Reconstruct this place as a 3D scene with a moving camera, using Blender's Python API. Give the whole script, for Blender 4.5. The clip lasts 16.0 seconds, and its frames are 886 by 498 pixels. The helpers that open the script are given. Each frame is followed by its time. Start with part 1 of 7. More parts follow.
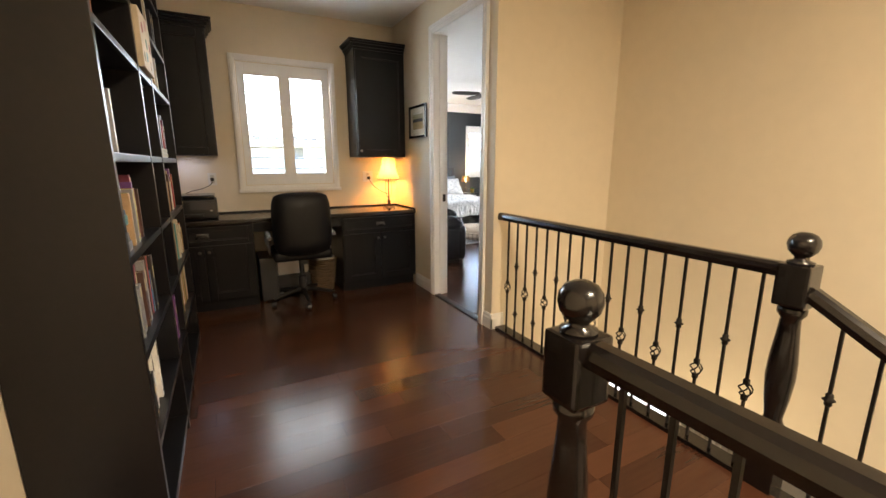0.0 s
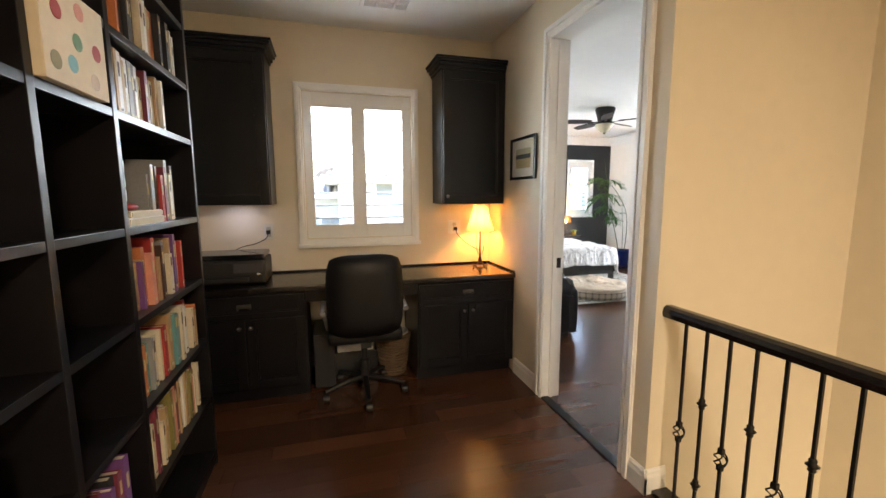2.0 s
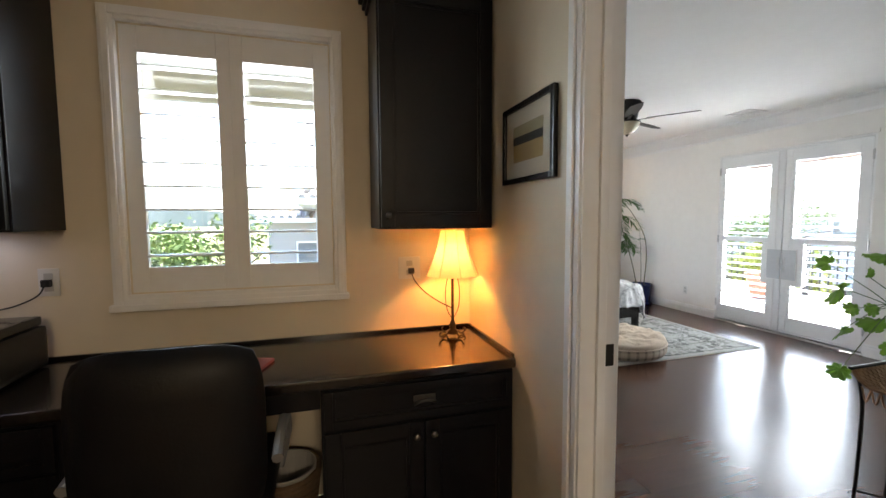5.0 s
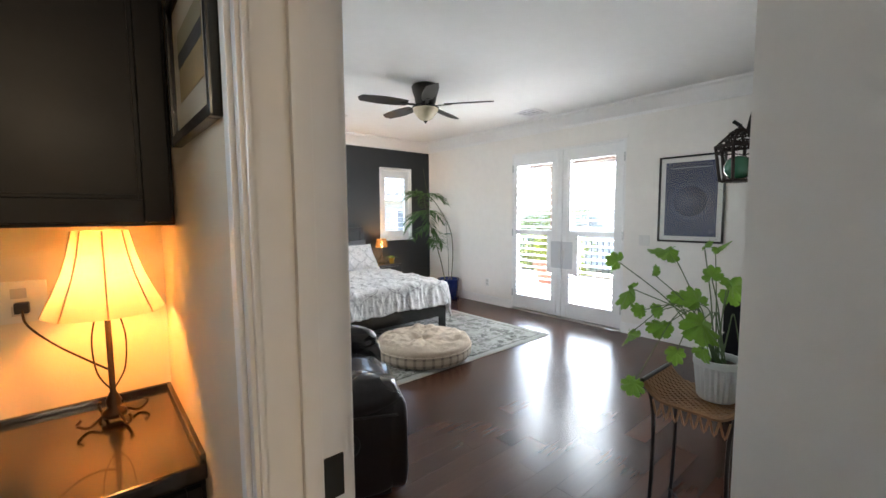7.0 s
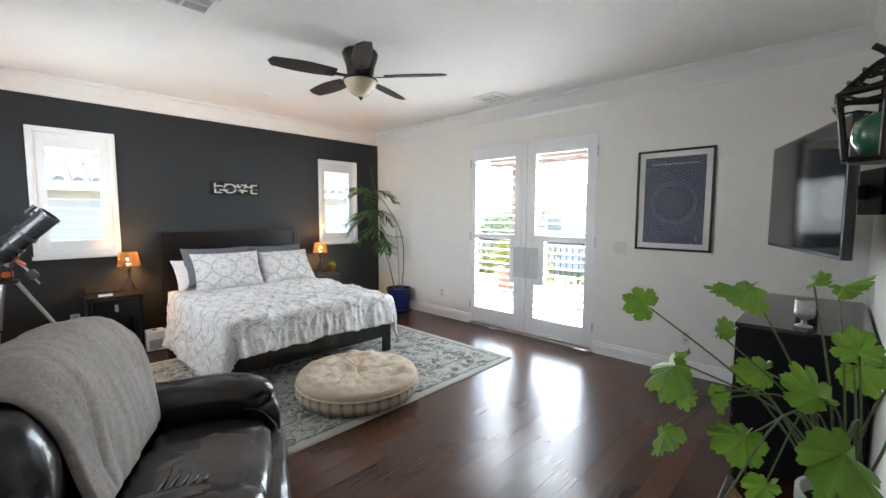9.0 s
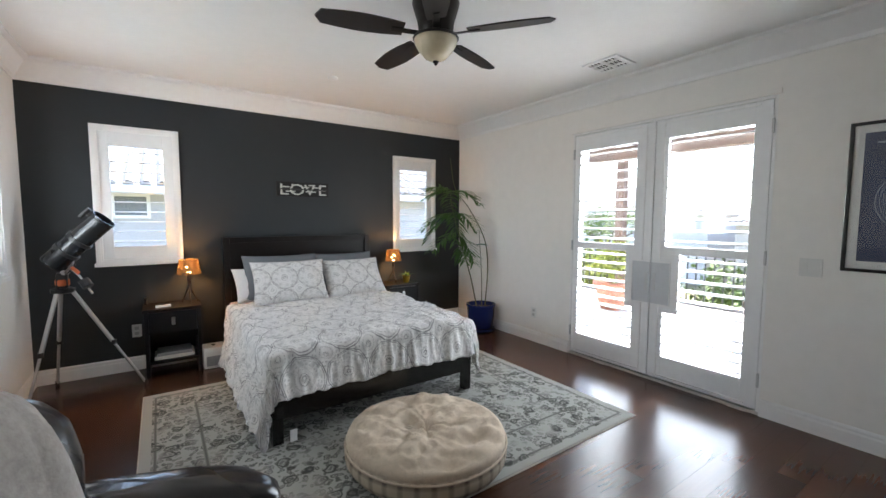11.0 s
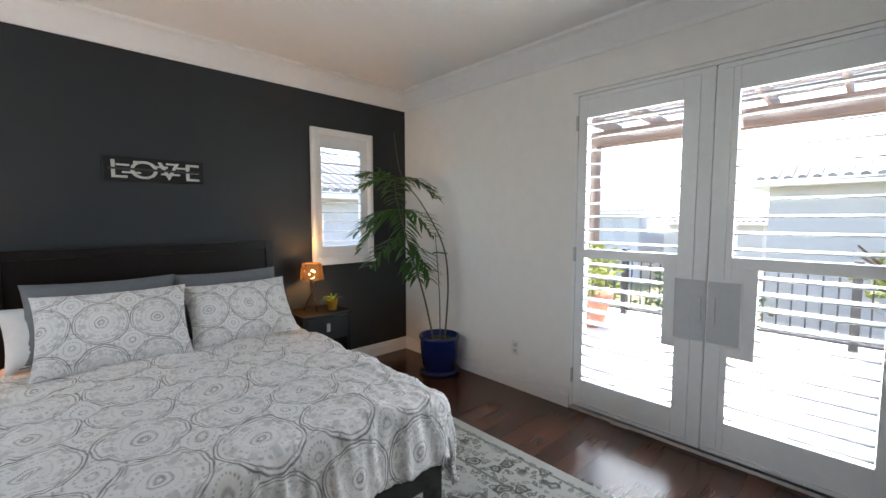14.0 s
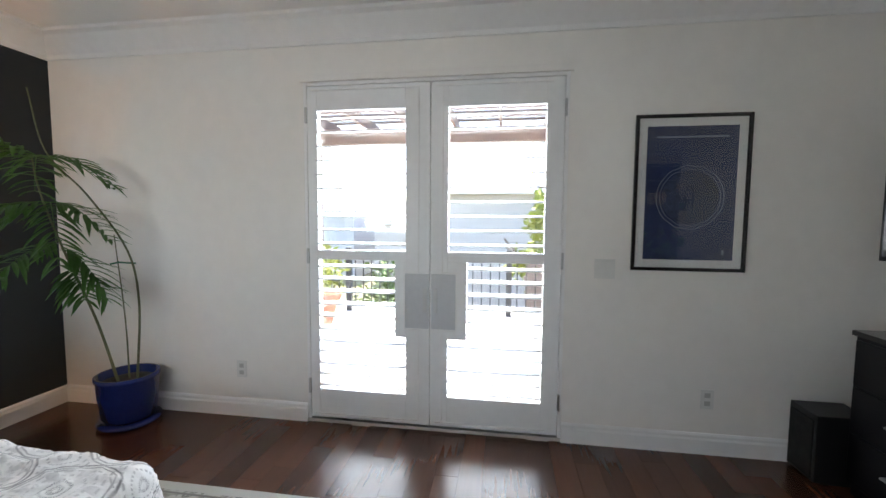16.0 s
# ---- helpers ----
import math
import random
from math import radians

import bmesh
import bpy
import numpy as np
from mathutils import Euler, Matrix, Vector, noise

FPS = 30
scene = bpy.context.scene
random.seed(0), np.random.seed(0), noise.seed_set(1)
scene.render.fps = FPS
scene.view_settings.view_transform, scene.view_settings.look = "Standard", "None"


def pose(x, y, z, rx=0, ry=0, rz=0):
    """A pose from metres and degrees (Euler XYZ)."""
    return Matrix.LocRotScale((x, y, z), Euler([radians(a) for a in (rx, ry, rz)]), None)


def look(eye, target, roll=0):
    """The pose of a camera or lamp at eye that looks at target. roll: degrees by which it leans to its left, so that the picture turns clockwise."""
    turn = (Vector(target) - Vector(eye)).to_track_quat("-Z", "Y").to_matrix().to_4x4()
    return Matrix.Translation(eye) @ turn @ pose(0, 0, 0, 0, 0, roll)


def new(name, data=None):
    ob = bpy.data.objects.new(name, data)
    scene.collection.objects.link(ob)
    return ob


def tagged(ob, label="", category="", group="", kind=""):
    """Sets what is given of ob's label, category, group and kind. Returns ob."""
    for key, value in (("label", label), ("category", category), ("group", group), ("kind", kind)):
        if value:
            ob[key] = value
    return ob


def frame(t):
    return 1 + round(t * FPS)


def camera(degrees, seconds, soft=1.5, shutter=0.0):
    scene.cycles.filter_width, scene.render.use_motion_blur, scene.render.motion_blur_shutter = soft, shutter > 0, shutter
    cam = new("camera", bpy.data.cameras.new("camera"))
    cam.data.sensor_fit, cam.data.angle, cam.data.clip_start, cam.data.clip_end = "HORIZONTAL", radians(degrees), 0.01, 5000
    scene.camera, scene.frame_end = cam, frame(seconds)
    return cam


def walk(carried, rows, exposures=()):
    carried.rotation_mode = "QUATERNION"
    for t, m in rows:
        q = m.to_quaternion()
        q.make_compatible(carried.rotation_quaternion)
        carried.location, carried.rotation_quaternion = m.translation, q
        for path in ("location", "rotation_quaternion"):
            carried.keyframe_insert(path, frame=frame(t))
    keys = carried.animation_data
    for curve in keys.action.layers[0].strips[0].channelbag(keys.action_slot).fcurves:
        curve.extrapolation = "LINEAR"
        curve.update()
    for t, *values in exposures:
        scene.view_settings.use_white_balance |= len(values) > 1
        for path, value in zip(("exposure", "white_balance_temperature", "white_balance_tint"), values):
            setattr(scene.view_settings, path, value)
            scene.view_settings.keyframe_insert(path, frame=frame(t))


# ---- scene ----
cam = camera(94.5, 16.0)
PATH = [
    (0, (0.164, 0.103, 1.292), (1.077, 1.835, 0.882), -0.1),
    (0.5, (0.264, 0.34, 1.331), (1.097, 2.112, 0.927), -0.1),
    (1, (0.328, 0.602, 1.356), (1.065, 2.424, 0.985), -0.2),
    (1.5, (0.4, 0.881, 1.396), (1.029, 2.751, 1.069), -0.3),
    (2, (0.512, 1.161, 1.425), (1.051, 3.07, 1.166), -0.2),
    (2.5, (0.629, 1.425, 1.446), (1.099, 3.359, 1.244), -0.4),
    (3, (0.732, 1.659, 1.435), (1.15, 3.609, 1.282), -0.3),
    (5.5, (1.303, 2.696, 1.395), (2.004, 4.564, 1.254), -0.4),
    (6, (1.459, 2.817, 1.397), (2.365, 4.593, 1.238), -0.6),
    (6.5, (1.591, 2.929, 1.39), (2.716, 4.574, 1.22), -0.0),
    (7, (1.754, 3.025, 1.381), (3.054, 4.536, 1.213), -0.4),
    (7.5, (1.959, 3.132, 1.372), (3.38, 4.529, 1.206), 0.1),
    (8, (2.117, 3.255, 1.389), (3.6, 4.586, 1.219), 0.3),
    (10.5, (2.818, 3.976, 1.385), (4.041, 5.551, 1.227), 0.2),
    (11, (2.939, 4.189, 1.393), (4.074, 5.828, 1.24), 0.2),
    (11.5, (2.954, 4.465, 1.369), (4.048, 6.133, 1.226), -0.2),
    (12, (3.05, 4.709, 1.362), (4.109, 6.4, 1.226), -0.1),
    (12.5, (3.256, 4.916, 1.373), (4.302, 6.615, 1.234), -0.0),
    (13, (3.363, 5.133, 1.369), (4.481, 6.785, 1.225), -0.1),
    (13.5, (3.531, 5.297, 1.348), (4.755, 6.872, 1.211), -0.1),
    (14, (3.728, 5.403, 1.372), (5.1, 6.851, 1.222), -0.0),
    (14.5, (3.809, 5.526, 1.367), (5.385, 6.749, 1.221), 0.1),
    (15, (3.849, 5.598, 1.407), (5.601, 6.548, 1.242), 0.4),
    (15.5, (3.853, 5.621, 1.374), (5.745, 6.251, 1.223), 0.3),
    (16, (3.863, 5.587, 1.366), (5.836, 5.879, 1.22), 0.4),
]
EXPOSURES = [(0.0, 4.9), (1.5, 4.95), (2.5, 4.85), (3.0, 4.75), (5.5, 4.1), (6.5, 4.2), (7.5, 4.15), (8.0, 4.15), (10.5, 3.8), (12.0, 3.48), (12.5, 3.48), (14.0, 3.4), (14.5, 3.3), (15.5, 3.42), (16.0, 3.62)]
walk(cam, [(t, look(eye, target, roll)) for t, eye, target, roll in PATH], EXPOSURES)

# ---- world and lights ----
SUN_EL, SUN_AZ = 60.0, 68.0      # height, and the compass-like bearing it comes from (0 = +y, clockwise)
world = bpy.data.worlds.new("sky")
scene.world = world
world.use_nodes = True
wn = world.node_tree.nodes
sky = wn.new("ShaderNodeTexSky")
sky.sky_type, sky.sun_disc = "NISHITA", False
sky.sun_elevation, sky.sun_rotation = radians(SUN_EL), radians(SUN_AZ)
world.node_tree.links.new(sky.outputs[0], wn["Background"].inputs[0])
wn["Background"].inputs[1].default_value = 0.09
sun = new("sun", bpy.data.lights.new("sun", "SUN"))
sun.data.energy, sun.data.angle, sun.data.color = 2.4, radians(0.5), (1.0, 0.95, 0.88)
_s = Vector((math.sin(radians(SUN_AZ)) * math.cos(radians(SUN_EL)), math.cos(radians(SUN_AZ)) * math.cos(radians(SUN_EL)), math.sin(radians(SUN_EL))))
sun.matrix_world = look((0, 0, 30), Vector((0, 0, 30)) - _s)


def lamp(name, kind, place, energy, colour, size=0.1, target=None, size_y=None):
    ob = new(name, bpy.data.lights.new(name, kind))
    ob.data.energy, ob.data.color = energy, colour
    if kind == "AREA":
        ob.data.size = size
        if size_y:
            ob.data.shape, ob.data.size_y = "RECTANGLE", size_y
    else:
        ob.data.shadow_soft_size = size
    ob.matrix_world = look(place, target) if target else pose(*place)
    return ob


WARM = (1.0, 0.55, 0.20)
DAY = (0.86, 0.94, 1.0)
lamp("stair_light", "AREA", (1.35, -1.0, 2.70), 5.6, (1.0, 0.80, 0.55), 0.5, (1.35, -1.0, 0))
lamp("lower_stair_light", "POINT", (2.6, 1.5, -0.9), 0.8, (1.0, 0.76, 0.42), 0.10)
lamp("desk_lamp_light", "POINT", (1.775, 4.455, 1.24), 0.72, (1.0, 0.25, 0.014), 0.03)
lamp("under_cabinet_light", "AREA", (-0.12, 4.48, 1.355), 0.016, (0.75, 0.75, 1.0), 0.12, (-0.12, 4.48, 0))
lamp("bedside_light", "POINT", (3.148, 8.60, 0.935), 1.0, (1.0, 0.48, 0.14), 0.03)
lamp("bedside_light", "POINT", (5.259, 8.60, 0.935), 1.0, (1.0, 0.48, 0.14), 0.03)
# Added daylight fill for the lower room; its east wall has no window.
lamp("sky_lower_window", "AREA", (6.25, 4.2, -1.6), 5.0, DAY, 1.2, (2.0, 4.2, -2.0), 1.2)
# skylight in the openings of the office window and the side window
lamp("sky_office_window", "AREA", (0.785, 4.71, 1.88), 0.95, DAY, 0.82, (0.785, 0, 1.2), 0.62)
lamp("sky_side_window", "AREA", (1.975, 7.6, 1.57), 3.2, DAY, 0.86, (6.0, 6.9, 1.2), 1.0)
lamp("sky_french_doors", "AREA", (6.60, 6.045, 1.15), 8.0, DAY, 1.4, (2.0, 6.045, 1.15), 1.9)

# ---- materials ----


def mat(name, colour, rough=0.5, metal=0.0, var=0.12, scale=8.0, bump=0.0, bump_scale=60.0, spec=0.5, coat=0.0, emit=None, strength=0.0, alpha=None):
    """A principled surface with colour that wanders at two scales and a fine relief."""
    m = bpy.data.materials.new(name)
    m.use_nodes = True
    n, l = m.node_tree.nodes, m.node_tree.links
    b = n["Principled BSDF"]
    b.inputs["Roughness"].default_value, b.inputs["Metallic"].default_value = rough, metal
    b.inputs["Specular IOR Level"].default_value = spec
    b.inputs["Coat Weight"].default_value = coat
    co = n.new("ShaderNodeTexCoord")
    if var > 0:
        big, small = n.new("ShaderNodeTexNoise"), n.new("ShaderNodeTexNoise")
        big.inputs["Scale"].default_value, small.inputs["Scale"].default_value = scale * 0.25, scale * 4
        big.inputs["Detail"].default_value = 3
        for t in (big, small):
            l.new(co.outputs["Object"], t.inputs["Vector"])
        add = n.new("ShaderNodeMath")
        add.operation = "ADD"
        l.new(big.outputs["Fac"], add.inputs[0]), l.new(small.outputs["Fac"], add.inputs[1])
        ramp = n.new("ShaderNodeMapRange")
        ramp.inputs["From Min"].default_value, ramp.inputs["From Max"].default_value = 0.6, 1.4
        ramp.inputs["To Min"].default_value, ramp.inputs["To Max"].default_value = 1 - var, 1 + var
        l.new(add.outputs[0], ramp.inputs["Value"])
        mul = n.new("ShaderNodeVectorMath")
        mul.operation = "SCALE"
        mul.inputs[0].default_value = colour[:3]
        l.new(ramp.outputs[0], mul.inputs["Scale"])
        l.new(mul.outputs[0], b.inputs["Base Color"])
        rr = n.new("ShaderNodeMapRange")
        rr.inputs["From Min"].default_value, rr.inputs["From Max"].default_value = 0.3, 0.7
        rr.inputs["To Min"].default_value, rr.inputs["To Max"].default_value = max(rough * 0.88, 0.0), min(rough * 1.12, 1.0)
        l.new(big.outputs["Fac"], rr.inputs["Value"]), l.new(rr.outputs[0], b.inputs["Roughness"])
    else:
        b.inputs["Base Color"].default_value = (*colour[:3], 1)
    if bump > 0:
        t, bp = n.new("ShaderNodeTexNoise"), n.new("ShaderNodeBump")
        t.inputs["Scale"].default_value, t.inputs["Detail"].default_value = bump_scale, 4
        bp.inputs["Strength"].default_value, bp.inputs["Distance"].default_value = min(bump, 1), 0.004
        l.new(co.outputs["Object"], t.inputs["Vector"]), l.new(t.outputs["Fac"], bp.inputs["Height"])
        l.new(bp.outputs[0], b.inputs["Normal"])
    if emit:
        b.inputs["Emission Color"].default_value, b.inputs["Emission Strength"].default_value = (*emit, 1), strength
    if alpha is not None:
        b.inputs["Alpha"].default_value = alpha
    return m


def glass_mat(name, tint=(1, 1, 1)):
    m = bpy.data.materials.new(name)
    m.use_nodes = True
    n, l = m.node_tree.nodes, m.node_tree.links
    n.remove(n["Principled BSDF"])
    tr, gl, mix = n.new("ShaderNodeBsdfTransparent"), n.new("ShaderNodeBsdfGlossy"), n.new("ShaderNodeMixShader")
    mix.inputs[0].default_value = 0.05
    tr.inputs[0].default_value = (*tint, 1)
    gl.inputs["Roughness"].default_value = 0.02
    l.new(tr.outputs[0], mix.inputs[1]), l.new(gl.outputs[0], mix.inputs[2])
    l.new(mix.outputs[0], n["Material Output"].inputs[0])
    return m


OFFICE_PAINT = mat("cream_wall_paint", (0.75, 0.665, 0.53), 0.75, var=0.03, scale=3, bump=0.12, bump_scale=180)
BED_PAINT = mat("pale_grey_wall_paint", (0.86, 0.83, 0.79), 0.75, var=0.03, scale=3, bump=0.12, bump_scale=180)
DARK_PAINT = mat("charcoal_wall_paint", (0.0175, 0.0205, 0.024), 0.6, var=0.06, scale=3, bump=0.12, bump_scale=180)
CEIL_PAINT = mat("ceiling_paint", (0.88, 0.87, 0.85), 0.85, var=0.02, scale=3, bump=0.2, bump_scale=120)
TRIM = mat("white_trim_paint", (0.86, 0.85, 0.84), 0.35, var=0.03, scale=5)
SHUTTER = mat("white_shutter_paint", (0.84, 0.84, 0.84), 0.4, var=0.03, scale=5)
ESPRESSO = mat("espresso_cabinet_wood", (0.0048, 0.0048, 0.0068), 0.36, var=0.25, scale=14, bump=0.05, bump_scale=90, spec=0.28)
BLACKWOOD = mat("black_stained_wood", (0.008, 0.0062, 0.006), 0.22, var=0.25, scale=14, coat=0.3)
IRON = mat("black_iron", (0.02, 0.017, 0.015), 0.45, metal=0.6, var=0.2, scale=40)
GLASS = glass_mat("window_glass")
STEEL = mat("brushed_steel", (0.55, 0.55, 0.55), 0.3, metal=1.0, var=0.05)
BLACK_PLASTIC = mat("black_plastic", (0.012, 0.012, 0.013), 0.4, var=0.1)
WHITE_PLASTIC = mat("white_plastic", (0.75, 0.74, 0.71), 0.4, var=0.03)


def wood_floor_mat(name, dark, light, rough):
    """Dark planks: the tone changes plank by plank, with grain along the length."""
    m = bpy.data.materials.new(name)
    m.use_nodes = True
    n, l = m.node_tree.nodes, m.node_tree.links
    b = n["Principled BSDF"]
    info, co, mp, grain = n.new("ShaderNodeObjectInfo"), n.new("ShaderNodeTexCoord"), n.new("ShaderNodeMapping"), n.new("ShaderNodeTexNoise")
    geo = n.new("ShaderNodeNewGeometry")
    mp.inputs["Scale"].default_value = (4, 60, 20)
    grain.inputs["Scale"].default_value, grain.inputs["Detail"].default_value = 1.0, 5
    shift = n.new("ShaderNodeVectorMath")
    l.new(co.outputs["Object"], shift.inputs[0]), l.new(info.outputs["Location"], shift.inputs[1])
    l.new(shift.outputs[0], mp.inputs[0]), l.new(mp.outputs[0], grain.inputs["Vector"])
    add, add2 = n.new("ShaderNodeMath"), n.new("ShaderNodeMath")
    add.operation = add2.operation = "ADD"
    l.new(info.outputs["Random"], add.inputs[0]), l.new(geo.outputs["Random Per Island"], add.inputs[1])
    fr = n.new("ShaderNodeMath")
    fr.operation = "FRACT"
    l.new(add.outputs[0], fr.inputs[0])
    mixf = n.new("ShaderNodeMath")
    mixf.operation = "MULTIPLY_ADD"
    mixf.inputs[1].default_value, mixf.inputs[2].default_value = 0.55, 0.0
    l.new(grain.outputs["Fac"], mixf.inputs[0])
    l.new(fr.outputs[0], add2.inputs[0]), l.new(mixf.outputs[0], add2.inputs[1])
    ramp = n.new("ShaderNodeMapRange")
    ramp.inputs["From Min"].default_value, ramp.inputs["From Max"].default_value = 0.1, 1.4
    l.new(add2.outputs[0], ramp.inputs["Value"])
    mix = n.new("ShaderNodeMix")
    mix.data_type = "RGBA"
    mix.inputs["A"].default_value, mix.inputs["B"].default_value = (*dark, 1), (*light, 1)
    l.new(ramp.outputs[0], mix.inputs["Factor"]), l.new(mix.outputs["Result"], b.inputs["Base Color"])
    b.inputs["Roughness"].default_value = rough
    wav, bp = n.new("ShaderNodeTexNoise"), n.new("ShaderNodeBump")
    wav.inputs["Scale"].default_value = 5.0
    bp.inputs["Strength"].default_value, bp.inputs["Distance"].default_value = 0.06, 0.004
    l.new(co.outputs["Object"], wav.inputs["Vector"]), l.new(wav.outputs["Fac"], bp.inputs["Height"]), l.new(bp.outputs[0], b.inputs["Normal"])
    return m


FLOOR_WOOD = wood_floor_mat("dark_plank_wood", (0.040, 0.0155, 0.0088), (0.094, 0.037, 0.020), 0.24)

# ---- mesh helpers ----


def mesh_ob(name, bm, material, parent=None, label="", smooth=False):
    me = bpy.data.meshes.new(name)
    bm.to_mesh(me)
    bm.free()
    for f in me.polygons:
        f.use_smooth = smooth
    for m in material if isinstance(material, (list, tuple)) else (material,):
        me.materials.append(m)
    ob = new(name, me)
    if parent:
        ob.parent = parent
        ob.matrix_parent_inverse = parent.matrix_basis.inverted()
    if label:
        ob["label"] = label
    return ob


def part(name, bm, material, parent, label="", smooth=False):
    return mesh_ob(name, bm, material, parent, label, smooth)


def thing(name, place, label, category, group="", rz=0.0):
    ob = new(name)
    ob.empty_display_size = 0.1
    ob.matrix_basis = pose(*place, 0, 0, rz)
    return tagged(ob, label, category, group)


def add_box(bm, lo, hi, bevel=0.0, m=None, mi=0):
    """A box from lo to hi into bm, with bevelled edges."""
    c = [(a + b) / 2 for a, b in zip(lo, hi)]
    d = [max(abs(b - a), 1e-4) for a, b in zip(lo, hi)]
    t = bmesh.new()
    bmesh.ops.create_cube(t, size=1.0, matrix=Matrix.Translation(c) @ Matrix.Diagonal((*d, 1)))
    if bevel > 0:
        bmesh.ops.bevel(t, geom=t.edges[:], offset=min(bevel, min(d) * 0.45), segments=2, affect="EDGES", profile=0.7)
    if m is not None:
        bmesh.ops.transform(t, matrix=m, verts=t.verts)
    join(bm, t, mi)
    return bm


def join(bm, t, mi=0):
    """Adds the bmesh t to bm and frees it."""
    table = {v: bm.verts.new(v.co) for v in t.verts}
    for f in t.faces:
        g = bm.faces.new([table[v] for v in f.verts])
        g.material_index, g.smooth = (mi or f.material_index), f.smooth
    t.free()


def box(lo, hi, bevel=0.0, m=None):
    return add_box(bmesh.new(), lo, hi, bevel, m)


def add_lathe(bm, profile, place=(0, 0, 0), seg=24, m=None, mi=0):
    """Turns a profile of (radius, height) about z."""
    t = bmesh.new()
    rings = []
    for r, z in profile:
        rings.append([t.verts.new((r * math.cos(2 * math.pi * k / seg), r * math.sin(2 * math.pi * k / seg), z)) for k in range(seg)])
    for a, b in zip(rings, rings[1:]):
        for k in range(seg):
            f = t.faces.new((a[k], a[(k + 1) % seg], b[(k + 1) % seg], b[k]))
            f.smooth = True
    if profile[0][0] > 1e-4:
        t.faces.new(rings[0][::-1])
    if profile[-1][0] > 1e-4:
        t.faces.new(rings[-1])
    bmesh.ops.remove_doubles(t, verts=t.verts, dist=1e-5)
    bmesh.ops.transform(t, matrix=Matrix.Translation(place) @ (m or Matrix()), verts=t.verts)
    join(bm, t, mi)
    return bm


def lathe(profile, place=(0, 0, 0), seg=24, m=None):
    return add_lathe(bmesh.new(), profile, place, seg, m)


def add_tube(bm, points, radius, seg=8, taper=1.0, mi=0):
    """A round bar along points; taper is the end radius over the start radius."""
    pts = [Vector(p) for p in points]
    rings, up = [], Vector((0.12, 0.31, 0.94)).normalized()
    for k, p in enumerate(pts):
        d = (pts[min(k + 1, len(pts) - 1)] - pts[max(k - 1, 0)]).normalized()
        side = d.cross(up)
        side = side.normalized() if side.length > 1e-3 else Vector((1, 0, 0))
        over = side.cross(d)
        r = radius * (1 + (taper - 1) * k / max(len(pts) - 1, 1))
        rings.append([bm.verts.new(p + r * (math.cos(2 * math.pi * j / seg) * side + math.sin(2 * math.pi * j / seg) * over)) for j in range(seg)])
    for a, b in zip(rings, rings[1:]):
        for j in range(seg):
            f = bm.faces.new((a[j], a[(j + 1) % seg], b[(j + 1) % seg], b[j]))
            f.smooth, f.material_index = True, mi
    bm.faces.new(rings[0][::-1]).material_index = mi
    bm.faces.new(rings[-1]).material_index = mi
    return bm


def tube(points, radius, seg=8, taper=1.0):
    return add_tube(bmesh.new(), points, radius, seg, taper)


def curve_pts(pts, n=8):
    """A smooth line through pts."""
    p = [Vector(q) for q in pts]
    p = [2 * p[0] - p[1]] + p + [2 * p[-1] - p[-2]]
    out = []
    for k in range(1, len(p) - 2):
        for j in range(n):
            t = j / n
            out.append(0.5 * ((2 * p[k]) + (p[k + 1] - p[k - 1]) * t + (2 * p[k - 1] - 5 * p[k] + 4 * p[k + 1] - p[k + 2]) * t * t + (3 * p[k] - p[k - 1] - 3 * p[k + 1] + p[k + 2]) * t ** 3))
    return out + [p[-2]]


def add_profile(bm, outline, a, b, inward, mi=0):
    """A moulding: outline of (out from the wall, up) swept from a to b; inward is the unit way out of the wall."""
    a, b, w = Vector(a), Vector(b), Vector(inward)
    r0 = [bm.verts.new(a + w * o + Vector((0, 0, u))) for o, u in outline]
    r1 = [bm.verts.new(b + w * o + Vector((0, 0, u))) for o, u in outline]
    n = len(outline)
    for k in range(n):
        f = bm.faces.new((r0[k], r0[(k + 1) % n], r1[(k + 1) % n], r1[k]))
        f.material_index = mi
    bm.faces.new(r0[::-1]), bm.faces.new(r1)
    bmesh.ops.recalc_face_normals(bm, faces=bm.faces)
    return bm


def wall_with_holes(name, axis, at, thick, span, z0, z1, holes, material, label=""):
    """A wall across `axis` from at to at + thick; span and holes (s0, s1, z0, z1) run along the other axis."""
    cuts = sorted({span[0], span[1], *[h[0] for h in holes], *[h[1] for h in holes]})
    bm = bmesh.new()
    for s0, s1 in zip(cuts, cuts[1:]):
        zs = [z0]
        for h in sorted((h for h in holes if h[0] <= s0 + 1e-6 and h[1] >= s1 - 1e-6), key=lambda q: q[2]):
            zs += [h[2], h[3]]
        zs.append(z1)
        for k in range(0, len(zs), 2):
            if zs[k + 1] - zs[k] > 1e-4:
                lo, hi = ((at, s0, zs[k]), (at + thick, s1, zs[k + 1])) if axis == "x" else ((s0, at, zs[k]), (s1, at + thick, zs[k + 1]))
                add_box(bm, [min(p) for p in zip(lo, hi)], [max(p) for p in zip(lo, hi)])
    ob = mesh_ob(name, bm, material)
    return tagged(ob, label, "wall", kind="structure")


# ---- the shell ----
OX0, OY1, DX, DX2 = -0.44, 4.63, 1.93, 2.05       # office side wall, desk wall, door wall faces
BX1, BY1, BY0 = 6.38, 8.77, 3.335                   # bedroom east, north and south faces
ZO, ZB = 2.73, 2.62                                # ceilings
VX = 3.11                                          # west face of the wall by the bedroom entry
WELL_Y, WELL_X = 2.635, 3.15

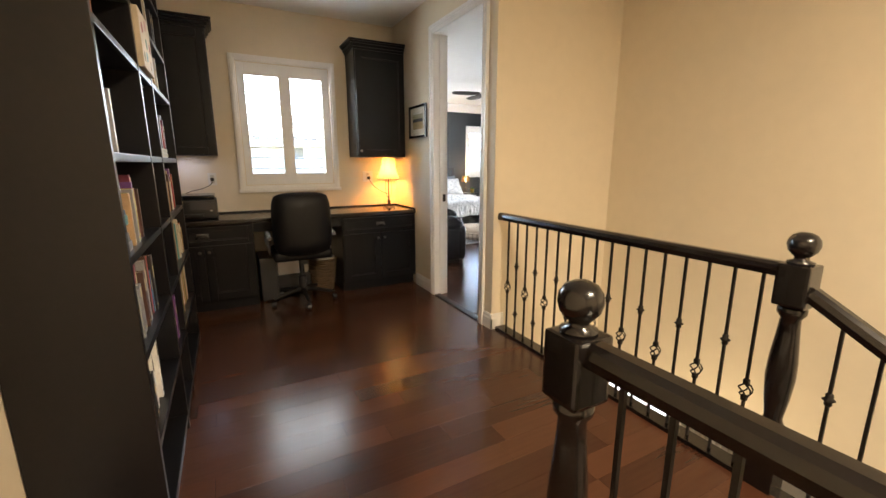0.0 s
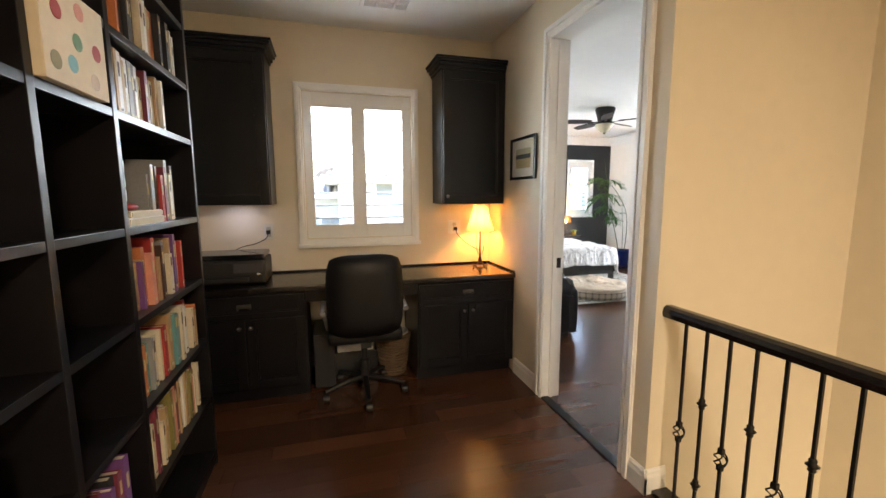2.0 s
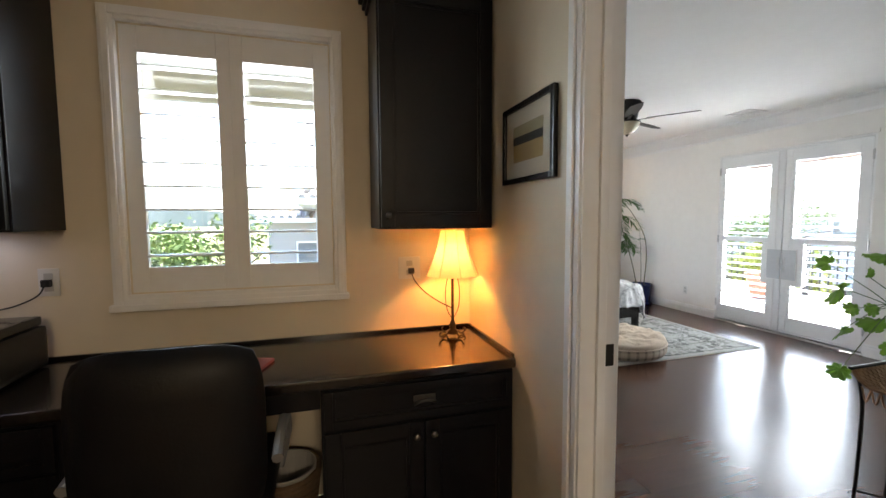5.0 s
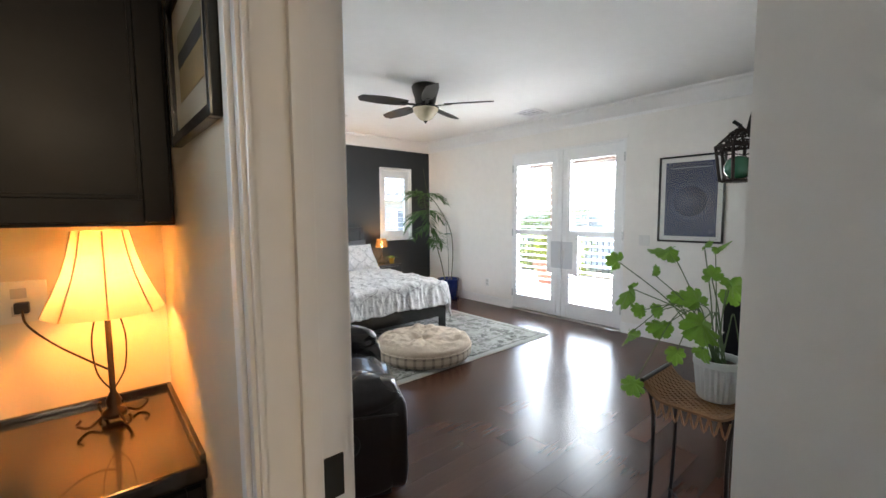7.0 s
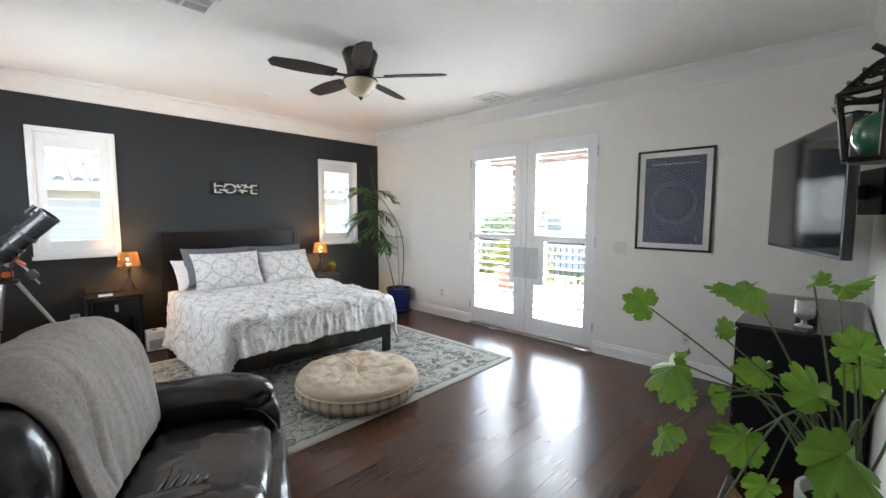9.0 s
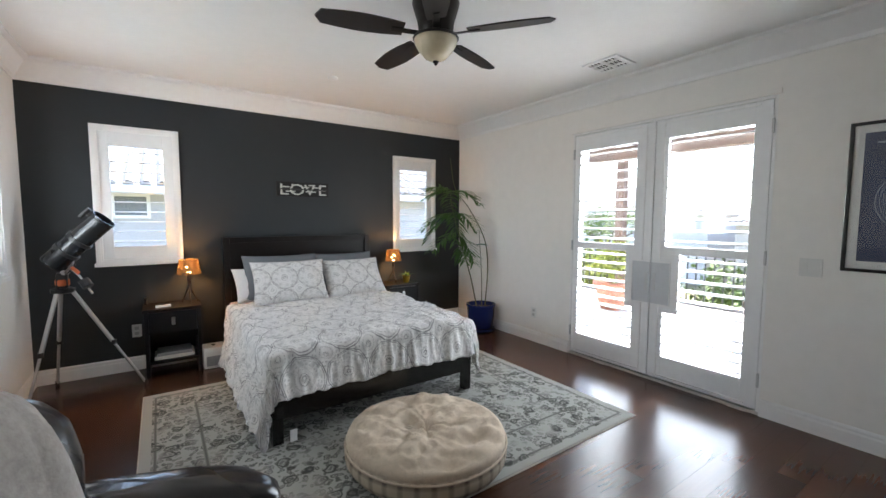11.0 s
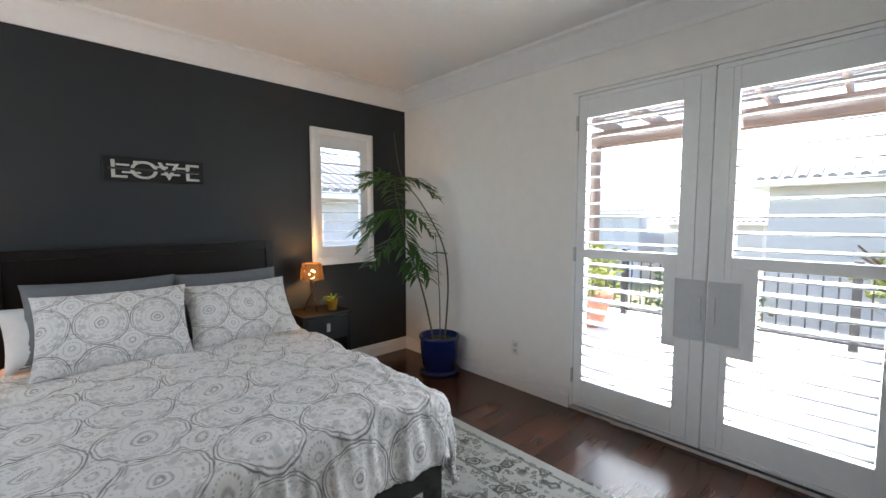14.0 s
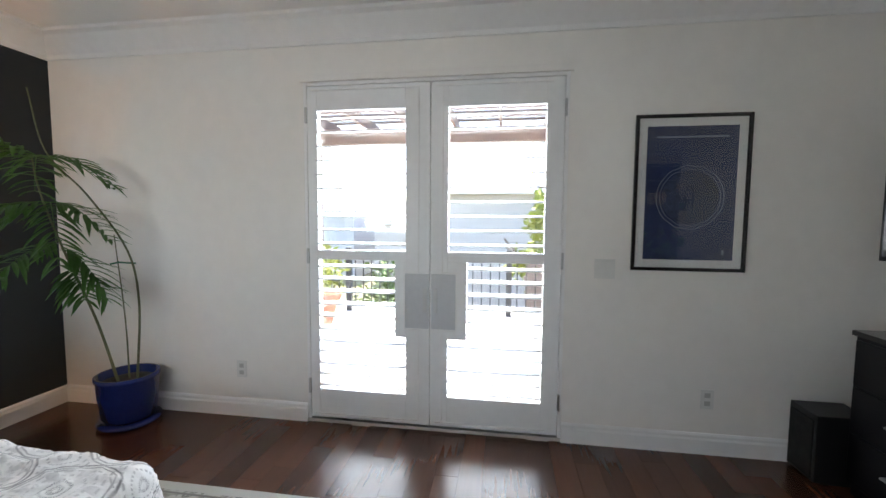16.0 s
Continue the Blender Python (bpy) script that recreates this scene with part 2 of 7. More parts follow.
wall_with_holes("wall_office_side", "x", OX0 - 0.12, 0.12, (-3.0, OY1), 0, ZO, [], OFFICE_PAINT, "cream painted side wall behind the bookcase")
wall_with_holes("wall_desk", "y", OY1, 0.14, (OX0 - 0.12, DX), 0, ZO, [(0.36, 1.21, 1.085, 2.23)], OFFICE_PAINT, "cream painted wall with a shuttered window")
wall_with_holes("wall_door", "x", DX, 0.06, (WELL_Y, OY1 + 0.14), 0, ZO, [(2.803, 3.624, 0, 2.422)], OFFICE_PAINT, "cream painted wall with the bedroom doorway")
wall_with_holes("wall_bedroom_west", "x", DX + 0.06, 0.06, (WELL_Y + 0.06, BY1), 0, ZO, [(2.803, 3.624, 0, 2.422), (7.15, 8.05, 1.05, 2.10)], BED_PAINT, "pale grey painted wall")
wall_with_holes("wall_well_north", "y", WELL_Y, 0.06, (DX + 0.06, WELL_X + 0.1), -0.56, ZO, [], OFFICE_PAINT, "cream painted stairwell wall")
wall_with_holes("wall_entry_south", "y", WELL_Y + 0.06, 0.06, (DX2, VX), 0, ZO, [], BED_PAINT, "pale grey painted wall of the bedroom entry")
wall_with_holes("wall_well_east", "x", WELL_X, 0.06, (-3.0, WELL_Y), -0.56, ZO, [], OFFICE_PAINT, "cream painted stairwell wall")
wall_with_holes("wall_hall_south", "y", -3.0, 0.1, (OX0, WELL_X), -3.0, ZO, [], OFFICE_PAINT, "cream painted wall")
wall_with_holes("wall_lower_west", "x", OX0 - 0.12, 0.10, (-3.0, WELL_Y), -3.0, -0.06, [], OFFICE_PAINT, "cream painted wall of the storey below")
wall_with_holes("wall_lower_east", "x", 6.3, 0.1, (-3.0, 6.1), -3.0, -0.56, [], OFFICE_PAINT, "cream painted wall of the storey below")
wall_with_holes("wall_lower_far", "y", 6.0, 0.1, (1.99, 6.3), -3.0, -0.56, [], OFFICE_PAINT, "cream painted wall of the storey below")
wall_with_holes("wall_lower_inner", "x", 1.93, 0.06, (WELL_Y + 0.06, 6.1), -3.0, -0.56, [], OFFICE_PAINT, "cream painted wall of the storey below")
wall_with_holes("wall_lower_south", "y", -3.0, 0.1, (WELL_X, 6.3), -3.0, -0.56, [], OFFICE_PAINT, "cream painted wall of the storey below")
lc = bmesh.new()
add_box(lc, (1.99, WELL_Y + 0.06, -0.56), (6.4, 6.1, -0.50)), add_box(lc, (WELL_X + 0.06, -3.0, -0.56), (6.4, WELL_Y + 0.06, -0.50))
tagged(mesh_ob("ceiling_lower", lc, CEIL_PAINT), "white ceiling of the storey below", "ceiling", kind="structure")
wall_with_holes("wall_lower_north", "y", WELL_Y, 0.06, (OX0 - 0.12, DX + 0.06), -3.0, -0.06, [], OFFICE_PAINT, "cream painted wall of the storey below")
wall_with_holes("wall_bedroom_south", "y", WELL_Y + 0.12, BY0 - WELL_Y - 0.12, (VX, BX1), 0, ZO, [], BED_PAINT, "pale grey painted wall")
wall_with_holes("wall_bedroom_north", "y", BY1, 0.14, (DX2, BX1), 0, ZO, [(2.52, 3.08, 1.01, 2.135), (5.38, 5.934, 1.01, 2.115)], DARK_PAINT, "charcoal painted accent wall with two windows")
wall_with_holes("wall_bedroom_east", "x", BX1, 0.14, (WELL_Y + 0.12, BY1 + 0.14), 0, ZO, [(5.22, 6.87, 0, 2.225)], BED_PAINT, "pale grey painted wall with french doors")
tagged(mesh_ob("ceiling_office", box((OX0 - 0.12, -3.0, ZO), (WELL_X + 0.06, OY1 + 0.14, ZO + 0.1)), CEIL_PAINT), "white painted ceiling", "ceiling", kind="structure")
tagged(mesh_ob("ceiling_bedroom", box((DX2, WELL_Y + 0.12, ZB), (BX1, BY1, ZB + 0.06)), CEIL_PAINT), "white painted ceiling", "ceiling", kind="structure")
fl = bmesh.new()
add_box(fl, (OX0, 0.60, -0.25), (1.97, OY1, -0.012))
add_box(fl, (OX0, -3.0, -0.25), (0.78, 0.60, -0.012))
add_box(fl, (1.99, WELL_Y + 0.03, -0.25), (BX1, BY1, -0.012))
tagged(mesh_ob("floor", fl, FLOOR_WOOD), "dark brown hardwood plank floor", "floor", kind="structure")
tagged(mesh_ob("floor_lower", box((OX0, -3.0, -3.05), (6.4, 6.1, -3.0)), FLOOR_WOOD), "dark wooden floor of the storey below", "floor", kind="structure")

# ---- fittings of the shell: frames, shutters, doors, mouldings ----


def lpart(name, bm, material, parent, label="", smooth=False):
    """A part built in its parent's own axes."""
    me = bpy.data.meshes.new(name)
    bm.to_mesh(me)
    bm.free()
    if smooth:
        for f in me.polygons:
            f.use_smooth = True
    for m in material if isinstance(material, (list, tuple)) else (material,):
        me.materials.append(m)
    ob = new(name, me)
    ob.parent = parent
    if label:
        ob["label"] = label
    return ob


def shared_part(name, me, parent, m, label=""):
    ob = new(name, me)
    ob.parent, ob.matrix_basis = parent, m
    if label:
        ob["label"] = label
    return ob


def mesh_of(name, bm, material, smooth=False):
    me = bpy.data.meshes.new(name)
    bm.to_mesh(me)
    bm.free()
    if smooth:
        for f in me.polygons:
            f.use_smooth = True
    me.materials.append(material)
    return me


def ring(bm, x0, x1, z0, z1, wx, wz, y0, y1, bevel=0.004):
    """A rectangular frame: outer box x0..x1, z0..z1, bars wx and wz wide."""
    add_box(bm, (x0, y0, z0), (x0 + wx, y1, z1), bevel)
    add_box(bm, (x1 - wx, y0, z0), (x1, y1, z1), bevel)
    add_box(bm, (x0 + wx, y0, z0), (x1 - wx, y1, z0 + wz), bevel)
    add_box(bm, (x0 + wx, y0, z1 - wz), (x1 - wx, y1, z1), bevel)
    return bm


def louver_mesh(w, depth=0.072, thick=0.011):
    bm = bmesh.new()
    n = 10
    sec = [(depth / 2 * math.cos(2 * math.pi * k / n), thick / 2 * math.sin(2 * math.pi * k / n)) for k in range(n)]
    a = [bm.verts.new((0.003, y, z)) for y, z in sec]
    b = [bm.verts.new((w - 0.003, y, z)) for y, z in sec]
    for k in range(n):
        bm.faces.new((a[k], a[(k + 1) % n], b[(k + 1) % n], b[k])).smooth = True
    bm.faces.new(a[::-1]), bm.faces.new(b)
    return mesh_of("louver", bm, SHUTTER, True)


def louvers(parent, x0, x1, z0, z1, step, tilt, y=0.02):
    me = louver_mesh(x1 - x0)
    n = max(1, int(round((z1 - z0) / step)))
    for k in range(n):
        shared_part("louver", me, parent, pose(x0, y, z0 + (k + 0.5) * (z1 - z0) / n, tilt, 0, 0))


def shutter_window(name, m, w, z0, z1, panels, gz0, gz1, tilt, step, label, fw=0.055):
    """A window with plantation shutters; x along the wall, +y outwards, 0 at the room face."""
    win = new(name)
    win.matrix_basis = m
    tagged(win, label, "window", kind="structure")
    bm = ring(bmesh.new(), 0, w, z0, z1, fw, fw, -0.030, -0.002, 0.006)
    ring(bm, 0.012, w - 0.012, z0 + 0.012, z1 - 0.012, fw * 0.5, fw * 0.5, -0.040, -0.028, 0.006)
    lpart("window_frame", bm, TRIM, win)
    add = bmesh.new()
    add_box(add, (-0.012, -0.046, z0 - 0.012), (w + 0.012, -0.001, z0 + 0.018), 0.006)
    lpart("window_sill", add, TRIM, win)
    # lining of the opening
    ln = ring(bmesh.new(), fw - 0.012, w - fw + 0.012, z0 + fw - 0.012, z1 - fw + 0.012, 0.012, 0.012, -0.002, 0.135, 0.0)
    lpart("lining", ln, TRIM, win)
    for px0, px1, gx0, gx1 in panels:
        sh = lpart("shutter_panel", ring(bmesh.new(), px0, px1, z0 + fw, z1 - fw, 0.001, 0.001, 0.004, 0.030, 0.0), SHUTTER, win)
        b2 = bmesh.new()
        add_box(b2, (px0, 0.004, z0 + fw), (gx0, 0.032, z1 - fw), 0.004)
        add_box(b2, (gx1, 0.004, z0 + fw), (px1, 0.032, z1 - fw), 0.004)
        add_box(b2, (gx0, 0.004, z0 + fw), (gx1, 0.032, gz0), 0.004)
        add_box(b2, (gx0, 0.004, gz1), (gx1, 0.032, z1 - fw), 0.004)
        lpart("stile_frame", b2, SHUTTER, sh)
        louvers(sh, gx0, gx1, gz0, gz1, step, tilt, 0.018)
    gl = lpart("pane", box((fw, 0.098, z0 + fw), (w - fw, 0.102, z1 - fw)), GLASS, win)
    gl.visible_shadow = False
    sash = ring(bmesh.new(), fw - 0.005, w - fw + 0.005, z0 + fw, z1 - fw, 0.035, 0.035, 0.085, 0.115, 0.003)
    lpart("sash", sash, TRIM, win)
    return win


shutter_window("window_1", pose(0.297, OY1, 0), 0.975, 1.022, 2.293,
               [(0.057, 0.4848, 0.127, 0.429), (0.4852, 0.918, 0.538, 0.842)], 1.194, 2.118, 3, 0.103,
               "white shuttered window with open louvres above the desk", 0.057)
shutter_window("window_2", pose(2.484, BY1, 0), 0.633, 0.97, 2.173, [(0.05, 0.583, 0.123, 0.506)], 1.128, 2.0, 3, 0.088,
               "white shuttered window on the charcoal wall beside the telescope", 0.05)
shutter_window("window_3", pose(5.345, BY1, 0), 0.624, 0.97, 2.153, [(0.05, 0.577, 0.105, 0.503)], 1.12, 1.99, 3, 0.088,
               "white shuttered window on the charcoal wall beside the palm", 0.05)
shutter_window("window_4", pose(DX2, 7.08, 0, 0, 0, 90), 1.04, 0.97, 2.173, [(0.05, 0.518, 0.11, 0.46), (0.522, 0.99, 0.58, 0.93)], 1.128, 2.0, 3, 0.088,
               "white shuttered window on the side wall", 0.05)


def french_door():
    door = new("door_1")
    door.matrix_basis = pose(BX1, 6.87, 0, 0, 0, -90)
    tagged(door, "closed white french doors with louvred shutters", "french door", kind="structure")
    W, H = 1.65, 2.225
    lpart("head_trim", box((-0.018, -0.014, H), (W + 0.018, -0.001, H + 0.040), 0.003), BED_PAINT, door)
    bm = ring(bmesh.new(), 0, W, 0.0, H, 0.022, 0.022, 0.0, 0.12, 0.003)
    # Unseen ring behind the leaves, added to block lamp light at their edges.
    ring(bm, 0.020, W - 0.020, 0.02, H - 0.020, 0.032, 0.032, 0.088, 0.100, 0.002)
    lpart("door_frame", bm, TRIM, door)
    # Unseen strip added to block light through the joint between the leaves.
    lpart("outer_astragal", box((0.805, 0.088, 0.03), (0.855, 0.098, H - 0.03), 0.003), TRIM, door)
    lpart("threshold", box((0.0, -0.004, 0.0), (W, 0.13, 0.022), 0.004), mat("pale_threshold", (0.55, 0.53, 0.5), 0.5), door)
    mid = 0.83
    lpart("astragal", box((mid - 0.016, 0.034, 0.03), (mid + 0.016, 0.044, H - 0.03), 0.003), TRIM, door)
    for x0, x1, g0, g1, n0, n1 in ((0.024, mid - 0.003, 0.089, 0.671, 0.600, 0.671), (mid + 0.003, W - 0.024, 0.941, 1.524, 0.941, 1.060)):
        leaf = lpart("door_leaf", ring(bmesh.new(), x0, x1, 0.024, H - 0.025, 0.05, 0.05, 0.045, 0.085, 0.003), TRIM, door)
        z0, z1, zl, zh = 0.034, H - 0.026, 0.228, 2.048
        b2 = bmesh.new()
        a, b = x0 + 0.001, x1 - 0.001
        for lo, hi in (((a, z0), (g0, z1)), ((g1, z0), (b, z1)), ((g0, z0), (g1, zl)), ((g0, zh), (g1, z1)), ((g0, 1.098), (g1, 1.160)), ((n0, 0.605), (n1, 1.098))):
            add_box(b2, (lo[0], 0.002, lo[1]), (hi[0], 0.030, hi[1]), 0.003)
        sh = lpart("shutter_panel", b2, SHUTTER, leaf)
        # raised bead round the shutter and the handle cut-out
        s = 1 if x0 < 0.5 else -1
        e0, e1 = (b - 0.075, b - 0.069) if s > 0 else (a + 0.069, a + 0.075)
        k0, k1 = (n0 + 0.062, n0 + 0.068) if s > 0 else (n1 - 0.068, n1 - 0.062)
        b3 = bmesh.new()
        for lo, hi in (((e0, z0 + 0.02), (e1, 0.66)), ((e0, 1.03), (e1, z1 - 0.02)), ((k0, 0.66), (k1, 1.03)), ((min(e0, k0), 0.655), (max(e1, k1), 0.661)), ((min(e0, k0), 1.027), (max(e1, k1), 1.033)), ((a + 0.03, z1 - 0.028), (b - 0.07, z1 - 0.02)), ((a + 0.03, z0 + 0.02), (b - 0.07, z0 + 0.026))):
            add_box(b3, (lo[0], -0.006, lo[1]), (hi[0], 0.004, hi[1]))
        lpart("bead", b3, TRIM, sh)
        plate = (b - 0.068, b - 0.004) if s > 0 else (a + 0.004, a + 0.068)
        pl = lpart("handle_plate", box((min(plate[0], k1 if s > 0 else plate[0]), -0.003, 0.67), (max(plate[1], k0 if s < 0 else plate[1]), 0.003, 1.02), 0.002), mat("grey_recess_plate", (0.60, 0.61, 0.63), 0.5, var=0.05), sh, "pale grey recessed plate")
        hb = bmesh.new()
        cx = b - 0.03 if s > 0 else a + 0.03
        add_box(hb, (cx - 0.013, -0.010, 0.775), (cx + 0.013, -0.002, 0.93), 0.004)
        lpart("door_handle", hb, mat("white_lever", (0.6, 0.6, 0.6), 0.4, var=0.05), sh, "white recessed pull")
        louvers(sh, g0, g1, 1.160, zh, 0.089, 9, 0.016)
        louvers(sh, (g0 if s > 0 else n1), (n0 if s > 0 else g1), 0.605, 1.098, 0.082, 9, 0.016)
        louvers(sh, g0, g1, zl, 0.605, 0.076, 9, 0.016)
        gl = lpart("pane", box((x0 + 0.05, 0.062, 0.075), (x1 - 0.05, 0.066, H - 0.075)), GLASS, leaf)
        gl.visible_shadow = False
        hx = x0 - 0.012 if s > 0 else x1 - 0.002
        for hz in (0.25, 1.12, 2.02):
            lpart("hinge", box((hx, -0.012, hz - 0.05), (hx + 0.014, 0.006, hz + 0.05), 0.003), STEEL, leaf)


french_door()

# office doorway: jamb, casings, strike plate
D0, D1, DH = 2.815, 3.612, 2.41
trim = new("trim_doorway")
tagged(trim, "white painted door casing and jamb", "door frame", kind="structure")
bm = bmesh.new()
add_box(bm, (DX - 0.004, D0 - 0.012, 0), (DX2 + 0.004, D0, DH)), add_box(bm, (DX - 0.004, D1, 0), (DX2 + 0.004, D1 + 0.012, DH)), add_box(bm, (DX - 0.004, D0 - 0.012, DH), (DX2 + 0.004, D1 + 0.012, DH + 0.012))
add_box(bm, (DX + 0.045, D1 - 0.012, 0), (DX + 0.075, D1, DH - 0.002), 0.003), add_box(bm, (DX + 0.045, D0, 0), (DX + 0.075, D0 + 0.012, DH - 0.002), 0.003)
part("jamb", bm, TRIM, trim)
for nm, xa, sgn in (("casing_office", DX, -1), ("casing_bedroom", DX2, 1)):
    bm = bmesh.new()
    for w0, w1, d in ((0.0, 0.078, 0.012), (0.010, 0.030, 0.018), (0.046, 0.074, 0.022)):
        for lo, hi in (((D0 - w1, 0), (D0 - w0, DH + w1)), ((D1 + w0, 0), (D1 + w1, DH + w1)), ((D0 - w0, DH + w0), (D1 + w0, DH + w1))):
            add_box(bm, (min(xa, xa + sgn * d), lo[0], lo[1]), (max(xa, xa + sgn * d), hi[0], hi[1]), 0.003)
    part(nm, bm, TRIM, trim)
part("strike_plate", box((DX + 0.078, D1 - 0.003, 0.93), (DX + 0.112, D1 + 0.001, 1.0), 0.001), mat("dark_bronze", (0.05, 0.045, 0.04), 0.4, metal=0.8), trim, "dark bronze strike plate")
part("saddle", box((DX - 0.01, D0, -0.004), (DX + 0.05, D1, 0.010), 0.004), ESPRESSO, trim, "dark wooden saddle strip")

BASE = [(0, 0), (0.014, 0), (0.014, 0.085), (0.010, 0.098), (0.010, 0.112), (0.004, 0.125), (0, 0.125)]
CROWN = [(0, 0), (0.012, 0), (0.016, 0.028), (0.060, 0.095), (0.085, 0.135), (0.115, 0.150), (0.115, 0.17), (0, 0.17)]


def moulding(name, outline, runs, z, label, cat):
    bm = bmesh.new()
    for a, b, w in runs:
        add_profile(bm, outline, (*a, z), (*b, z), (*w, 0))
    return tagged(mesh_ob(name, bm, TRIM), label, cat, kind="structure")


moulding("baseboard_office", BASE, [((DX, D1 + 0.078), (DX, 4.06), (-1, 0)), ((DX, WELL_Y - 0.014), (DX, D0 - 0.078), (-1, 0)), ((DX - 0.014, WELL_Y), (2.04, WELL_Y), (0, -1)), ((OX0, -3), (OX0, 1.585), (1, 0)), ((OX0, 3.465), (OX0, 4.06), (1, 0))], 0, "white painted baseboard", "baseboard")
moulding("baseboard_bedroom", BASE, [((DX2, BY1), (BX1, BY1), (0, -1)), ((BX1, 6.87), (BX1, BY1), (-1, 0)), ((BX1, BY0), (BX1, 5.22), (-1, 0)), ((DX2, D1 + 0.078), (DX2, BY1), (1, 0)), ((VX, BY0), (BX1, BY0), (0, 1)), ((VX, WELL_Y + 0.12), (VX, BY0), (-1, 0)), ((DX2, WELL_Y + 0.12), (VX, WELL_Y + 0.12), (0, 1))], 0, "white painted baseboard", "baseboard")
moulding("trim_crown", CROWN, [((DX2, BY1), (BX1, BY1), (0, -1)), ((BX1, BY0), (BX1, BY1), (-1, 0)), ((DX2, WELL_Y + 0.12), (DX2, BY1), (1, 0)), ((VX, BY0), (BX1, BY0), (0, 1)), ((VX, WELL_Y + 0.12), (VX, BY0 + 0.115), (-1, 0))], ZB - 0.17, "white crown moulding", "moulding")

# ---- the stairs ----
BASKET_Z = (0.330, 0.402)


def baluster(kind):
    """One twisted iron picket with a basket or two knuckles; from the floor up to the rail."""
    bm = bmesh.new()
    s = 0.0053
    if kind == "basket":
        add_box(bm, (-s, -s, 0.0), (s, s, BASKET_Z[0])), add_box(bm, (-s, -s, BASKET_Z[1]), (s, s, 0.876))
        for q in range(4):
            pts = []
            for k in range(9):
                f = k / 8
                a = q * math.pi / 2 + f * math.pi
                r = 0.004 + 0.022 * math.sin(math.pi * f)
                pts.append((r * math.cos(a), r * math.sin(a), BASKET_Z[0] + f * (BASKET_Z[1] - BASKET_Z[0])))
            add_tube(bm, pts, 0.0032, 5)
        for z in BASKET_Z:
            add_box(bm, (-0.010, -0.010, z - 0.012), (0.010, 0.010, z + 0.012), 0.003)
    else:
        add_box(bm, (-s, -s, 0.0), (s, s, 0.876))
        for z in (0.18, 0.55):
            add_lathe(bm, [(0.007, -0.026), (0.013, -0.018), (0.011, -0.008), (0.021, 0), (0.011, 0.008), (0.013, 0.018), (0.007, 0.026)], (0, 0, z), 8)
    return mesh_of("baluster", bm, IRON)


BAL = {"basket": baluster("basket"), "knuckle": baluster("knuckle")}
RAIL_SEC = [(-0.030, -0.028), (0.030, -0.028), (0.034, -0.005), (0.028, 0.014), (0.014, 0.024), (-0.014, 0.024), (-0.028, 0.014), (-0.034, -0.005)]


def rail_bm(a, b):
    bm = bmesh.new()
    a, b = Vector(a), Vector(b)
    d = (b - a).normalized()
    side = d.cross(Vector((0, 0, 1))).normalized()
    up = side.cross(d)
    r0 = [bm.verts.new(a + side * x + up * z) for x, z in RAIL_SEC]
    r1 = [bm.verts.new(b + side * x + up * z) for x, z in RAIL_SEC]
    n = len(RAIL_SEC)
    for k in range(n):
        bm.faces.new((r0[k], r0[(k + 1) % n], r1[(k + 1) % n], r1[k])).smooth = True
    bm.faces.new(r0[::-1]), bm.faces.new(r1)
    return bm


def newel(x, y, group):
    t = thing("newel_post", (x, y, 0), "glossy black turned wooden newel post with ball top", "newel post", group)
    lpart("base", box((-0.052, -0.052, -0.30), (0.052, 0.052, 0.17), 0.006), BLACKWOOD, t)
    lpart("turning", lathe([(0.040, 0.17), (0.050, 0.185), (0.050, 0.20), (0.034, 0.215), (0.046, 0.24), (0.050, 0.265), (0.034, 0.29), (0.030, 0.31), (0.042, 0.40), (0.048, 0.48), (0.046, 0.55), (0.036, 0.66), (0.032, 0.72), (0.046, 0.74), (0.046, 0.76), (0.036, 0.772)], seg=28), BLACKWOOD, t, smooth=True)
    lpart("block", box((-0.052, -0.052, 0.77), (0.052, 0.052, 0.93), 0.010), BLACKWOOD, t)
    lpart("ball_finial", lathe([(0.040, 0.93), (0.042, 0.938), (0.024, 0.945), (0.022, 0.955), (0.030, 0.962), (0.044, 0.978), (0.050, 1.0), (0.047, 1.02), (0.036, 1.036), (0.018, 1.045), (0.0001, 1.047)], seg=28), BLACKWOOD, t, smooth=True)
    return t


newel(2.0, 0.78, "stair newels")
newel(0.82, 0.71, "stair newels")
rl = thing("stair_railing", (2.0, 1.7, 0), "black iron balusters under a dark wooden handrail along the stairwell", "railing", "stair railings")
part("handrail", rail_bm((2.0, WELL_Y, 0.902), (2.0, 0.832, 0.902)), BLACKWOOD, rl)
part("shoe_rail", box((1.955, 0.832, -0.012), (2.045, WELL_Y - 0.016, 0.022), 0.005), BLACKWOOD, rl)
for k in range(17):
    shared_part("baluster", BAL["basket" if k % 2 == 0 else "knuckle"], rl, Matrix.Translation((0, 2.532 - k * 0.1028 - 1.7, 0.0)))
rl = thing("stair_railing", (0.82, -0.4, 0), "dark wooden handrail with black iron balusters beside the hall", "railing", "stair railings")
part("handrail", rail_bm((0.82, 0.658, 0.902), (0.82, -2.9, 0.902)), BLACKWOOD, rl)
part("shoe_rail", box((0.775, -2.9, -0.012), (0.865, 0.658, 0.022), 0.005), BLACKWOOD, rl)
for k in range(32):
    shared_part("baluster", BAL["basket" if k % 2 == 0 else "knuckle"], rl, Matrix.Translation((0, 0.585 - k * 0.105 + 0.4, 0.0)))
rl = thing("stair_railing", (2.0, 0.4, 0), "sloping dark handrail with black iron balusters down the stairs", "railing", "stair railings")
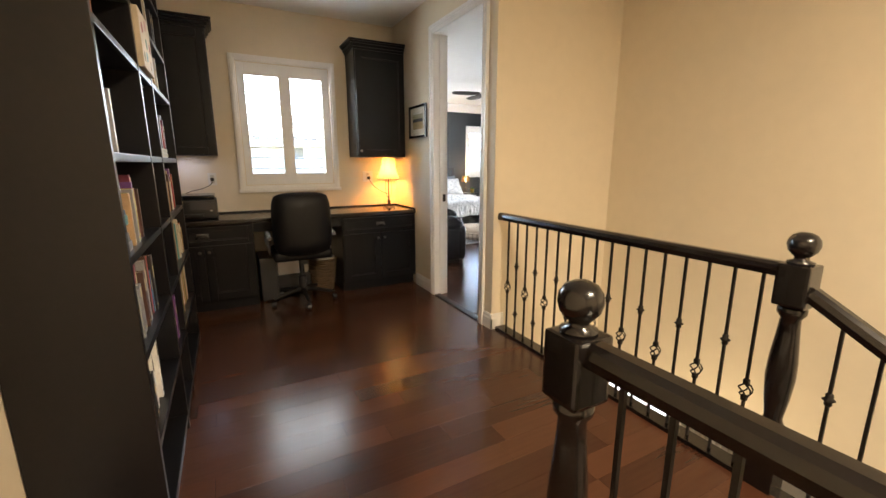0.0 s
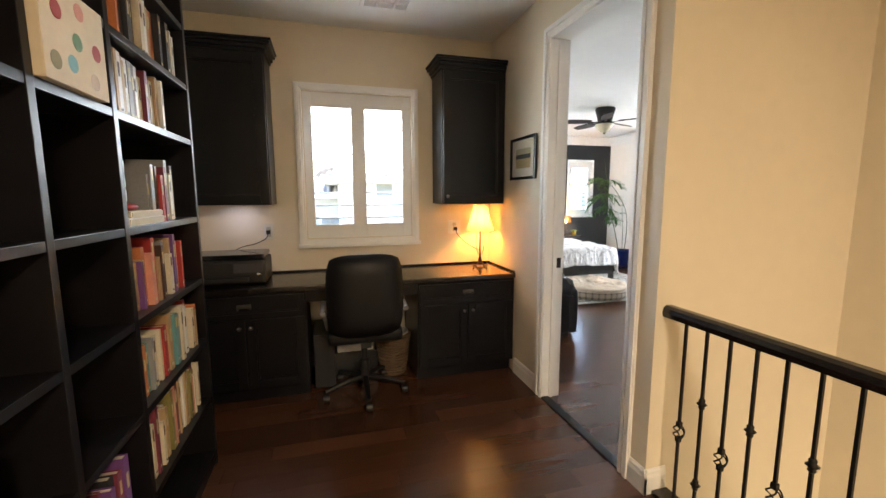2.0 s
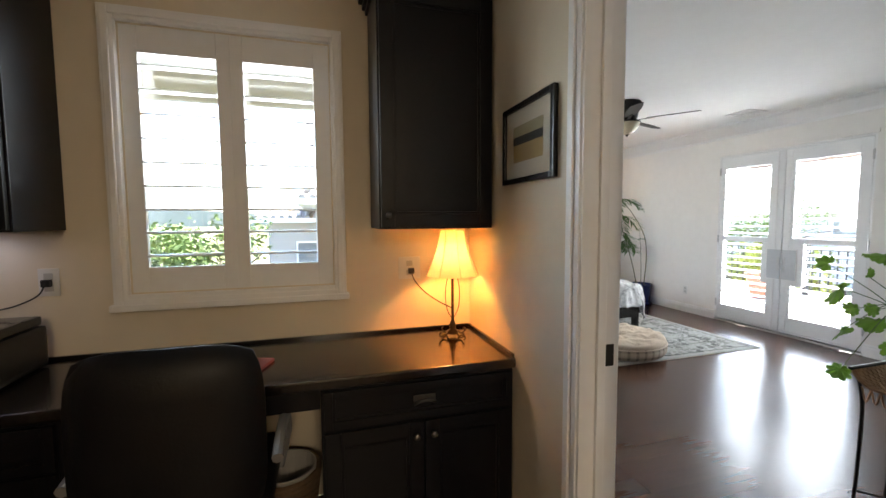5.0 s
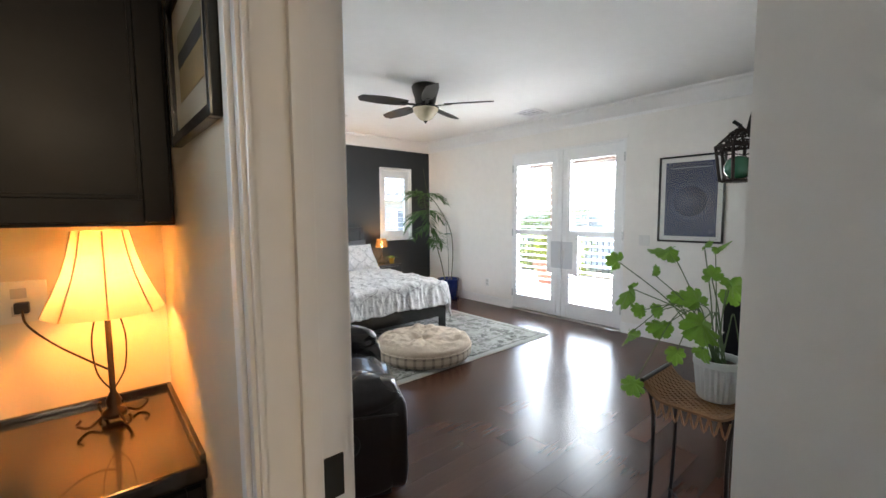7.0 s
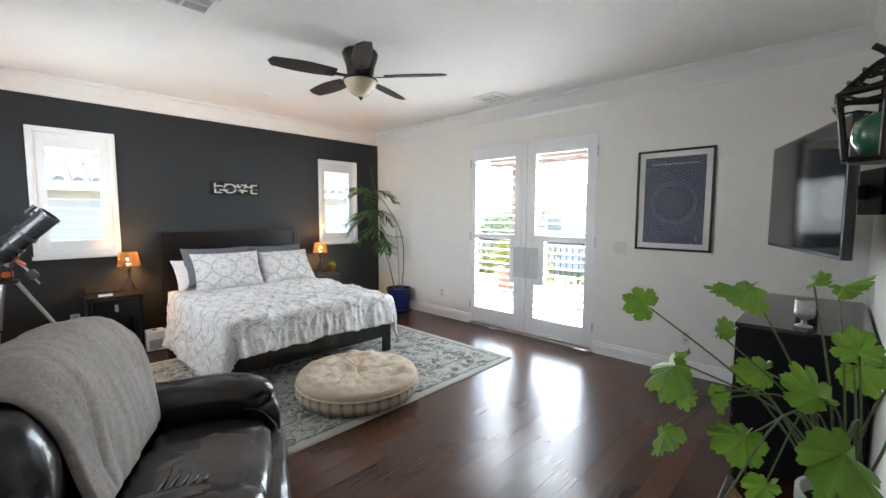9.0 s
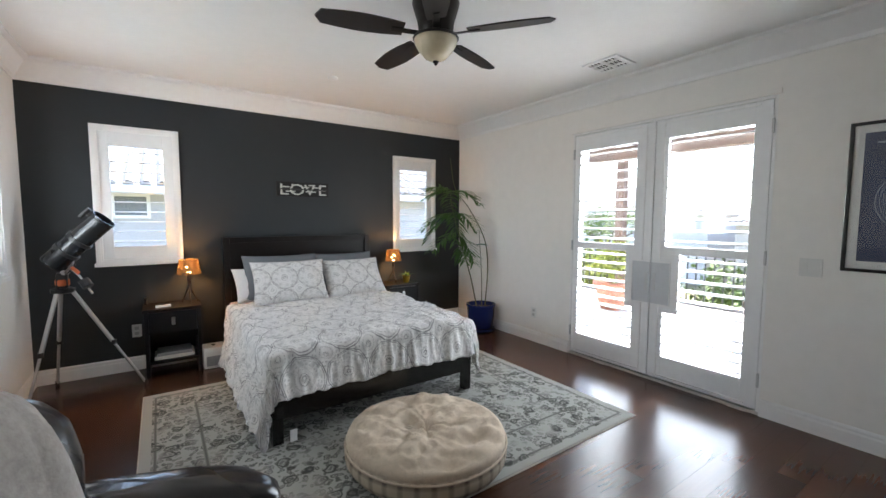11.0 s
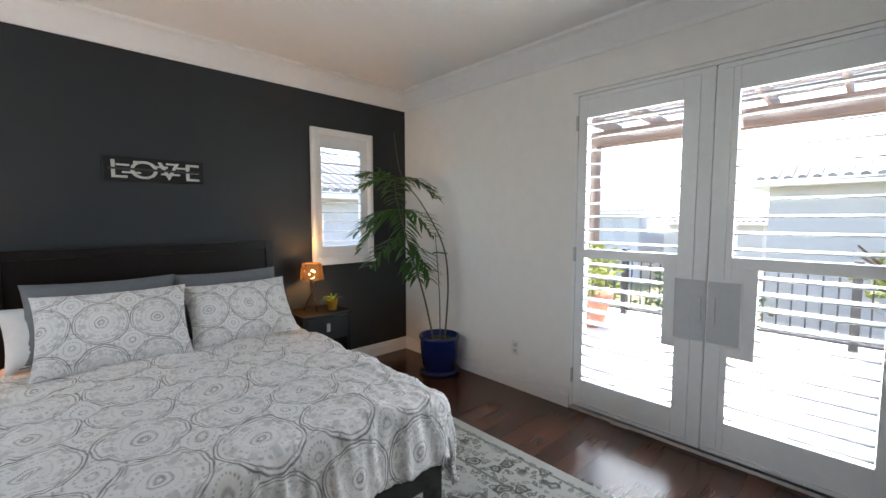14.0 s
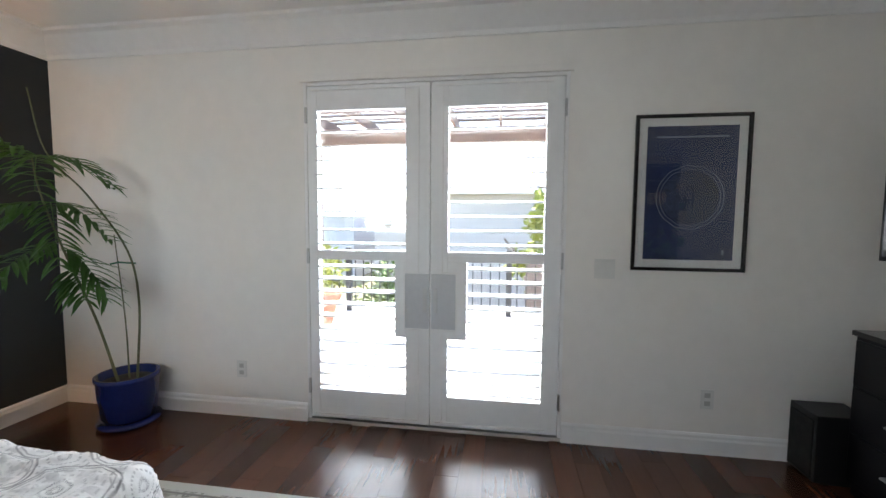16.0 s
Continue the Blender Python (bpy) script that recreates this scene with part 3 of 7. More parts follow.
part("handrail", rail_bm((2.0, 0.728, 0.83), (2.0, -2.4, 0.83 - 3.13 * 0.60)), BLACKWOOD, rl)
for k in range(28):
    y = 0.63 - k * 0.108
    shared_part("baluster", BAL["knuckle" if k % 2 == 0 else "basket"], rl, Matrix.Translation((0, y - 0.4, 0.83 - (0.728 - y) * 0.60 - 0.86)))
st = new("stairs")
tagged(st, "dark wooden stairs going down", "stairs", kind="structure")
for k in range(14):
    y1 = 0.60 - k * 0.27
    if y1 < -2.7:
        break
    z = -0.18 * (k + 1)
    part("tread", box((0.79, y1 - 0.27, z - 0.04), (2.06, y1 + 0.02, z), 0.006), FLOOR_WOOD, st)
    part("riser", box((0.79, y1 - 0.02, z), (2.06, y1, z + 0.14)), FLOOR_WOOD, st)
part("stringer", box((1.955, 0.60, -0.27), (2.05, WELL_Y - 0.016, -0.012)), BLACKWOOD, st)
# what shows on the storey below
tb = thing("side_table", (5.2, 3.9, -3.0), "white topped side table at the foot of the stairs", "table")
part("tabletop", box((4.75, 3.25, -2.29), (5.65, 4.55, -2.25), 0.012), WHITE_PLASTIC, tb)
for lx in (4.82, 5.58):
    for ly in (3.32, 4.48):
        part("leg", box((lx - 0.025, ly - 0.025, -3.0), (lx + 0.025, ly + 0.025, -2.29), 0.004), BLACKWOOD, tb)
pf = thing("picture_frame", (5.3, 3.6, -2.25), "small red framed picture lying on the table", "picture frame")
part("frame", ring(bmesh.new(), 0, 0.46, 0, 0.34, 0.03, 0.03, -0.02, 0.0), mat("red_lacquer", (0.25, 0.04, 0.03), 0.4), pf)
part("mount", box((0.03, -0.014, 0.03), (0.43, -0.006, 0.31)), WHITE_PLASTIC, pf)
for ob in list(pf.children):
    ob.matrix_parent_inverse = Matrix.Identity(4)
pf.matrix_basis = pose(5.0, 3.45, -2.25, -62, 0, 10)
dr = thing("curtain", (5.75, 2.9, -3.0), "pale striped curtain hanging beyond the lower stairs", "curtain")
bm = bmesh.new()
for k in range(26):
    add_tube(bm, [(5.75 + 0.018 * (k % 2), 2.3 + k * 0.036, -2.98), (5.75 + 0.018 * (k % 2), 2.3 + k * 0.036, -0.60)], 0.021, 8)
part("cloth", bm, mat("striped_linen", (0.5, 0.46, 0.36), 0.9, var=0.3, scale=20), dr)
part("curtain_rod", tube([(5.76, 2.2, -0.595), (5.76, 3.35, -0.595)], 0.014, 8), BLACKWOOD, dr)

# ---- office: cabinets, desk, bookcase ----
KNOB = mat("pewter_knob", (0.18, 0.17, 0.16), 0.35, metal=0.9)


def knob(parent, x, y, z):
    return part("knob", lathe([(0.005, 0), (0.005, 0.012), (0.013, 0.016), (0.014, 0.022), (0.009, 0.027), (0.0001, 0.028)], (x, y, z), 14, Matrix.Rotation(radians(90), 4, "X")), KNOB, parent, smooth=True)


def panel_front(name, parent, x0, x1, z0, z1, y, frame_w=0.058):
    """A shaker style front: raised rails round a recessed field; faces -y."""
    bm = ring(bmesh.new(), x0, x1, z0, z1, frame_w, frame_w, y - 0.020, y, 0.003)
    ring(bm, x0 + frame_w - 0.001, x1 - frame_w + 0.001, z0 + frame_w - 0.001, z1 - frame_w + 0.001, 0.012, 0.012, y - 0.013, y, 0.003)
    d = part(name, bm, ESPRESSO, parent)
    part("panel", box((x0 + frame_w, y - 0.008, z0 + frame_w), (x1 - frame_w, y - 0.001, z1 - frame_w)), ESPRESSO, d)
    return d


def wall_cabinet(x0, x1, z0, z1, returns, label):
    c = thing("wall_cabinet", ((x0 + x1) / 2, 4.47, z0), label, "cabinet", "cabinets over the desk")
    yf = 4.32
    part("body", box((x0, yf, z0), (x1, OY1 - 0.002, z1 - 0.01), 0.003), ESPRESSO, c)
    d = panel_front("door", c, x0 + 0.008, x1 - 0.008, z0 + 0.008, z1 - 0.10, yf - 0.001)
    knob(d, (x0 + 0.035), yf - 0.021, z0 + 0.06)
    bm = bmesh.new()
    for k, (o, h0, h1) in enumerate(((0.012, 0.085, 0.062), (0.026, 0.062, 0.036), (0.044, 0.036, 0.016), (0.056, 0.016, 0.0))):
        add_box(bm, (x0 - (o if returns[0] else 0), yf - o, z1 - h0), (x1 + (o if returns[1] else 0), OY1 - 0.002, z1 - h1), 0.005)
    part("crown_moulding", bm, ESPRESSO, c)
    return c


wall_cabinet(-0.435, 0.137, 1.363, 2.478, (0, 1), "tall espresso wall cabinet over the printer end of the desk")
wall_cabinet(1.40, DX - 0.003, 1.358, 2.474, (1, 0), "tall espresso wall cabinet above the table lamp")


def base_cabinet(x0, x1, label):
    c = thing("desk_cabinet", ((x0 + x1) / 2, 4.35, 0), label, "cabinet", "desk cabinets")
    yf = 4.09
    part("body", box((x0, yf, 0.10), (x1, OY1 - 0.004, 0.775), 0.003), ESPRESSO, c)
    part("toe_kick", box((x0 + 0.002, yf + 0.06, 0), (x1 - 0.002, OY1 - 0.01, 0.10)), ESPRESSO, c)
    dr_ = panel_front("drawer", c, x0 + 0.012, x1 - 0.012, 0.615, 0.760, yf - 0.001, 0.03)
    bm = bmesh.new()
    cx = (x0 + x1) / 2
    add_tube(bm, curve_pts([(cx - 0.04, yf - 0.021, 0.675), (cx - 0.035, yf - 0.043, 0.69), (cx, yf - 0.05, 0.70), (cx + 0.035, yf - 0.043, 0.69), (cx + 0.04, yf - 0.021, 0.675)], 4), 0.007, 8)
    add_box(bm, (cx - 0.045, yf - 0.024, 0.683), (cx + 0.045, yf - 0.020, 0.71), 0.002)
    part("cup_pull", bm, KNOB, dr_, "pewter cup pull")
    mid = (x0 + x1) / 2
    for a, b, kx in ((x0 + 0.012, mid - 0.003, mid - 0.035), (mid + 0.003, x1 - 0.012, mid + 0.035)):
        d = panel_front("door", c, a, b, 0.115, 0.600, yf - 0.001)
        knob(d, kx, yf - 0.021, 0.55)
    return c


base_cabinet(-0.435, 0.35, "espresso base cabinet with a drawer under the printer")
base_cabinet(1.14, DX - 0.004, "espresso base cabinet with a drawer under the lamp")
dk = thing("built_in_desk", (0.75, 4.35, 0.776), "long dark wooden built-in desk top", "worktop")
part("worktop", box((-0.437, 4.062, 0.776), (DX - 0.003, OY1 - 0.003, 0.816), 0.008), BLACKWOOD, dk)
bm = box((-0.437, OY1 - 0.016, 0.8155), (DX - 0.003, OY1 - 0.003, 0.832), 0.003)
add_box(bm, (DX - 0.016, 4.075, 0.8155), (DX - 0.003, OY1 - 0.016, 0.832), 0.003)
part("back_lip", bm, BLACKWOOD, dk)
part("apron", box((0.352, 4.10, 0.69), (1.138, 4.12, 0.7755), 0.002), ESPRESSO, dk)

SH_X0, SH_X1, SH_Y = OX0 + 0.004, -0.106, (1.59, 2.315, 2.70, 3.46)
SH_Z = (0.08, 0.385, 0.70, 1.015, 1.325, 1.695, 1.95, 2.22)
SHELF_WOOD = mat("espresso_bookcase_veneer", (0.008, 0.0072, 0.0085), 0.32, var=0.2, scale=12, spec=0.35)
bc = thing("bookcase", (-0.27, 2.5, 0), "tall espresso bookcase with three bays, partly filled with books", "bookcase")
for y in SH_Y:
    part("upright", box((SH_X0, y - 0.014, 0), (SH_X1, y + 0.014, 2.50), 0.002), SHELF_WOOD, bc)
for y0, y1 in zip(SH_Y, SH_Y[1:]):
    for z in SH_Z:
        part("shelf", box((SH_X0, y0 + 0.014, z - 0.026), (SH_X1 - 0.002, y1 - 0.014, z), 0.002), SHELF_WOOD, bc)
    part("back_panel", box((SH_X0, y0 + 0.014, 0.08), (SH_X0 + 0.008, y1 - 0.014, 2.48)), SHELF_WOOD, bc)
    part("plinth", box((SH_X1 - 0.03, y0 + 0.014, 0), (SH_X1 - 0.012, y1 - 0.014, 0.054)), SHELF_WOOD, bc)
part("top", box((SH_X0, SH_Y[0] - 0.014, 2.48), (SH_X1 + 0.01, SH_Y[-1] + 0.014, 2.51), 0.003), SHELF_WOOD, bc)

BOOK_COLOURS = {"cream": (0.62, 0.55, 0.42), "orange": (0.50, 0.17, 0.06), "dark brown": (0.07, 0.035, 0.025), "red": (0.36, 0.035, 0.03), "grey": (0.24, 0.24, 0.25), "white": (0.72, 0.70, 0.66), "black": (0.02, 0.02, 0.022), "blue": (0.05, 0.16, 0.32), "tan": (0.42, 0.28, 0.15), "olive": (0.22, 0.19, 0.06), "maroon": (0.16, 0.03, 0.05), "green": (0.12, 0.25, 0.14), "yellow-green": (0.50, 0.55, 0.04), "purple": (0.15, 0.06, 0.2), "teal": (0.12, 0.30, 0.32), "salmon": (0.62, 0.27, 0.2)}
COVER = {k: mat("book_cover_" + k.replace(" ", "_").replace("-", "_"), c, 0.45, var=0.15, scale=30) for k, c in BOOK_COLOURS.items()}
PAPER = mat("book_pages", (0.66, 0.60, 0.48), 0.9, var=0.1, scale=80)
BAR = mat("spine_print", (0.55, 0.47, 0.25), 0.5, var=0.1)
rng = random.Random(11)


def book(colour, y, z, w, h, d, lean=0.0, x_front=-0.125):
    """A book on edge: cover, page block and print bars on its spine, which faces +x."""
    ob = thing("book", (x_front, y, z), "%s book standing on a shelf of the bookcase" % colour, "book", "books on the bookcase")
    ob.matrix_basis = Matrix.Translation((x_front, y, z)) @ Matrix.Rotation(radians(lean), 4, "X")
    bm = bmesh.new()
    add_box(bm, (-d, 0, 0), (0, 0.003, h)), add_box(bm, (-d, w - 0.003, 0), (0, w, h)), add_box(bm, (-0.004, 0.003, 0), (0, w - 0.003, h), 0.0)
    lpart("cover", bm, COVER[colour], ob)
    lpart("pages", box((-d + 0.006, 0.003, 0.004), (-0.004, w - 0.003, h - 0.004)), PAPER, ob)
    if w > 0.018:
        f = rng.uniform(0.5, 0.75)
        ink = COVER["dark brown"] if colour in ("cream", "white", "yellow-green") else BAR
        lpart("spine_title", box((-0.001, w * 0.3, h * f), (0.0006, w * 0.7, h * min(f + 0.22, 0.93))), ink, ob)
        lpart("spine_mark", box((-0.001, w * 0.25, h * 0.08), (0.0006, w * 0.75, h * 0.12)), ink, ob)


def book_row(y0, y1, level, names, top):
    y = y0
    k = 0
    while True:
        w = rng.uniform(0.013, 0.034)
        if y + w > y1:
            break
        h = min(rng.uniform(0.17, 0.26), top - SH_Z[level] - 0.045)
        book(names[k % len(names)], y, SH_Z[level], w, h, rng.uniform(0.13, 0.19), 0.0, rng.uniform(-0.16, -0.125))
        y += w + rng.uniform(0.001, 0.004)
        k += 1


A0, A1, B0, B1, C0, C1 = 1.606, 2.298, 2.331, 2.684, 2.716, 3.444
book_row(A0 + 0.01, 1.83, 4, ["maroon", "salmon", "grey", "white", "grey", "white", "grey", "white", "red"], 1.69)
book_row(1.775, 2.10, 3, ["dark brown", "maroon", "tan", "olive", "black", "grey", "yellow-green", "maroon", "grey", "purple"], 1.32)
book_row(A0 + 0.03, 2.00, 2, ["grey", "white", "tan", "cream", "white", "grey", "blue", "grey", "maroon", "dark brown", "grey"], 1.01)
book_row(2.015, 2.12, 2, ["dark brown", "red", "blue", "black", "blue"], 1.01)
book_row(1.66, 1.98, 1, ["white", "white", "green", "grey", "black", "grey", "dark brown", "white", "salmon", "grey"], 0.69)
book_row(A0 + 0.01, 1.76, 5, ["cream", "tan", "grey", "olive", "orange"], 1.95)
book_row(A0 + 0.05, 2.1, 6, ["cream", "red", "tan", "white", "blue", "orange"], 2.21)
book_row(C0 + 0.01, C1 - 0.02, 6, ["cream", "white", "orange", "tan", "orange", "orange", "black", "cream", "dark brown", "black", "black", "dark brown"], 2.21)
book_row(C0 + 0.02, 3.27, 5, ["maroon", "orange", "cream", "tan", "white", "cream", "tan", "white", "grey", "dark brown", "white", "cream"], 1.95)
book_row(2.96, 3.27, 4, ["grey", "grey", "cream", "tan", "dark brown", "red", "maroon"], 1.69)
book_row(C0 + 0.01, 3.28, 3, ["maroon", "grey", "cream", "tan", "purple", "tan", "orange", "salmon", "red", "tan", "dark brown", "orange"], 1.32)
book_row(C0 + 0.09, 3.42, 2, ["orange", "teal", "grey", "cream", "salmon", "cream", "white", "red", "cream", "tan"], 1.01)
book_row(C0 + 0.01, 3.40, 1, ["white", "olive", "salmon", "cream", "maroon", "tan", "cream", "white", "tan"], 0.69)
book_row(2.46, 2.60, 1, ["maroon", "purple", "black"], 0.69)
z = SH_Z[3]
for k, (c, h, a, b) in enumerate((("grey", 0.030, 1.612, 1.765), ("grey", 0.026, 1.614, 1.760), ("grey", 0.028, 1.611, 1.757), ("teal", 0.030, 1.615, 1.752), ("blue", 0.016, 1.618, 1.75), ("teal", 0.022, 1.620, 1.742))):
    ob = thing("book", (-0.22, a, z), "%s book lying in a flat stack on the bookcase" % c, "book", "books on the bookcase")
    bm = bmesh.new()
    add_box(bm, (-0.33, a, z), (-0.125 - 0.004 * (k % 3), b, z + 0.003)), add_box(bm, (-0.33, a, z + h - 0.003), (-0.125 - 0.004 * (k % 3), b, z + h)), add_box(bm, (-0.33, a, z + 0.003), (-0.325, b, z + h - 0.003)), add_box(bm, (-0.131 - 0.004 * (k % 3), a, z + 0.003), (-0.125 - 0.004 * (k % 3), b, z + h - 0.003))
    part("cover", bm, COVER[c], ob)
    part("pages", box((-0.325, a + 0.005, z + 0.003), (-0.131 - 0.004 * (k % 3), b - 0.005, z + h - 0.003)), PAPER, ob)
    z += h + 0.0005
bx = thing("storage_box", (-0.24, 2.41, SH_Z[5]), "cream cardboard box with red polka dots on the bookcase", "box")
part("carton", box((-0.36, 2.335, SH_Z[5]), (-0.085, 2.62, SH_Z[5] + 0.24), 0.004), mat("cream_card", (0.70, 0.60, 0.45), 0.7, var=0.08), bx)
for k, (yy, zz, c) in enumerate(((2.40, 0.17, "red"), (2.50, 0.20, "salmon"), (2.57, 0.12, "red"), (2.45, 0.06, "teal"), (2.55, 0.04, "tan"), (2.38, 0.05, "olive"), (2.48, 0.12, "green"))):
    part("dot", lathe([(0.0001, 0), (0.022, 0), (0.022, 0.001), (0.0001, 0.001)], (-0.0855, yy, SH_Z[5] + zz), 14, Matrix.Rotation(radians(90), 4, "Y")), COVER[c], bx)
for x0, c, z0, h, l_ in ((2.74, "white", 0.0, 0.028, 0.30), (2.76, "cream", 0.028, 0.022, 0.27)):
    ob = thing("book", (-0.2, x0, SH_Z[4] + z0), "large pale book lying flat on the bookcase", "book", "books on the bookcase")
    part("cover", box((-0.36, x0, SH_Z[4] + z0), (-0.115, x0 + l_, SH_Z[4] + z0 + h), 0.002), COVER[c], ob)
    part("pages", box((-0.355, x0 + 0.004, SH_Z[4] + z0 + 0.004), (-0.112, x0 + l_ - 0.004, SH_Z[4] + z0 + h - 0.004)), PAPER, ob)
sc = thing("spectacles_case", (-0.17, 2.85, SH_Z[4] + 0.05), "red soft pouch lying on flat books", "pouch")
bm = bmesh.new()
bmesh.ops.create_uvsphere(bm, u_segments=16, v_segments=8, radius=1, matrix=Matrix.Translation((-0.18, 2.84, SH_Z[4] + 0.064)) @ Matrix.Diagonal((0.05, 0.085, 0.016, 1)))
part("pouch", bm, COVER["red"], sc, smooth=True)
jr = thing("storage_tub", (-0.22, 2.78, SH_Z[4] + 0.05), "stack of clear plastic tubs on the bookcase", "tub")
for k in range(3):
    part("tub", box((-0.34, 2.73, SH_Z[4] + 0.081 + k * 0.05), (-0.16, 2.86, SH_Z[4] + 0.127 + k * 0.05), 0.008), mat("cloudy_plastic", (0.45, 0.52, 0.52), 0.35, var=0.1), jr)

# office chair
ch = thing("office_chair", (0.735, 4.0, 0), "black office chair with padded back tucked under the desk", "chair")
CH = mat("black_chair_leather", (0.006, 0.006, 0.0075), 0.48, var=0.15, scale=20, spec=0.3, bump=0.15, bump_scale=120)
bm = bmesh.new()
rows = []
for s in (0, 1):
    for q in range(13):
        rows.append([])
        for k in range(13):
            u, w = k / 6 - 1, q / 6 - 1
            cu, cw = u * math.sqrt(1 - 0.22 * w * w * w * w), w * math.sqrt(1 - 0.22 * u * u * u * u)
            rim = max(abs(u), abs(w))
            half = 0.040 * (1 - max(0.0, rim - 0.75) / 0.25 * 0.9)
            bulge = 0.035 * (1 - u * u) * (1 - w * w)
            rows[-1].append(bm.verts.new((0.735 + 0.25 * cu, 3.805 + 0.03 * u * u + (half if s else -half - bulge * 0.3), 0.775 + 0.275 * cw)))
for s in (0, 1):
    for q in range(12):
        for k in range(12):
            a = s * 13 + q
            f = (rows[a][k], rows[a][k + 1], rows[a + 1][k + 1], rows[a + 1][k])
            bm.faces.new(f if s == 0 else f[::-1])
for k in range(12):
    for e0, e1 in ((rows[0], rows[13]), (rows[12], rows[25])):
        bm.faces.new((e0[k], e0[k + 1], e1[k + 1], e1[k]))
    bm.faces.new((rows[k][0], rows[k + 1][0], rows[13 + k + 1][0], rows[13 + k][0]))
    bm.faces.new((rows[k][12], rows[k + 1][12], rows[13 + k + 1][12], rows[13 + k][12]))
bmesh.ops.recalc_face_normals(bm, faces=bm.faces)
part("backrest", bm, CH, ch, smooth=True)
part("seat", box((0.485, 3.84, 0.44), (0.985, 4.32, 0.53), 0.035), CH, ch, smooth=True)
part("back_bar", box((0.70, 3.865, 0.40), (0.77, 3.885, 0.70), 0.006), BLACK_PLASTIC, ch)
GREYP = mat("grey_plastic_arm", (0.20, 0.20, 0.21), 0.35, var=0.05)
for sx in (-1, 1):
    x = 0.735 + sx * 0.275
    bm = tube(curve_pts([(x - sx * 0.03, 4.18, 0.45), (x, 4.20, 0.58), (x, 4.16, 0.665), (x, 3.98, 0.68), (x, 3.86, 0.66)], 5), 0.018)
    part("armrest", bm, GREYP, ch, "grey looped armrest")
part("gas_lift", lathe([(0.035, 0.10), (0.035, 0.25), (0.022, 0.26), (0.022, 0.44)], (0.735, 4.06, 0)), BLACK_PLASTIC, ch)
for k in range(5):
    a = radians(-90 + 72 * k)
    ex, ey = 0.735 + 0.29 * math.cos(a), 4.06 + 0.29 * math.sin(a)
    lg = part("base_leg", tube([(0.735, 4.06, 0.12), (0.735 + 0.15 * math.cos(a), 4.06 + 0.15 * math.sin(a), 0.105), (ex, ey, 0.075)], 0.024, 8, 0.6), BLACK_PLASTIC, ch)
    part("caster", lathe([(0.0001, -0.02), (0.026, -0.02), (0.028, 0), (0.026, 0.02), (0.0001, 0.02)], (ex, ey, 0.028), 14, Matrix.Rotation(radians(90), 4, "Y")), BLACK_PLASTIC, lg)

# printer
pr = thing("printer", (-0.16, 4.38, 0.816), "black inkjet printer with closed lid on the desk", "printer")
part("body", box((-0.405, 4.21, 0.822), (0.085, 4.56, 0.985), 0.018), BLACK_PLASTIC, pr)
part("scanner_lid", box((-0.395, 4.23, 0.987), (0.075, 4.55, 1.024), 0.012), mat("gloss_black_plastic", (0.012, 0.012, 0.014), 0.12, var=0.1), pr)
part("paper_tray", box((-0.30, 4.175, 0.84), (-0.02, 4.212, 0.87), 0.006), BLACK_PLASTIC, pr)
part("control_panel", box((-0.12, 4.203, 0.90), (0.07, 4.211, 0.965), 0.003), mat("grey_panel", (0.07, 0.07, 0.08), 0.25, var=0.05), pr)
part("status_light", box((0.03, 4.200, 0.885), (0.05, 4.2035, 0.895)), WHITE_PLASTIC, pr)

# table lamp on the desk


def bell_shade(profile, seg=8, sub=5):
    """A shade with panels between ribs, gathered a little inwards."""
    bm = bmesh.new()
    n = seg * sub
    rows = []
    for r, z in profile:
        row = []
        for k in range(n):
            f = (k % sub) / sub
            rr = r * (1 - 0.05 * math.sin(math.pi * f))
            a = 2 * math.pi * k / n
            row.append(bm.verts.new((rr * math.cos(a), rr * math.sin(a), z)))
        rows.append(row)
    for a, b in zip(rows, rows[1:]):
        for k in range(n):
            bm.faces.new((a[k], a[(k + 1) % n], b[(k + 1) % n], b[k])).smooth = True
    return bm


def shade_mat(name, colour, glow, trans=0.5):
    m = bpy.data.materials.new(name)
    m.use_nodes = True
    n, l = m.node_tree.nodes, m.node_tree.links
    n.remove(n["Principled BSDF"])
    df, tl, mx = n.new("ShaderNodeBsdfDiffuse"), n.new("ShaderNodeBsdfTranslucent"), n.new("ShaderNodeMixShader")
    df.inputs[0].default_value = tl.inputs[0].default_value = (*colour, 1)
    mx.inputs[0].default_value = trans
    l.new(df.outputs[0], mx.inputs[1]), l.new(tl.outputs[0], mx.inputs[2])
    l.new(mx.outputs[0], n["Material Output"].inputs[0])
    return m


SHADE = shade_mat("cream_lamp_fabric", (0.74, 0.60, 0.42), 0, 0.36)
BULB = mat("lit_bulb", (0.9, 0.8, 0.6), 0.4, var=0, emit=(1.0, 0.62, 0.25), strength=3.5)
LX, LY = 1.775, 4.455
tl_ = thing("table_lamp", (LX, LY, 0.816), "lit table lamp with cream bell shade and thin bronze stem", "lamp")
BRONZE = mat("bronze_stem", (0.05, 0.033, 0.022), 0.4, metal=0.7, var=0.2)
sh_ = part("shade", bell_shade([(0.132, 1.125), (0.128, 1.135), (0.108, 1.18), (0.088, 1.23), (0.072, 1.285), (0.060, 1.345)]), SHADE, tl_, "cream fabric bell shade")
sh_.location = (LX, LY, 0)
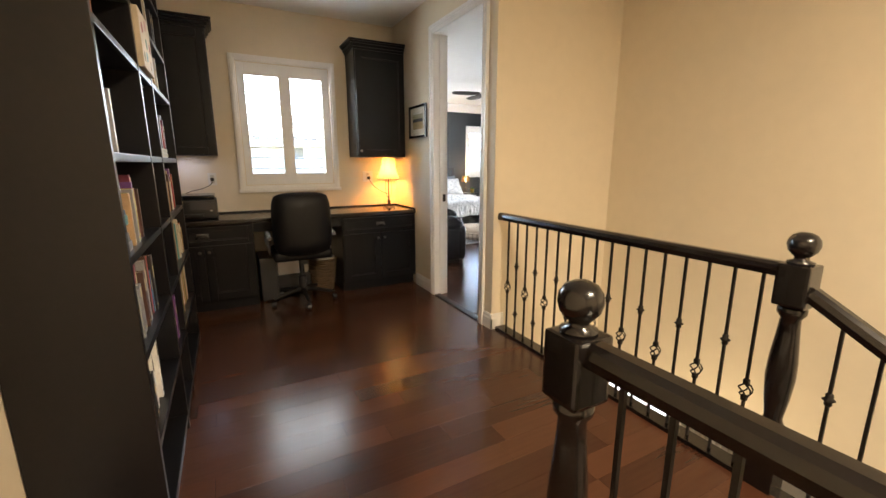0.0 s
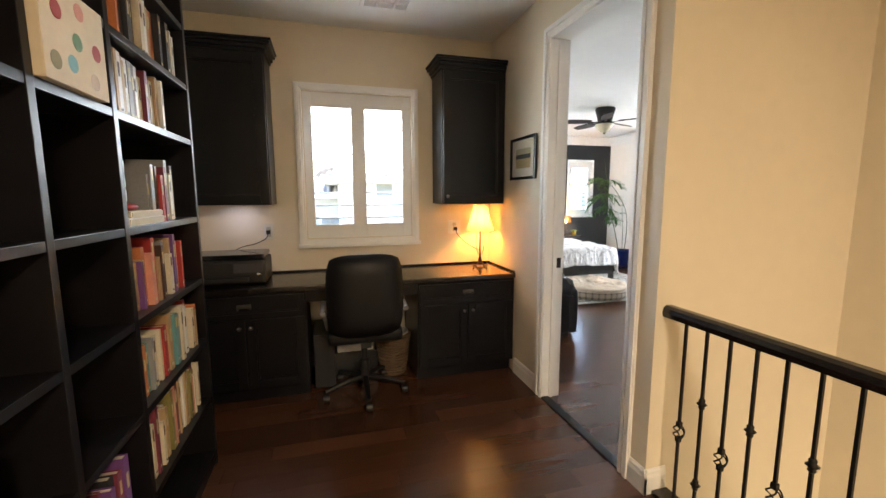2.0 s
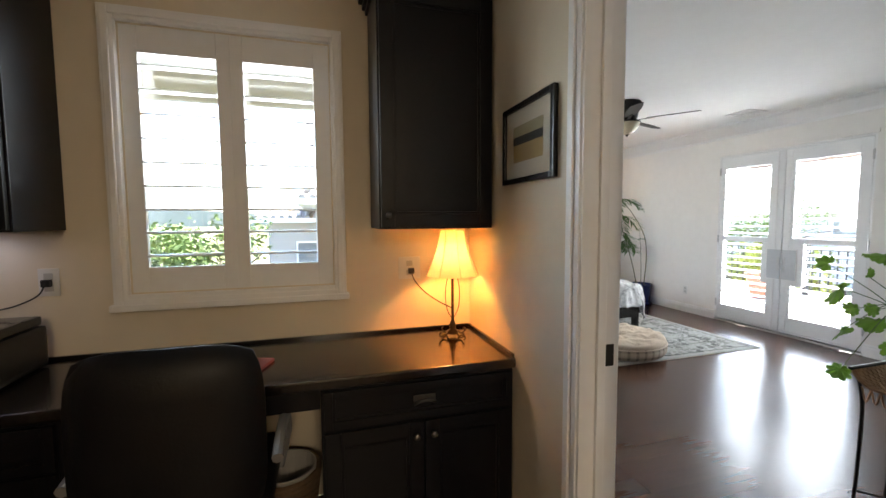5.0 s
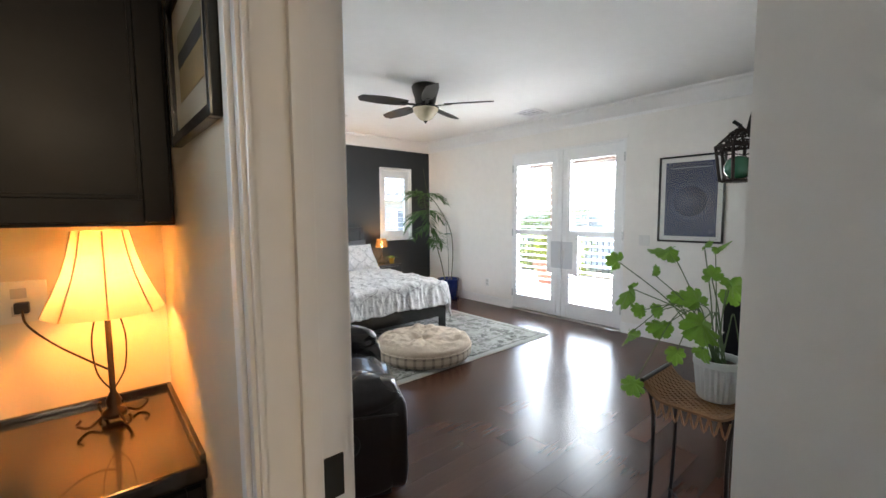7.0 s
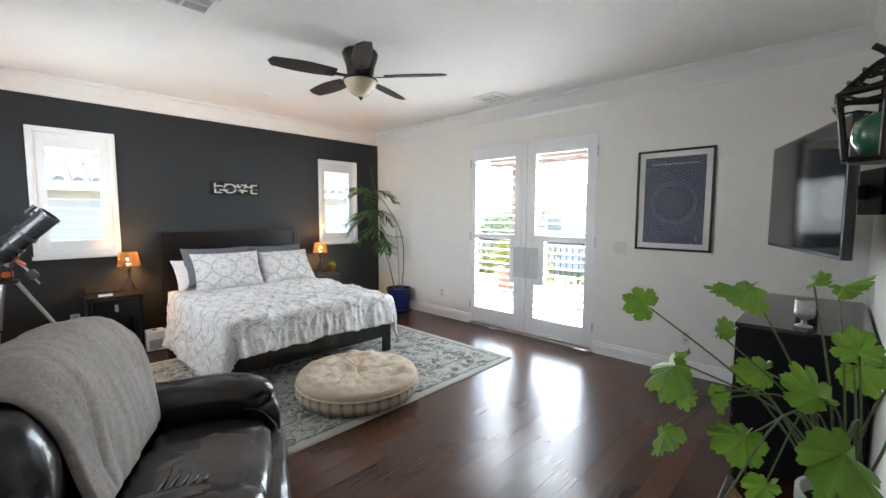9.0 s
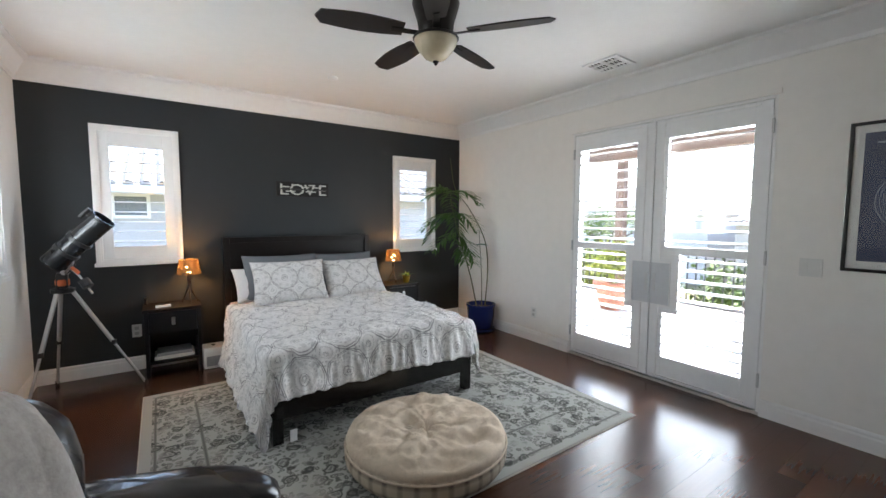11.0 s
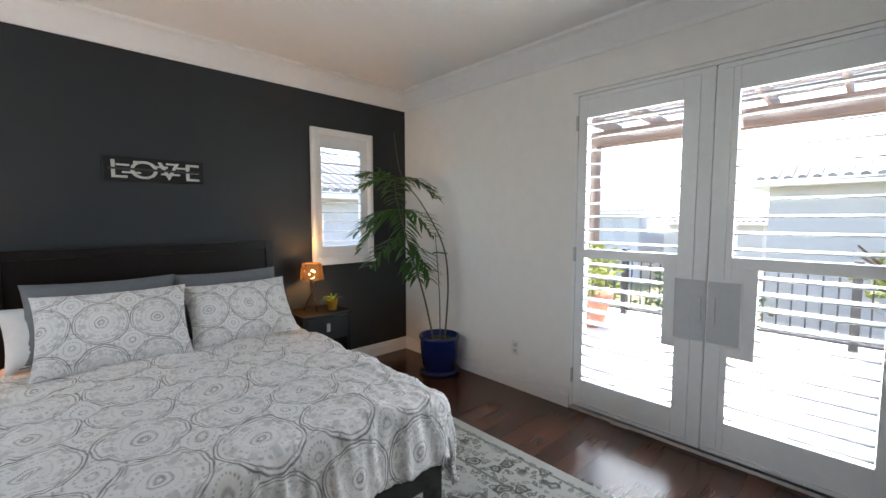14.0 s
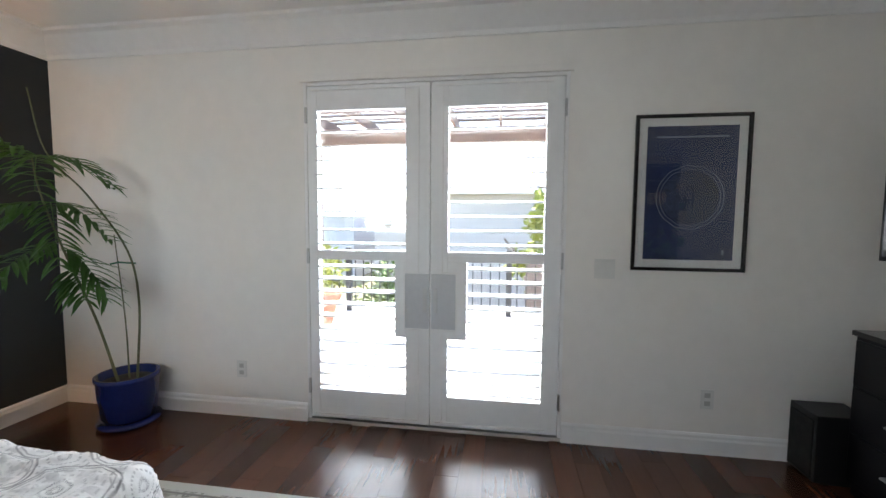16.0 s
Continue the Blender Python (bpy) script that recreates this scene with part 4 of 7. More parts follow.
for k in range(8):
    a = 2 * math.pi * k / 8
    part("rib", tube([(LX + r * math.cos(a), LY + r * math.sin(a), z) for r, z in ((0.133, 1.125), (0.109, 1.18), (0.089, 1.23), (0.073, 1.285), (0.061, 1.345))], 0.0022, 5), mat("cream_piping", (0.6, 0.48, 0.3), 0.8, var=0.0), tl_)
part("stem", lathe([(0.030, 0.832), (0.028, 0.845), (0.014, 0.855), (0.018, 0.875), (0.012, 0.89), (0.007, 0.90), (0.007, 1.16)], (LX, LY, 0), 14), BRONZE, tl_, smooth=True)
bm = bmesh.new()
for k in range(4):
    a = 2 * math.pi * k / 4 + 0.4
    add_tube(bm, curve_pts([(LX, LY, 0.85), (LX + 0.03 * math.cos(a), LY + 0.03 * math.sin(a), 0.838), (LX + 0.06 * math.cos(a), LY + 0.06 * math.sin(a), 0.822), (LX + 0.085 * math.cos(a), LY + 0.085 * math.sin(a), 0.838), (LX + 0.075 * math.cos(a), LY + 0.075 * math.sin(a), 0.85)], 4), 0.004, 6)
part("scroll_foot", bm, BRONZE, tl_)
for sx in (-1, 1):
    part("wire_loop", tube(curve_pts([(LX, LY, 0.90), (LX + sx * 0.03, LY, 0.96), (LX + sx * 0.036, LY, 1.05), (LX + sx * 0.02, LY, 1.13), (LX, LY, 1.16)], 5), 0.0022, 5), BRONZE, tl_)
part("bulb", lathe([(0.012, 1.16), (0.013, 1.19), (0.026, 1.22), (0.028, 1.24), (0.018, 1.26), (0.0001, 1.265)], (LX, LY, 0), 14), BULB, tl_, smooth=True).visible_shadow = False
cb = thing("power_cord", (1.62, OY1, 1.1), "thin brown lamp cord plugged into the wall", "cable")
part("cord", tube(curve_pts([(1.60, OY1 - 0.03, 1.135), (1.61, OY1 - 0.05, 1.09), (1.66, OY1 - 0.06, 1.03), (1.72, 4.53, 0.985), (1.77, 4.465, 0.96)], 6), 0.003, 6), BRONZE, cb)
part("plug", box((1.585, OY1 - 0.035, 1.12), (1.615, OY1 - 0.007, 1.15), 0.005), BLACK_PLASTIC, cb)


def outlet(m, label, w=0.072, h=0.116, switch=False):
    o = new("wall_switch" if switch else "wall_outlet")
    o.matrix_basis = m
    tagged(o, label, "switch" if switch else "outlet", "wall plates")
    lpart("cover_plate", box((-w / 2, -0.006, -h / 2), (w / 2, -0.0002, h / 2), 0.003), WHITE_PLASTIC, o)
    if switch:
        for k in range(2):
            lpart("rocker", box((-w / 4 - 0.014 + k * w / 2, -0.010, -0.032), (-w / 4 + 0.014 + k * w / 2, -0.005, 0.032), 0.002), WHITE_PLASTIC, o)
    else:
        for s in (-1, 1):
            lpart("socket", box((-0.016, -0.0075, s * 0.024 - 0.014), (0.016, -0.005, s * 0.024 + 0.014), 0.002), mat("socket_face", (0.5, 0.49, 0.46), 0.4, var=0), o)
    return o


outlet(pose(1.594, OY1, 1.149), "white wall outlet above the desk with a plug", 0.115, 0.116)
outlet(pose(0.066, OY1, 1.147), "white wall outlet beside the printer")
outlet(pose(BX1, 4.40, 0.33, 0, 0, -90), "white wall outlet low on the pale wall")
outlet(pose(BX1, 4.995, 1.08, 0, 0, -90), "white double rocker switch beside the french doors", 0.116, 0.116, True)
outlet(pose(2.735, BY1, 0.36), "white wall outlet beside the nightstand")
outlet(pose(BX1, 7.35, 0.33, 0, 0, -90), "white wall outlet low on the pale wall")
cb = thing("power_cord", (0.05, OY1, 1.1), "thin black printer cord hanging from the outlet", "cable")
part("cord", tube(curve_pts([(0.066, OY1 - 0.03, 1.147), (0.05, OY1 - 0.05, 1.10), (-0.03, OY1 - 0.05, 1.06), (-0.12, OY1 - 0.05, 1.04), (-0.2, OY1 - 0.055, 1.0)], 6), 0.003, 6), BLACK_PLASTIC, cb)
part("plug", box((0.05, OY1 - 0.032, 1.13), (0.08, OY1 - 0.007, 1.16), 0.004), BLACK_PLASTIC, cb)

nb = thing("folder", (0.85, 4.33, 0.816), "pink folder lying on the desk", "folder")
fm = Matrix.Translation((0.84, 4.30, 0.8165)) @ Matrix.Rotation(radians(-18), 4, "Z")
part("cover", box((-0.10, -0.075, 0.0), (0.10, 0.075, 0.010), 0.002, fm), mat("pink_card", (0.55, 0.12, 0.14), 0.5, var=0.05), nb)
part("sheets", box((-0.096, -0.072, 0.010), (0.098, 0.070, 0.013), 0.0, fm), mat("pink_sheet", (0.62, 0.20, 0.22), 0.6, var=0.1), nb)

wb = thing("waste_basket", (0.985, 4.36, 0), "round woven wicker waste basket under the desk", "basket")
bm = bmesh.new()
for k in range(13):
    r, z = 0.095 + 0.0035 * k, 0.012 + k * 0.026
    add_tube(bm, [(0.985 + (r + 0.004 * (j % 2)) * math.cos(2 * math.pi * j / 20), 4.36 + (r + 0.004 * (j % 2)) * math.sin(2 * math.pi * j / 20), z) for j in range(21)], 0.013, 5)
part("weave", bm, mat("brown_wicker", (0.13, 0.085, 0.05), 0.7, var=0.4, scale=60), wb)
part("liner", lathe([(0.09, 0.02), (0.128, 0.345), (0.120, 0.345), (0.085, 0.03)], (0.985, 4.36, 0)), mat("clear_bag", (0.45, 0.44, 0.42), 0.35, var=0.1), wb)
# White box made up in place of the pale wall under the desk.
pp = thing("paper_box", (0.72, 4.45, 0), "white box put where the pale wall shows under the desk", "box")
part("carton", box((0.55, 4.36, 0.20), (0.84, 4.58, 0.40), 0.004), WHITE_PLASTIC, pp)
part("crate", box((0.53, 4.34, 0), (0.86, 4.60, 0.199), 0.006), BLACK_PLASTIC, pp, "black plastic crate")
bg = thing("computer_case", (0.47, 4.36, 0), "black computer case under the desk", "computer")
part("case", box((0.38, 4.18, 0.012), (0.53, 4.58, 0.42), 0.008), BLACK_PLASTIC, bg)
part("front_panel", box((0.385, 4.168, 0.02), (0.525, 4.18, 0.41), 0.004), mat("gloss_front", (0.03, 0.03, 0.035), 0.15, var=0.1), bg)
for fx in (0.39, 0.50):
    part("foot", box((fx, 4.2, 0), (fx + 0.02, 4.56, 0.012)), BLACK_PLASTIC, bg)


def framed_picture(name, m, w, h, fw, depth, frame_m, mat_w, mount_m, art, label):
    """A framed picture on a wall: x along the wall, +y into it."""
    p = new(name)
    p.matrix_basis = m
    tagged(p, label, "picture")
    bm = ring(bmesh.new(), 0, w, 0, h, fw, fw, -depth, -0.002, 0.004)
    lpart("frame", bm, frame_m, p)
    lpart("mount", box((fw * 0.8, -depth * 0.45, fw * 0.8), (w - fw * 0.8, -depth * 0.3, h - fw * 0.8)), mount_m, p)
    art(p, fw + mat_w, w - fw - mat_w, fw + mat_w, h - fw - mat_w, -depth * 0.45)
    g = lpart("pane", box((fw * 0.8, -depth * 0.62, fw * 0.8), (w - fw * 0.8, -depth * 0.60, h - fw * 0.8)), GLASS, p)
    g.visible_shadow = False
    return p


def small_art(p, x0, x1, z0, z1, y):
    lpart("print", box((x0, y - 0.001, z0), (x1, y, z1)), mat("ochre_print", (0.42, 0.31, 0.14), 0.7, var=0.3, scale=25), p)
    h = z1 - z0
    lpart("dark_band", box((x0, y - 0.0018, z0 + h * 0.48), (x1, y - 0.0011, z0 + h * 0.70)), mat("dark_band_ink", (0.045, 0.045, 0.04), 0.7, var=0.3, scale=30), p)
    lpart("sky_band", box((x0, y - 0.0018, z0 + h * 0.70), (x1, y - 0.0011, z1)), mat("sky_ink", (0.40, 0.36, 0.22), 0.7, var=0.2, scale=25), p)


framed_picture("wall_picture", pose(DX, 4.165, 1.54, 0, 0, -90), 0.40, 0.31, 0.022, 0.022, BLACKWOOD, 0.062, mat("ivory_mount", (0.68, 0.63, 0.52), 0.8, var=0.02), small_art, "small landscape print in a black frame beside the doorway")
vn = thing("ceiling_vent", (0.95, 4.1, ZO), "white ceiling air vent over the desk", "vent", "ceiling vents")


def vent(v, x0, x1, y0, y1, z, split):
    part("frame", _flat_ring(x0, x1, y0, y1, z, split), TRIM, v)
    # Thin dark sheet on the solid ceiling paints the shade behind the slats.
    part("duct", box((x0 + 0.02, y0 + 0.02, z - 0.002), (x1 - 0.02, y1 - 0.02, z - 0.0008)), mat("duct_shade_paint", (0.10, 0.10, 0.10), 0.8, var=0), v)


def _flat_ring(x0, x1, y0, y1, z, split):
    bm, w = bmesh.new(), 0.03
    for lo, hi in (((x0, y0), (x0 + w, y1)), ((x1 - w, y0), (x1, y1)), ((x0 + w, y0), (x1 - w, y0 + w)), ((x0 + w, y1 - w), (x1 - w, y1))):
        add_box(bm, (*lo, z - 0.012), (*hi, z - 0.0005), 0.003)
    for k in range(1, split):
        x = x0 + (x1 - x0) * k / split
        add_box(bm, (x - 0.008, y0 + w, z - 0.012), (x + 0.008, y1 - w, z - 0.0005))
    ym = (y0 + y1) / 2
    add_box(bm, (x0 + w, ym - 0.008, z - 0.012), (x1 - w, ym + 0.008, z - 0.0005))
    n = 8
    for k in range(n):
        y = y0 + w + (y1 - y0 - 2 * w) * (k + 0.5) / n
        add_box(bm, (x0 + w, y - 0.004, z - 0.010), (x1 - w, y + 0.002, z - 0.004))
    return bm


vent(vn, 0.78, 1.13, 4.0, 4.22, ZO, 3)

# ---- bedroom: patterned cloth ----


class Net:
    """A little arithmetic on node sockets."""

    def __init__(self, m):
        self.n, self.l = m.node_tree.nodes, m.node_tree.links

    def do(self, op, a, b=None, c=None):
        t = self.n.new("ShaderNodeMath")
        t.operation = op
        for k, v in enumerate((a, b, c)):
            if v is None:
                continue
            if isinstance(v, (int, float)):
                t.inputs[k].default_value = v
            else:
                self.l.new(v, t.inputs[k])
        return t.outputs[0]

    def line(self, v, at, width):
        """1 within width of at, with soft edges."""
        d = self.do("ABSOLUTE", self.do("SUBTRACT", v, at))
        return self.do("SUBTRACT", 1.0, self.do("MINIMUM", self.do("MULTIPLY", self.do("DIVIDE", d, width), self.do("DIVIDE", d, width)), 1.0))


def medallion_mat(name, cell, white, ink):
    """Cotton print of round medallions in a lattice of double rings, on the cloth's own UVs in metres."""
    m = bpy.data.materials.new(name)
    m.use_nodes = True
    g = Net(m)
    n, l = g.n, g.l
    b = n["Principled BSDF"]
    uv = n.new("ShaderNodeUVMap")
    wob = n.new("ShaderNodeTexNoise")
    wob.inputs["Scale"].default_value = 9
    sep = n.new("ShaderNodeSeparateXYZ")
    cen, sca, mov = n.new("ShaderNodeVectorMath"), n.new("ShaderNodeVectorMath"), n.new("ShaderNodeVectorMath")
    cen.operation, sca.operation, mov.operation = "SUBTRACT", "SCALE", "ADD"
    cen.inputs[1].default_value, sca.inputs["Scale"].default_value = (0.5, 0.5, 0.5), 0.03
    l.new(uv.outputs[0], wob.inputs["Vector"]), l.new(wob.outputs["Color"], cen.inputs[0]), l.new(cen.outputs[0], sca.inputs[0])
    l.new(uv.outputs[0], mov.inputs[0]), l.new(sca.outputs[0], mov.inputs[1]), l.new(mov.outputs[0], sep.inputs[0])
    total = None
    for off, rings in ((0.0, ((0.488, 0.015, 0.85), (0.448, 0.011, 0.7), (0.385, 0.018, 0.4), (0.305, 0.022, 0.36), (0.215, 0.016, 0.32), (0.115, 0.020, 0.8), (0.045, 0.030, 0.95))), (0.5, ((0.30, 0.018, 0.6), (0.225, 0.016, 0.5), (0.14, 0.016, 0.5), (0.05, 0.024, 0.7)))):
        fx = g.do("SUBTRACT", g.do("FRACT", g.do("ADD", g.do("DIVIDE", sep.outputs[0], cell), off + 20)), 0.5)
        fy = g.do("SUBTRACT", g.do("FRACT", g.do("ADD", g.do("DIVIDE", sep.outputs[1], cell), off + 20)), 0.5)
        r = g.do("SQRT", g.do("ADD", g.do("MULTIPLY", fx, fx), g.do("MULTIPLY", fy, fy)))
        a = g.do("ARCTAN2", fy, fx)
        for k, (at, w, s) in enumerate(rings):
            v = g.line(r, at, w)
            if k >= 2 or off:
                v = g.do("MULTIPLY", v, g.do("GREATER_THAN", g.do("SINE", g.do("MULTIPLY", a, 10 + 6 * k)), -0.25))
            v = g.do("MULTIPLY", v, s)
            total = v if total is None else g.do("MAXIMUM", total, v)
        petal = g.do("MULTIPLY", g.line(r, 0.33 if not off else 0.28, 0.09), g.do("MULTIPLY", g.do("GREATER_THAN", g.do("SINE", g.do("MULTIPLY", a, 8)), 0.45), 0.28))
        total = g.do("MAXIMUM", total, petal)
    fade = n.new("ShaderNodeTexNoise")
    fade.inputs["Scale"].default_value, fade.inputs["Detail"].default_value = 26, 4
    l.new(uv.outputs[0], fade.inputs["Vector"])
    fac = g.do("MULTIPLY", total, g.do("MINIMUM", g.do("MULTIPLY", fade.outputs["Fac"], 1.7), 1.0))
    mix = n.new("ShaderNodeMix")
    mix.data_type = "RGBA"
    mix.inputs["A"].default_value, mix.inputs["B"].default_value = (*white, 1), (*ink, 1)
    l.new(fac, mix.inputs["Factor"]), l.new(mix.outputs["Result"], b.inputs["Base Color"])
    b.inputs["Roughness"].default_value = 0.85
    b.inputs["Sheen Weight"].default_value = 0.15
    wr, bp = n.new("ShaderNodeTexNoise"), n.new("ShaderNodeBump")
    wr.inputs["Scale"].default_value, wr.inputs["Detail"].default_value = 7, 6
    bp.inputs["Strength"].default_value, bp.inputs["Distance"].default_value = 0.7, 0.022
    l.new(uv.outputs[0], wr.inputs["Vector"]), l.new(wr.outputs["Fac"], bp.inputs["Height"]), l.new(bp.outputs[0], b.inputs["Normal"])
    return m


DUVET = medallion_mat("medallion_cotton", 0.29, (0.74, 0.73, 0.72), (0.055, 0.055, 0.065))
SHAM = medallion_mat("medallion_sham_cotton", 0.235, (0.68, 0.67, 0.66), (0.05, 0.048, 0.055))
GREY_COTTON = mat("grey_pillow_cotton", (0.14, 0.15, 0.165), 0.85, var=0.08, scale=10, bump=0.3, bump_scale=14)
WHITE_COTTON = mat("white_cotton", (0.70, 0.70, 0.70), 0.85, var=0.05, scale=10, bump=0.3, bump_scale=12)


def uv_mesh(name, verts, faces, uvs, material):
    me = bpy.data.meshes.new(name)
    me.from_pydata(verts, [], faces)
    lay = me.uv_layers.new(name="UVMap")
    for p in me.polygons:
        p.use_smooth = True
        for k in p.loop_indices:
            lay.data[k].uv = uvs[me.loops[k].vertex_index]
    me.materials.append(material)
    return me


# ---- bed ----
BX, BXR, BYF, BYH = 3.46, 4.955, 6.72, 8.70
bed = thing("bed", (4.2, 7.7, 0), "queen bed with a black wooden frame and tall panelled headboard", "bed")
BEDWOOD = mat("dark_espresso_bed_wood", (0.007, 0.0045, 0.004), 0.38, var=0.3, scale=12, spec=0.3)
part("headboard", box((3.444, 8.685, 0.0), (4.972, 8.745, 1.185), 0.010), BEDWOOD, bed)
bm = ring(bmesh.new(), 3.444, 4.972, 0.45, 1.190, 0.055, 0.055, 8.668, 8.686, 0.004)
part("headboard_frame", bm, BEDWOOD, bed)
for x in (3.452, 4.963):
    part("side_rail", box((x - 0.014, 6.74, 0.16), (x + 0.014, 8.69, 0.32), 0.005), BLACKWOOD, bed)
part("foot_rail", box((3.45, 6.715, 0.165), (4.965, 6.745, 0.335), 0.006), BLACKWOOD, bed)
for x in (3.482, 4.935):
    for y in (6.75, 8.62):
        part("leg", box((x - 0.032, y - 0.032, 0), (x + 0.032, y + 0.032, 0.18), 0.006), BLACKWOOD, bed)
part("slat_base", box((3.468, 6.75, 0.20), (4.948, 8.68, 0.26)), BLACKWOOD, bed)
mt = thing("mattress", (4.2, 7.7, 0.26), "white mattress on the bed frame", "mattress")
part("mattress_body", box((3.475, 6.77, 0.26), (4.94, 8.67, 0.555), 0.05), WHITE_COTTON, mt)
part("sheet", box((3.468, 8.1, 0.35), (4.947, 8.66, 0.562), 0.05), mat("peach_sheet", (0.62, 0.42, 0.36), 0.85, var=0.05, scale=10), mt, "peach fitted sheet")


def drape(lo, hi, top, over, nx, ny, hem):
    """A quilt laid over a box top: sheet coordinates past the edges fall down the sides in folds."""
    (x0, y0), (x1, y1) = lo, hi
    ol, orr, of = over
    verts, uvs, faces = [], [], []
    rad = 0.06
    for j in range(ny + 1):
        v = y0 - of + (y1 - y0 + of) * j / ny
        for i in range(nx + 1):
            u = x0 - ol + (x1 - x0 + ol + orr) * i / nx
            dx = (x0 - u) if u < x0 else (u - x1 if u > x1 else 0.0)
            dy = (y0 - v) if v < y0 else 0.0
            sx = -1 if u < x0 else 1
            d = math.hypot(dx, dy) * (1.0 + (0.16 if dx and dy and sx < 0 else 0.0))
            px, py = min(max(u, x0), x1), max(v, y0)
            puff = 0.022 * noise.noise(Vector((u * 3.1, v * 3.1, 0.3))) + 0.012 * noise.noise(Vector((u * 8, v * 8, 2.0))) + 0.004 * noise.noise(Vector((u * 21, v * 21, 4.0))) + 0.012 * max(0.0, 1 - abs(noise.noise(Vector((u * 5.5 + v * 2, v * 3.0 - u, 9.0)))) * 5) + 0.007 * max(0.0, 1 - abs(noise.noise(Vector((u * 9 - v * 5, v * 8 + u * 3, 2.0)))) * 5)
            z = top + puff + 0.02 * (1 - ((u - (x0 + x1) / 2) / (x1 - x0) * 1.6) ** 2)
            if d > 0:
                f = min(d / rad, 1.0)
                out = rad * math.sin(f * math.pi / 2) * 0.8
                drop = rad * (1 - math.cos(f * math.pi / 2)) if d < rad else rad + (d - rad) * 0.97
                along = (v if dx > dy else u) + 0.5 * (dx - dy) * (1 if dx > 0 and dy > 0 else 0)
                crest = lambda f, q: max(0.0, 1 - abs(noise.noise(Vector((along * f + 0.8 * noise.noise(Vector((u * 4, v * 4, q))), d * 1.6, q)))) * 5)
                fold = (0.010 * math.sin(along * 9 + 1.9 * math.sin(along * 4.1)) + 0.018 * noise.noise(Vector((along * 5, d * 2.0, 7))) + 0.010 * crest(7, 3.0) + 0.008 * crest(15, 6.0) + 0.010 * noise.noise(Vector((u * 14, v * 14 + d * 9, 4)))) * min(d / 0.16, 1.15)
                out += fold + 0.16 * max(0.0, d - 0.10) * (1.0 if not (dx and dy) else 0.55)
                nx_, ny_ = (sx * dx / d, -dy / d)
                px, py, z = px + nx_ * out, py + ny_ * out, max(z - drop, hem + 0.01 * noise.noise(Vector((u * 6, v * 6, 0))))
            verts.append((px, py, z)), uvs.append((u, v))
    for j in range(ny):
        for i in range(nx):
            a = j * (nx + 1) + i
            faces.append((a, a + 1, a + nx + 2, a + nx + 1))
    return verts, faces, uvs


dv = thing("duvet", (4.2, 7.4, 0.56), "white duvet printed with grey medallions spread over the bed", "duvet")
vs, fs, us = drape((3.46, 6.73), (4.955, 8.30), 0.585, (0.50, 0.36, 0.29), 190, 165, 0.020)
cl = new("quilt", uv_mesh("quilt", vs, fs, us, DUVET))
cl.parent, cl.matrix_parent_inverse = dv, dv.matrix_basis.inverted()
so = cl.modifiers.new("thickness", "SOLIDIFY")
so.thickness, so.offset = 0.018, -1
part("care_label", box((3.51, 6.55, 0.10), (3.55, 6.553, 0.17), 0.0), WHITE_COTTON, dv, "small white care label")


def pillow(name, m, w, h, d, material, label, seed):
    """A stuffed pillow: x across, z up, y thick, with pinched corners and a flat seam."""
    nu, nv = 28, 22
    verts, uvs, faces = [], [], []
    for s in (1, -1):
        for j in range(nv + 1):
            for i in range(nu + 1):
                u, v = 2 * i / nu - 1, 2 * j / nv - 1
                t = ((1 - abs(u) ** 2.6) * (1 - abs(v) ** 2.6)) ** 0.5
                x = u * w / 2 * (1 - 0.07 * (1 - v * v) * abs(u))
                z = v * h / 2 * (1 - 0.07 * (1 - u * u) * abs(v))
                wr = 0.016 * noise.noise(Vector((u * 2.5 + seed, v * 2.5, s))) * t + 0.007 * noise.noise(Vector((u * 8 + seed, v * 8, s)))
                verts.append((x, s * (t * d / 2) + wr, z)), uvs.append((x + seed * 0.13, z + 0.11))
    k = (nu + 1) * (nv + 1)
    for q in (0, 1):
        for j in range(nv):
            for i in range(nu):
                a = q * k + j * (nu + 1) + i
                f = (a, a + 1, a + nu + 2, a + nu + 1)
                faces.append(f if q else f[::-1])
    ob = tagged(new(name), label, "pillow", "pillows on the bed")
    ob.matrix_basis = m
    c = new("cushion", uv_mesh("cushion", verts, faces, uvs, material))
    c.parent = ob
    bm = bmesh.new()
    edge = [(u * w / 2, 0, v * h / 2) for u, v in [(-1 + 2 * q / 8, -1 + 0.07 * (1 - (-1 + q / 4) ** 2)) for q in range(9)]]
    add_tube(bm, edge, 0.004, 5)
    lpart("seam", bm, material, ob)
    return ob


pillow("pillow", pose(3.75, 8.46, 0.74, -30, 0, 8), 0.52, 0.36, 0.16, WHITE_COTTON, "white pillow propped behind the grey ones", 3)
pillow("pillow", pose(3.915, 8.40, 0.815, -22, 0, -3), 0.70, 0.44, 0.15, GREY_COTTON, "grey pillow leaning on the headboard", 1)
pillow("pillow", pose(4.585, 8.43, 0.81, -22, 0, 2), 0.68, 0.43, 0.15, GREY_COTTON, "grey pillow leaning on the headboard", 2)
pillow("pillow", pose(3.945, 8.19, 0.785, -32, 0, -3), 0.68, 0.44, 0.17, SHAM, "pillow with grey medallion print leaning on a grey pillow", 5)
pillow("pillow", pose(4.60, 8.24, 0.775, -34, 0, 3), 0.66, 0.42, 0.16, SHAM, "pillow with grey medallion print leaning on a grey pillow", 8)

# ---- rug ----


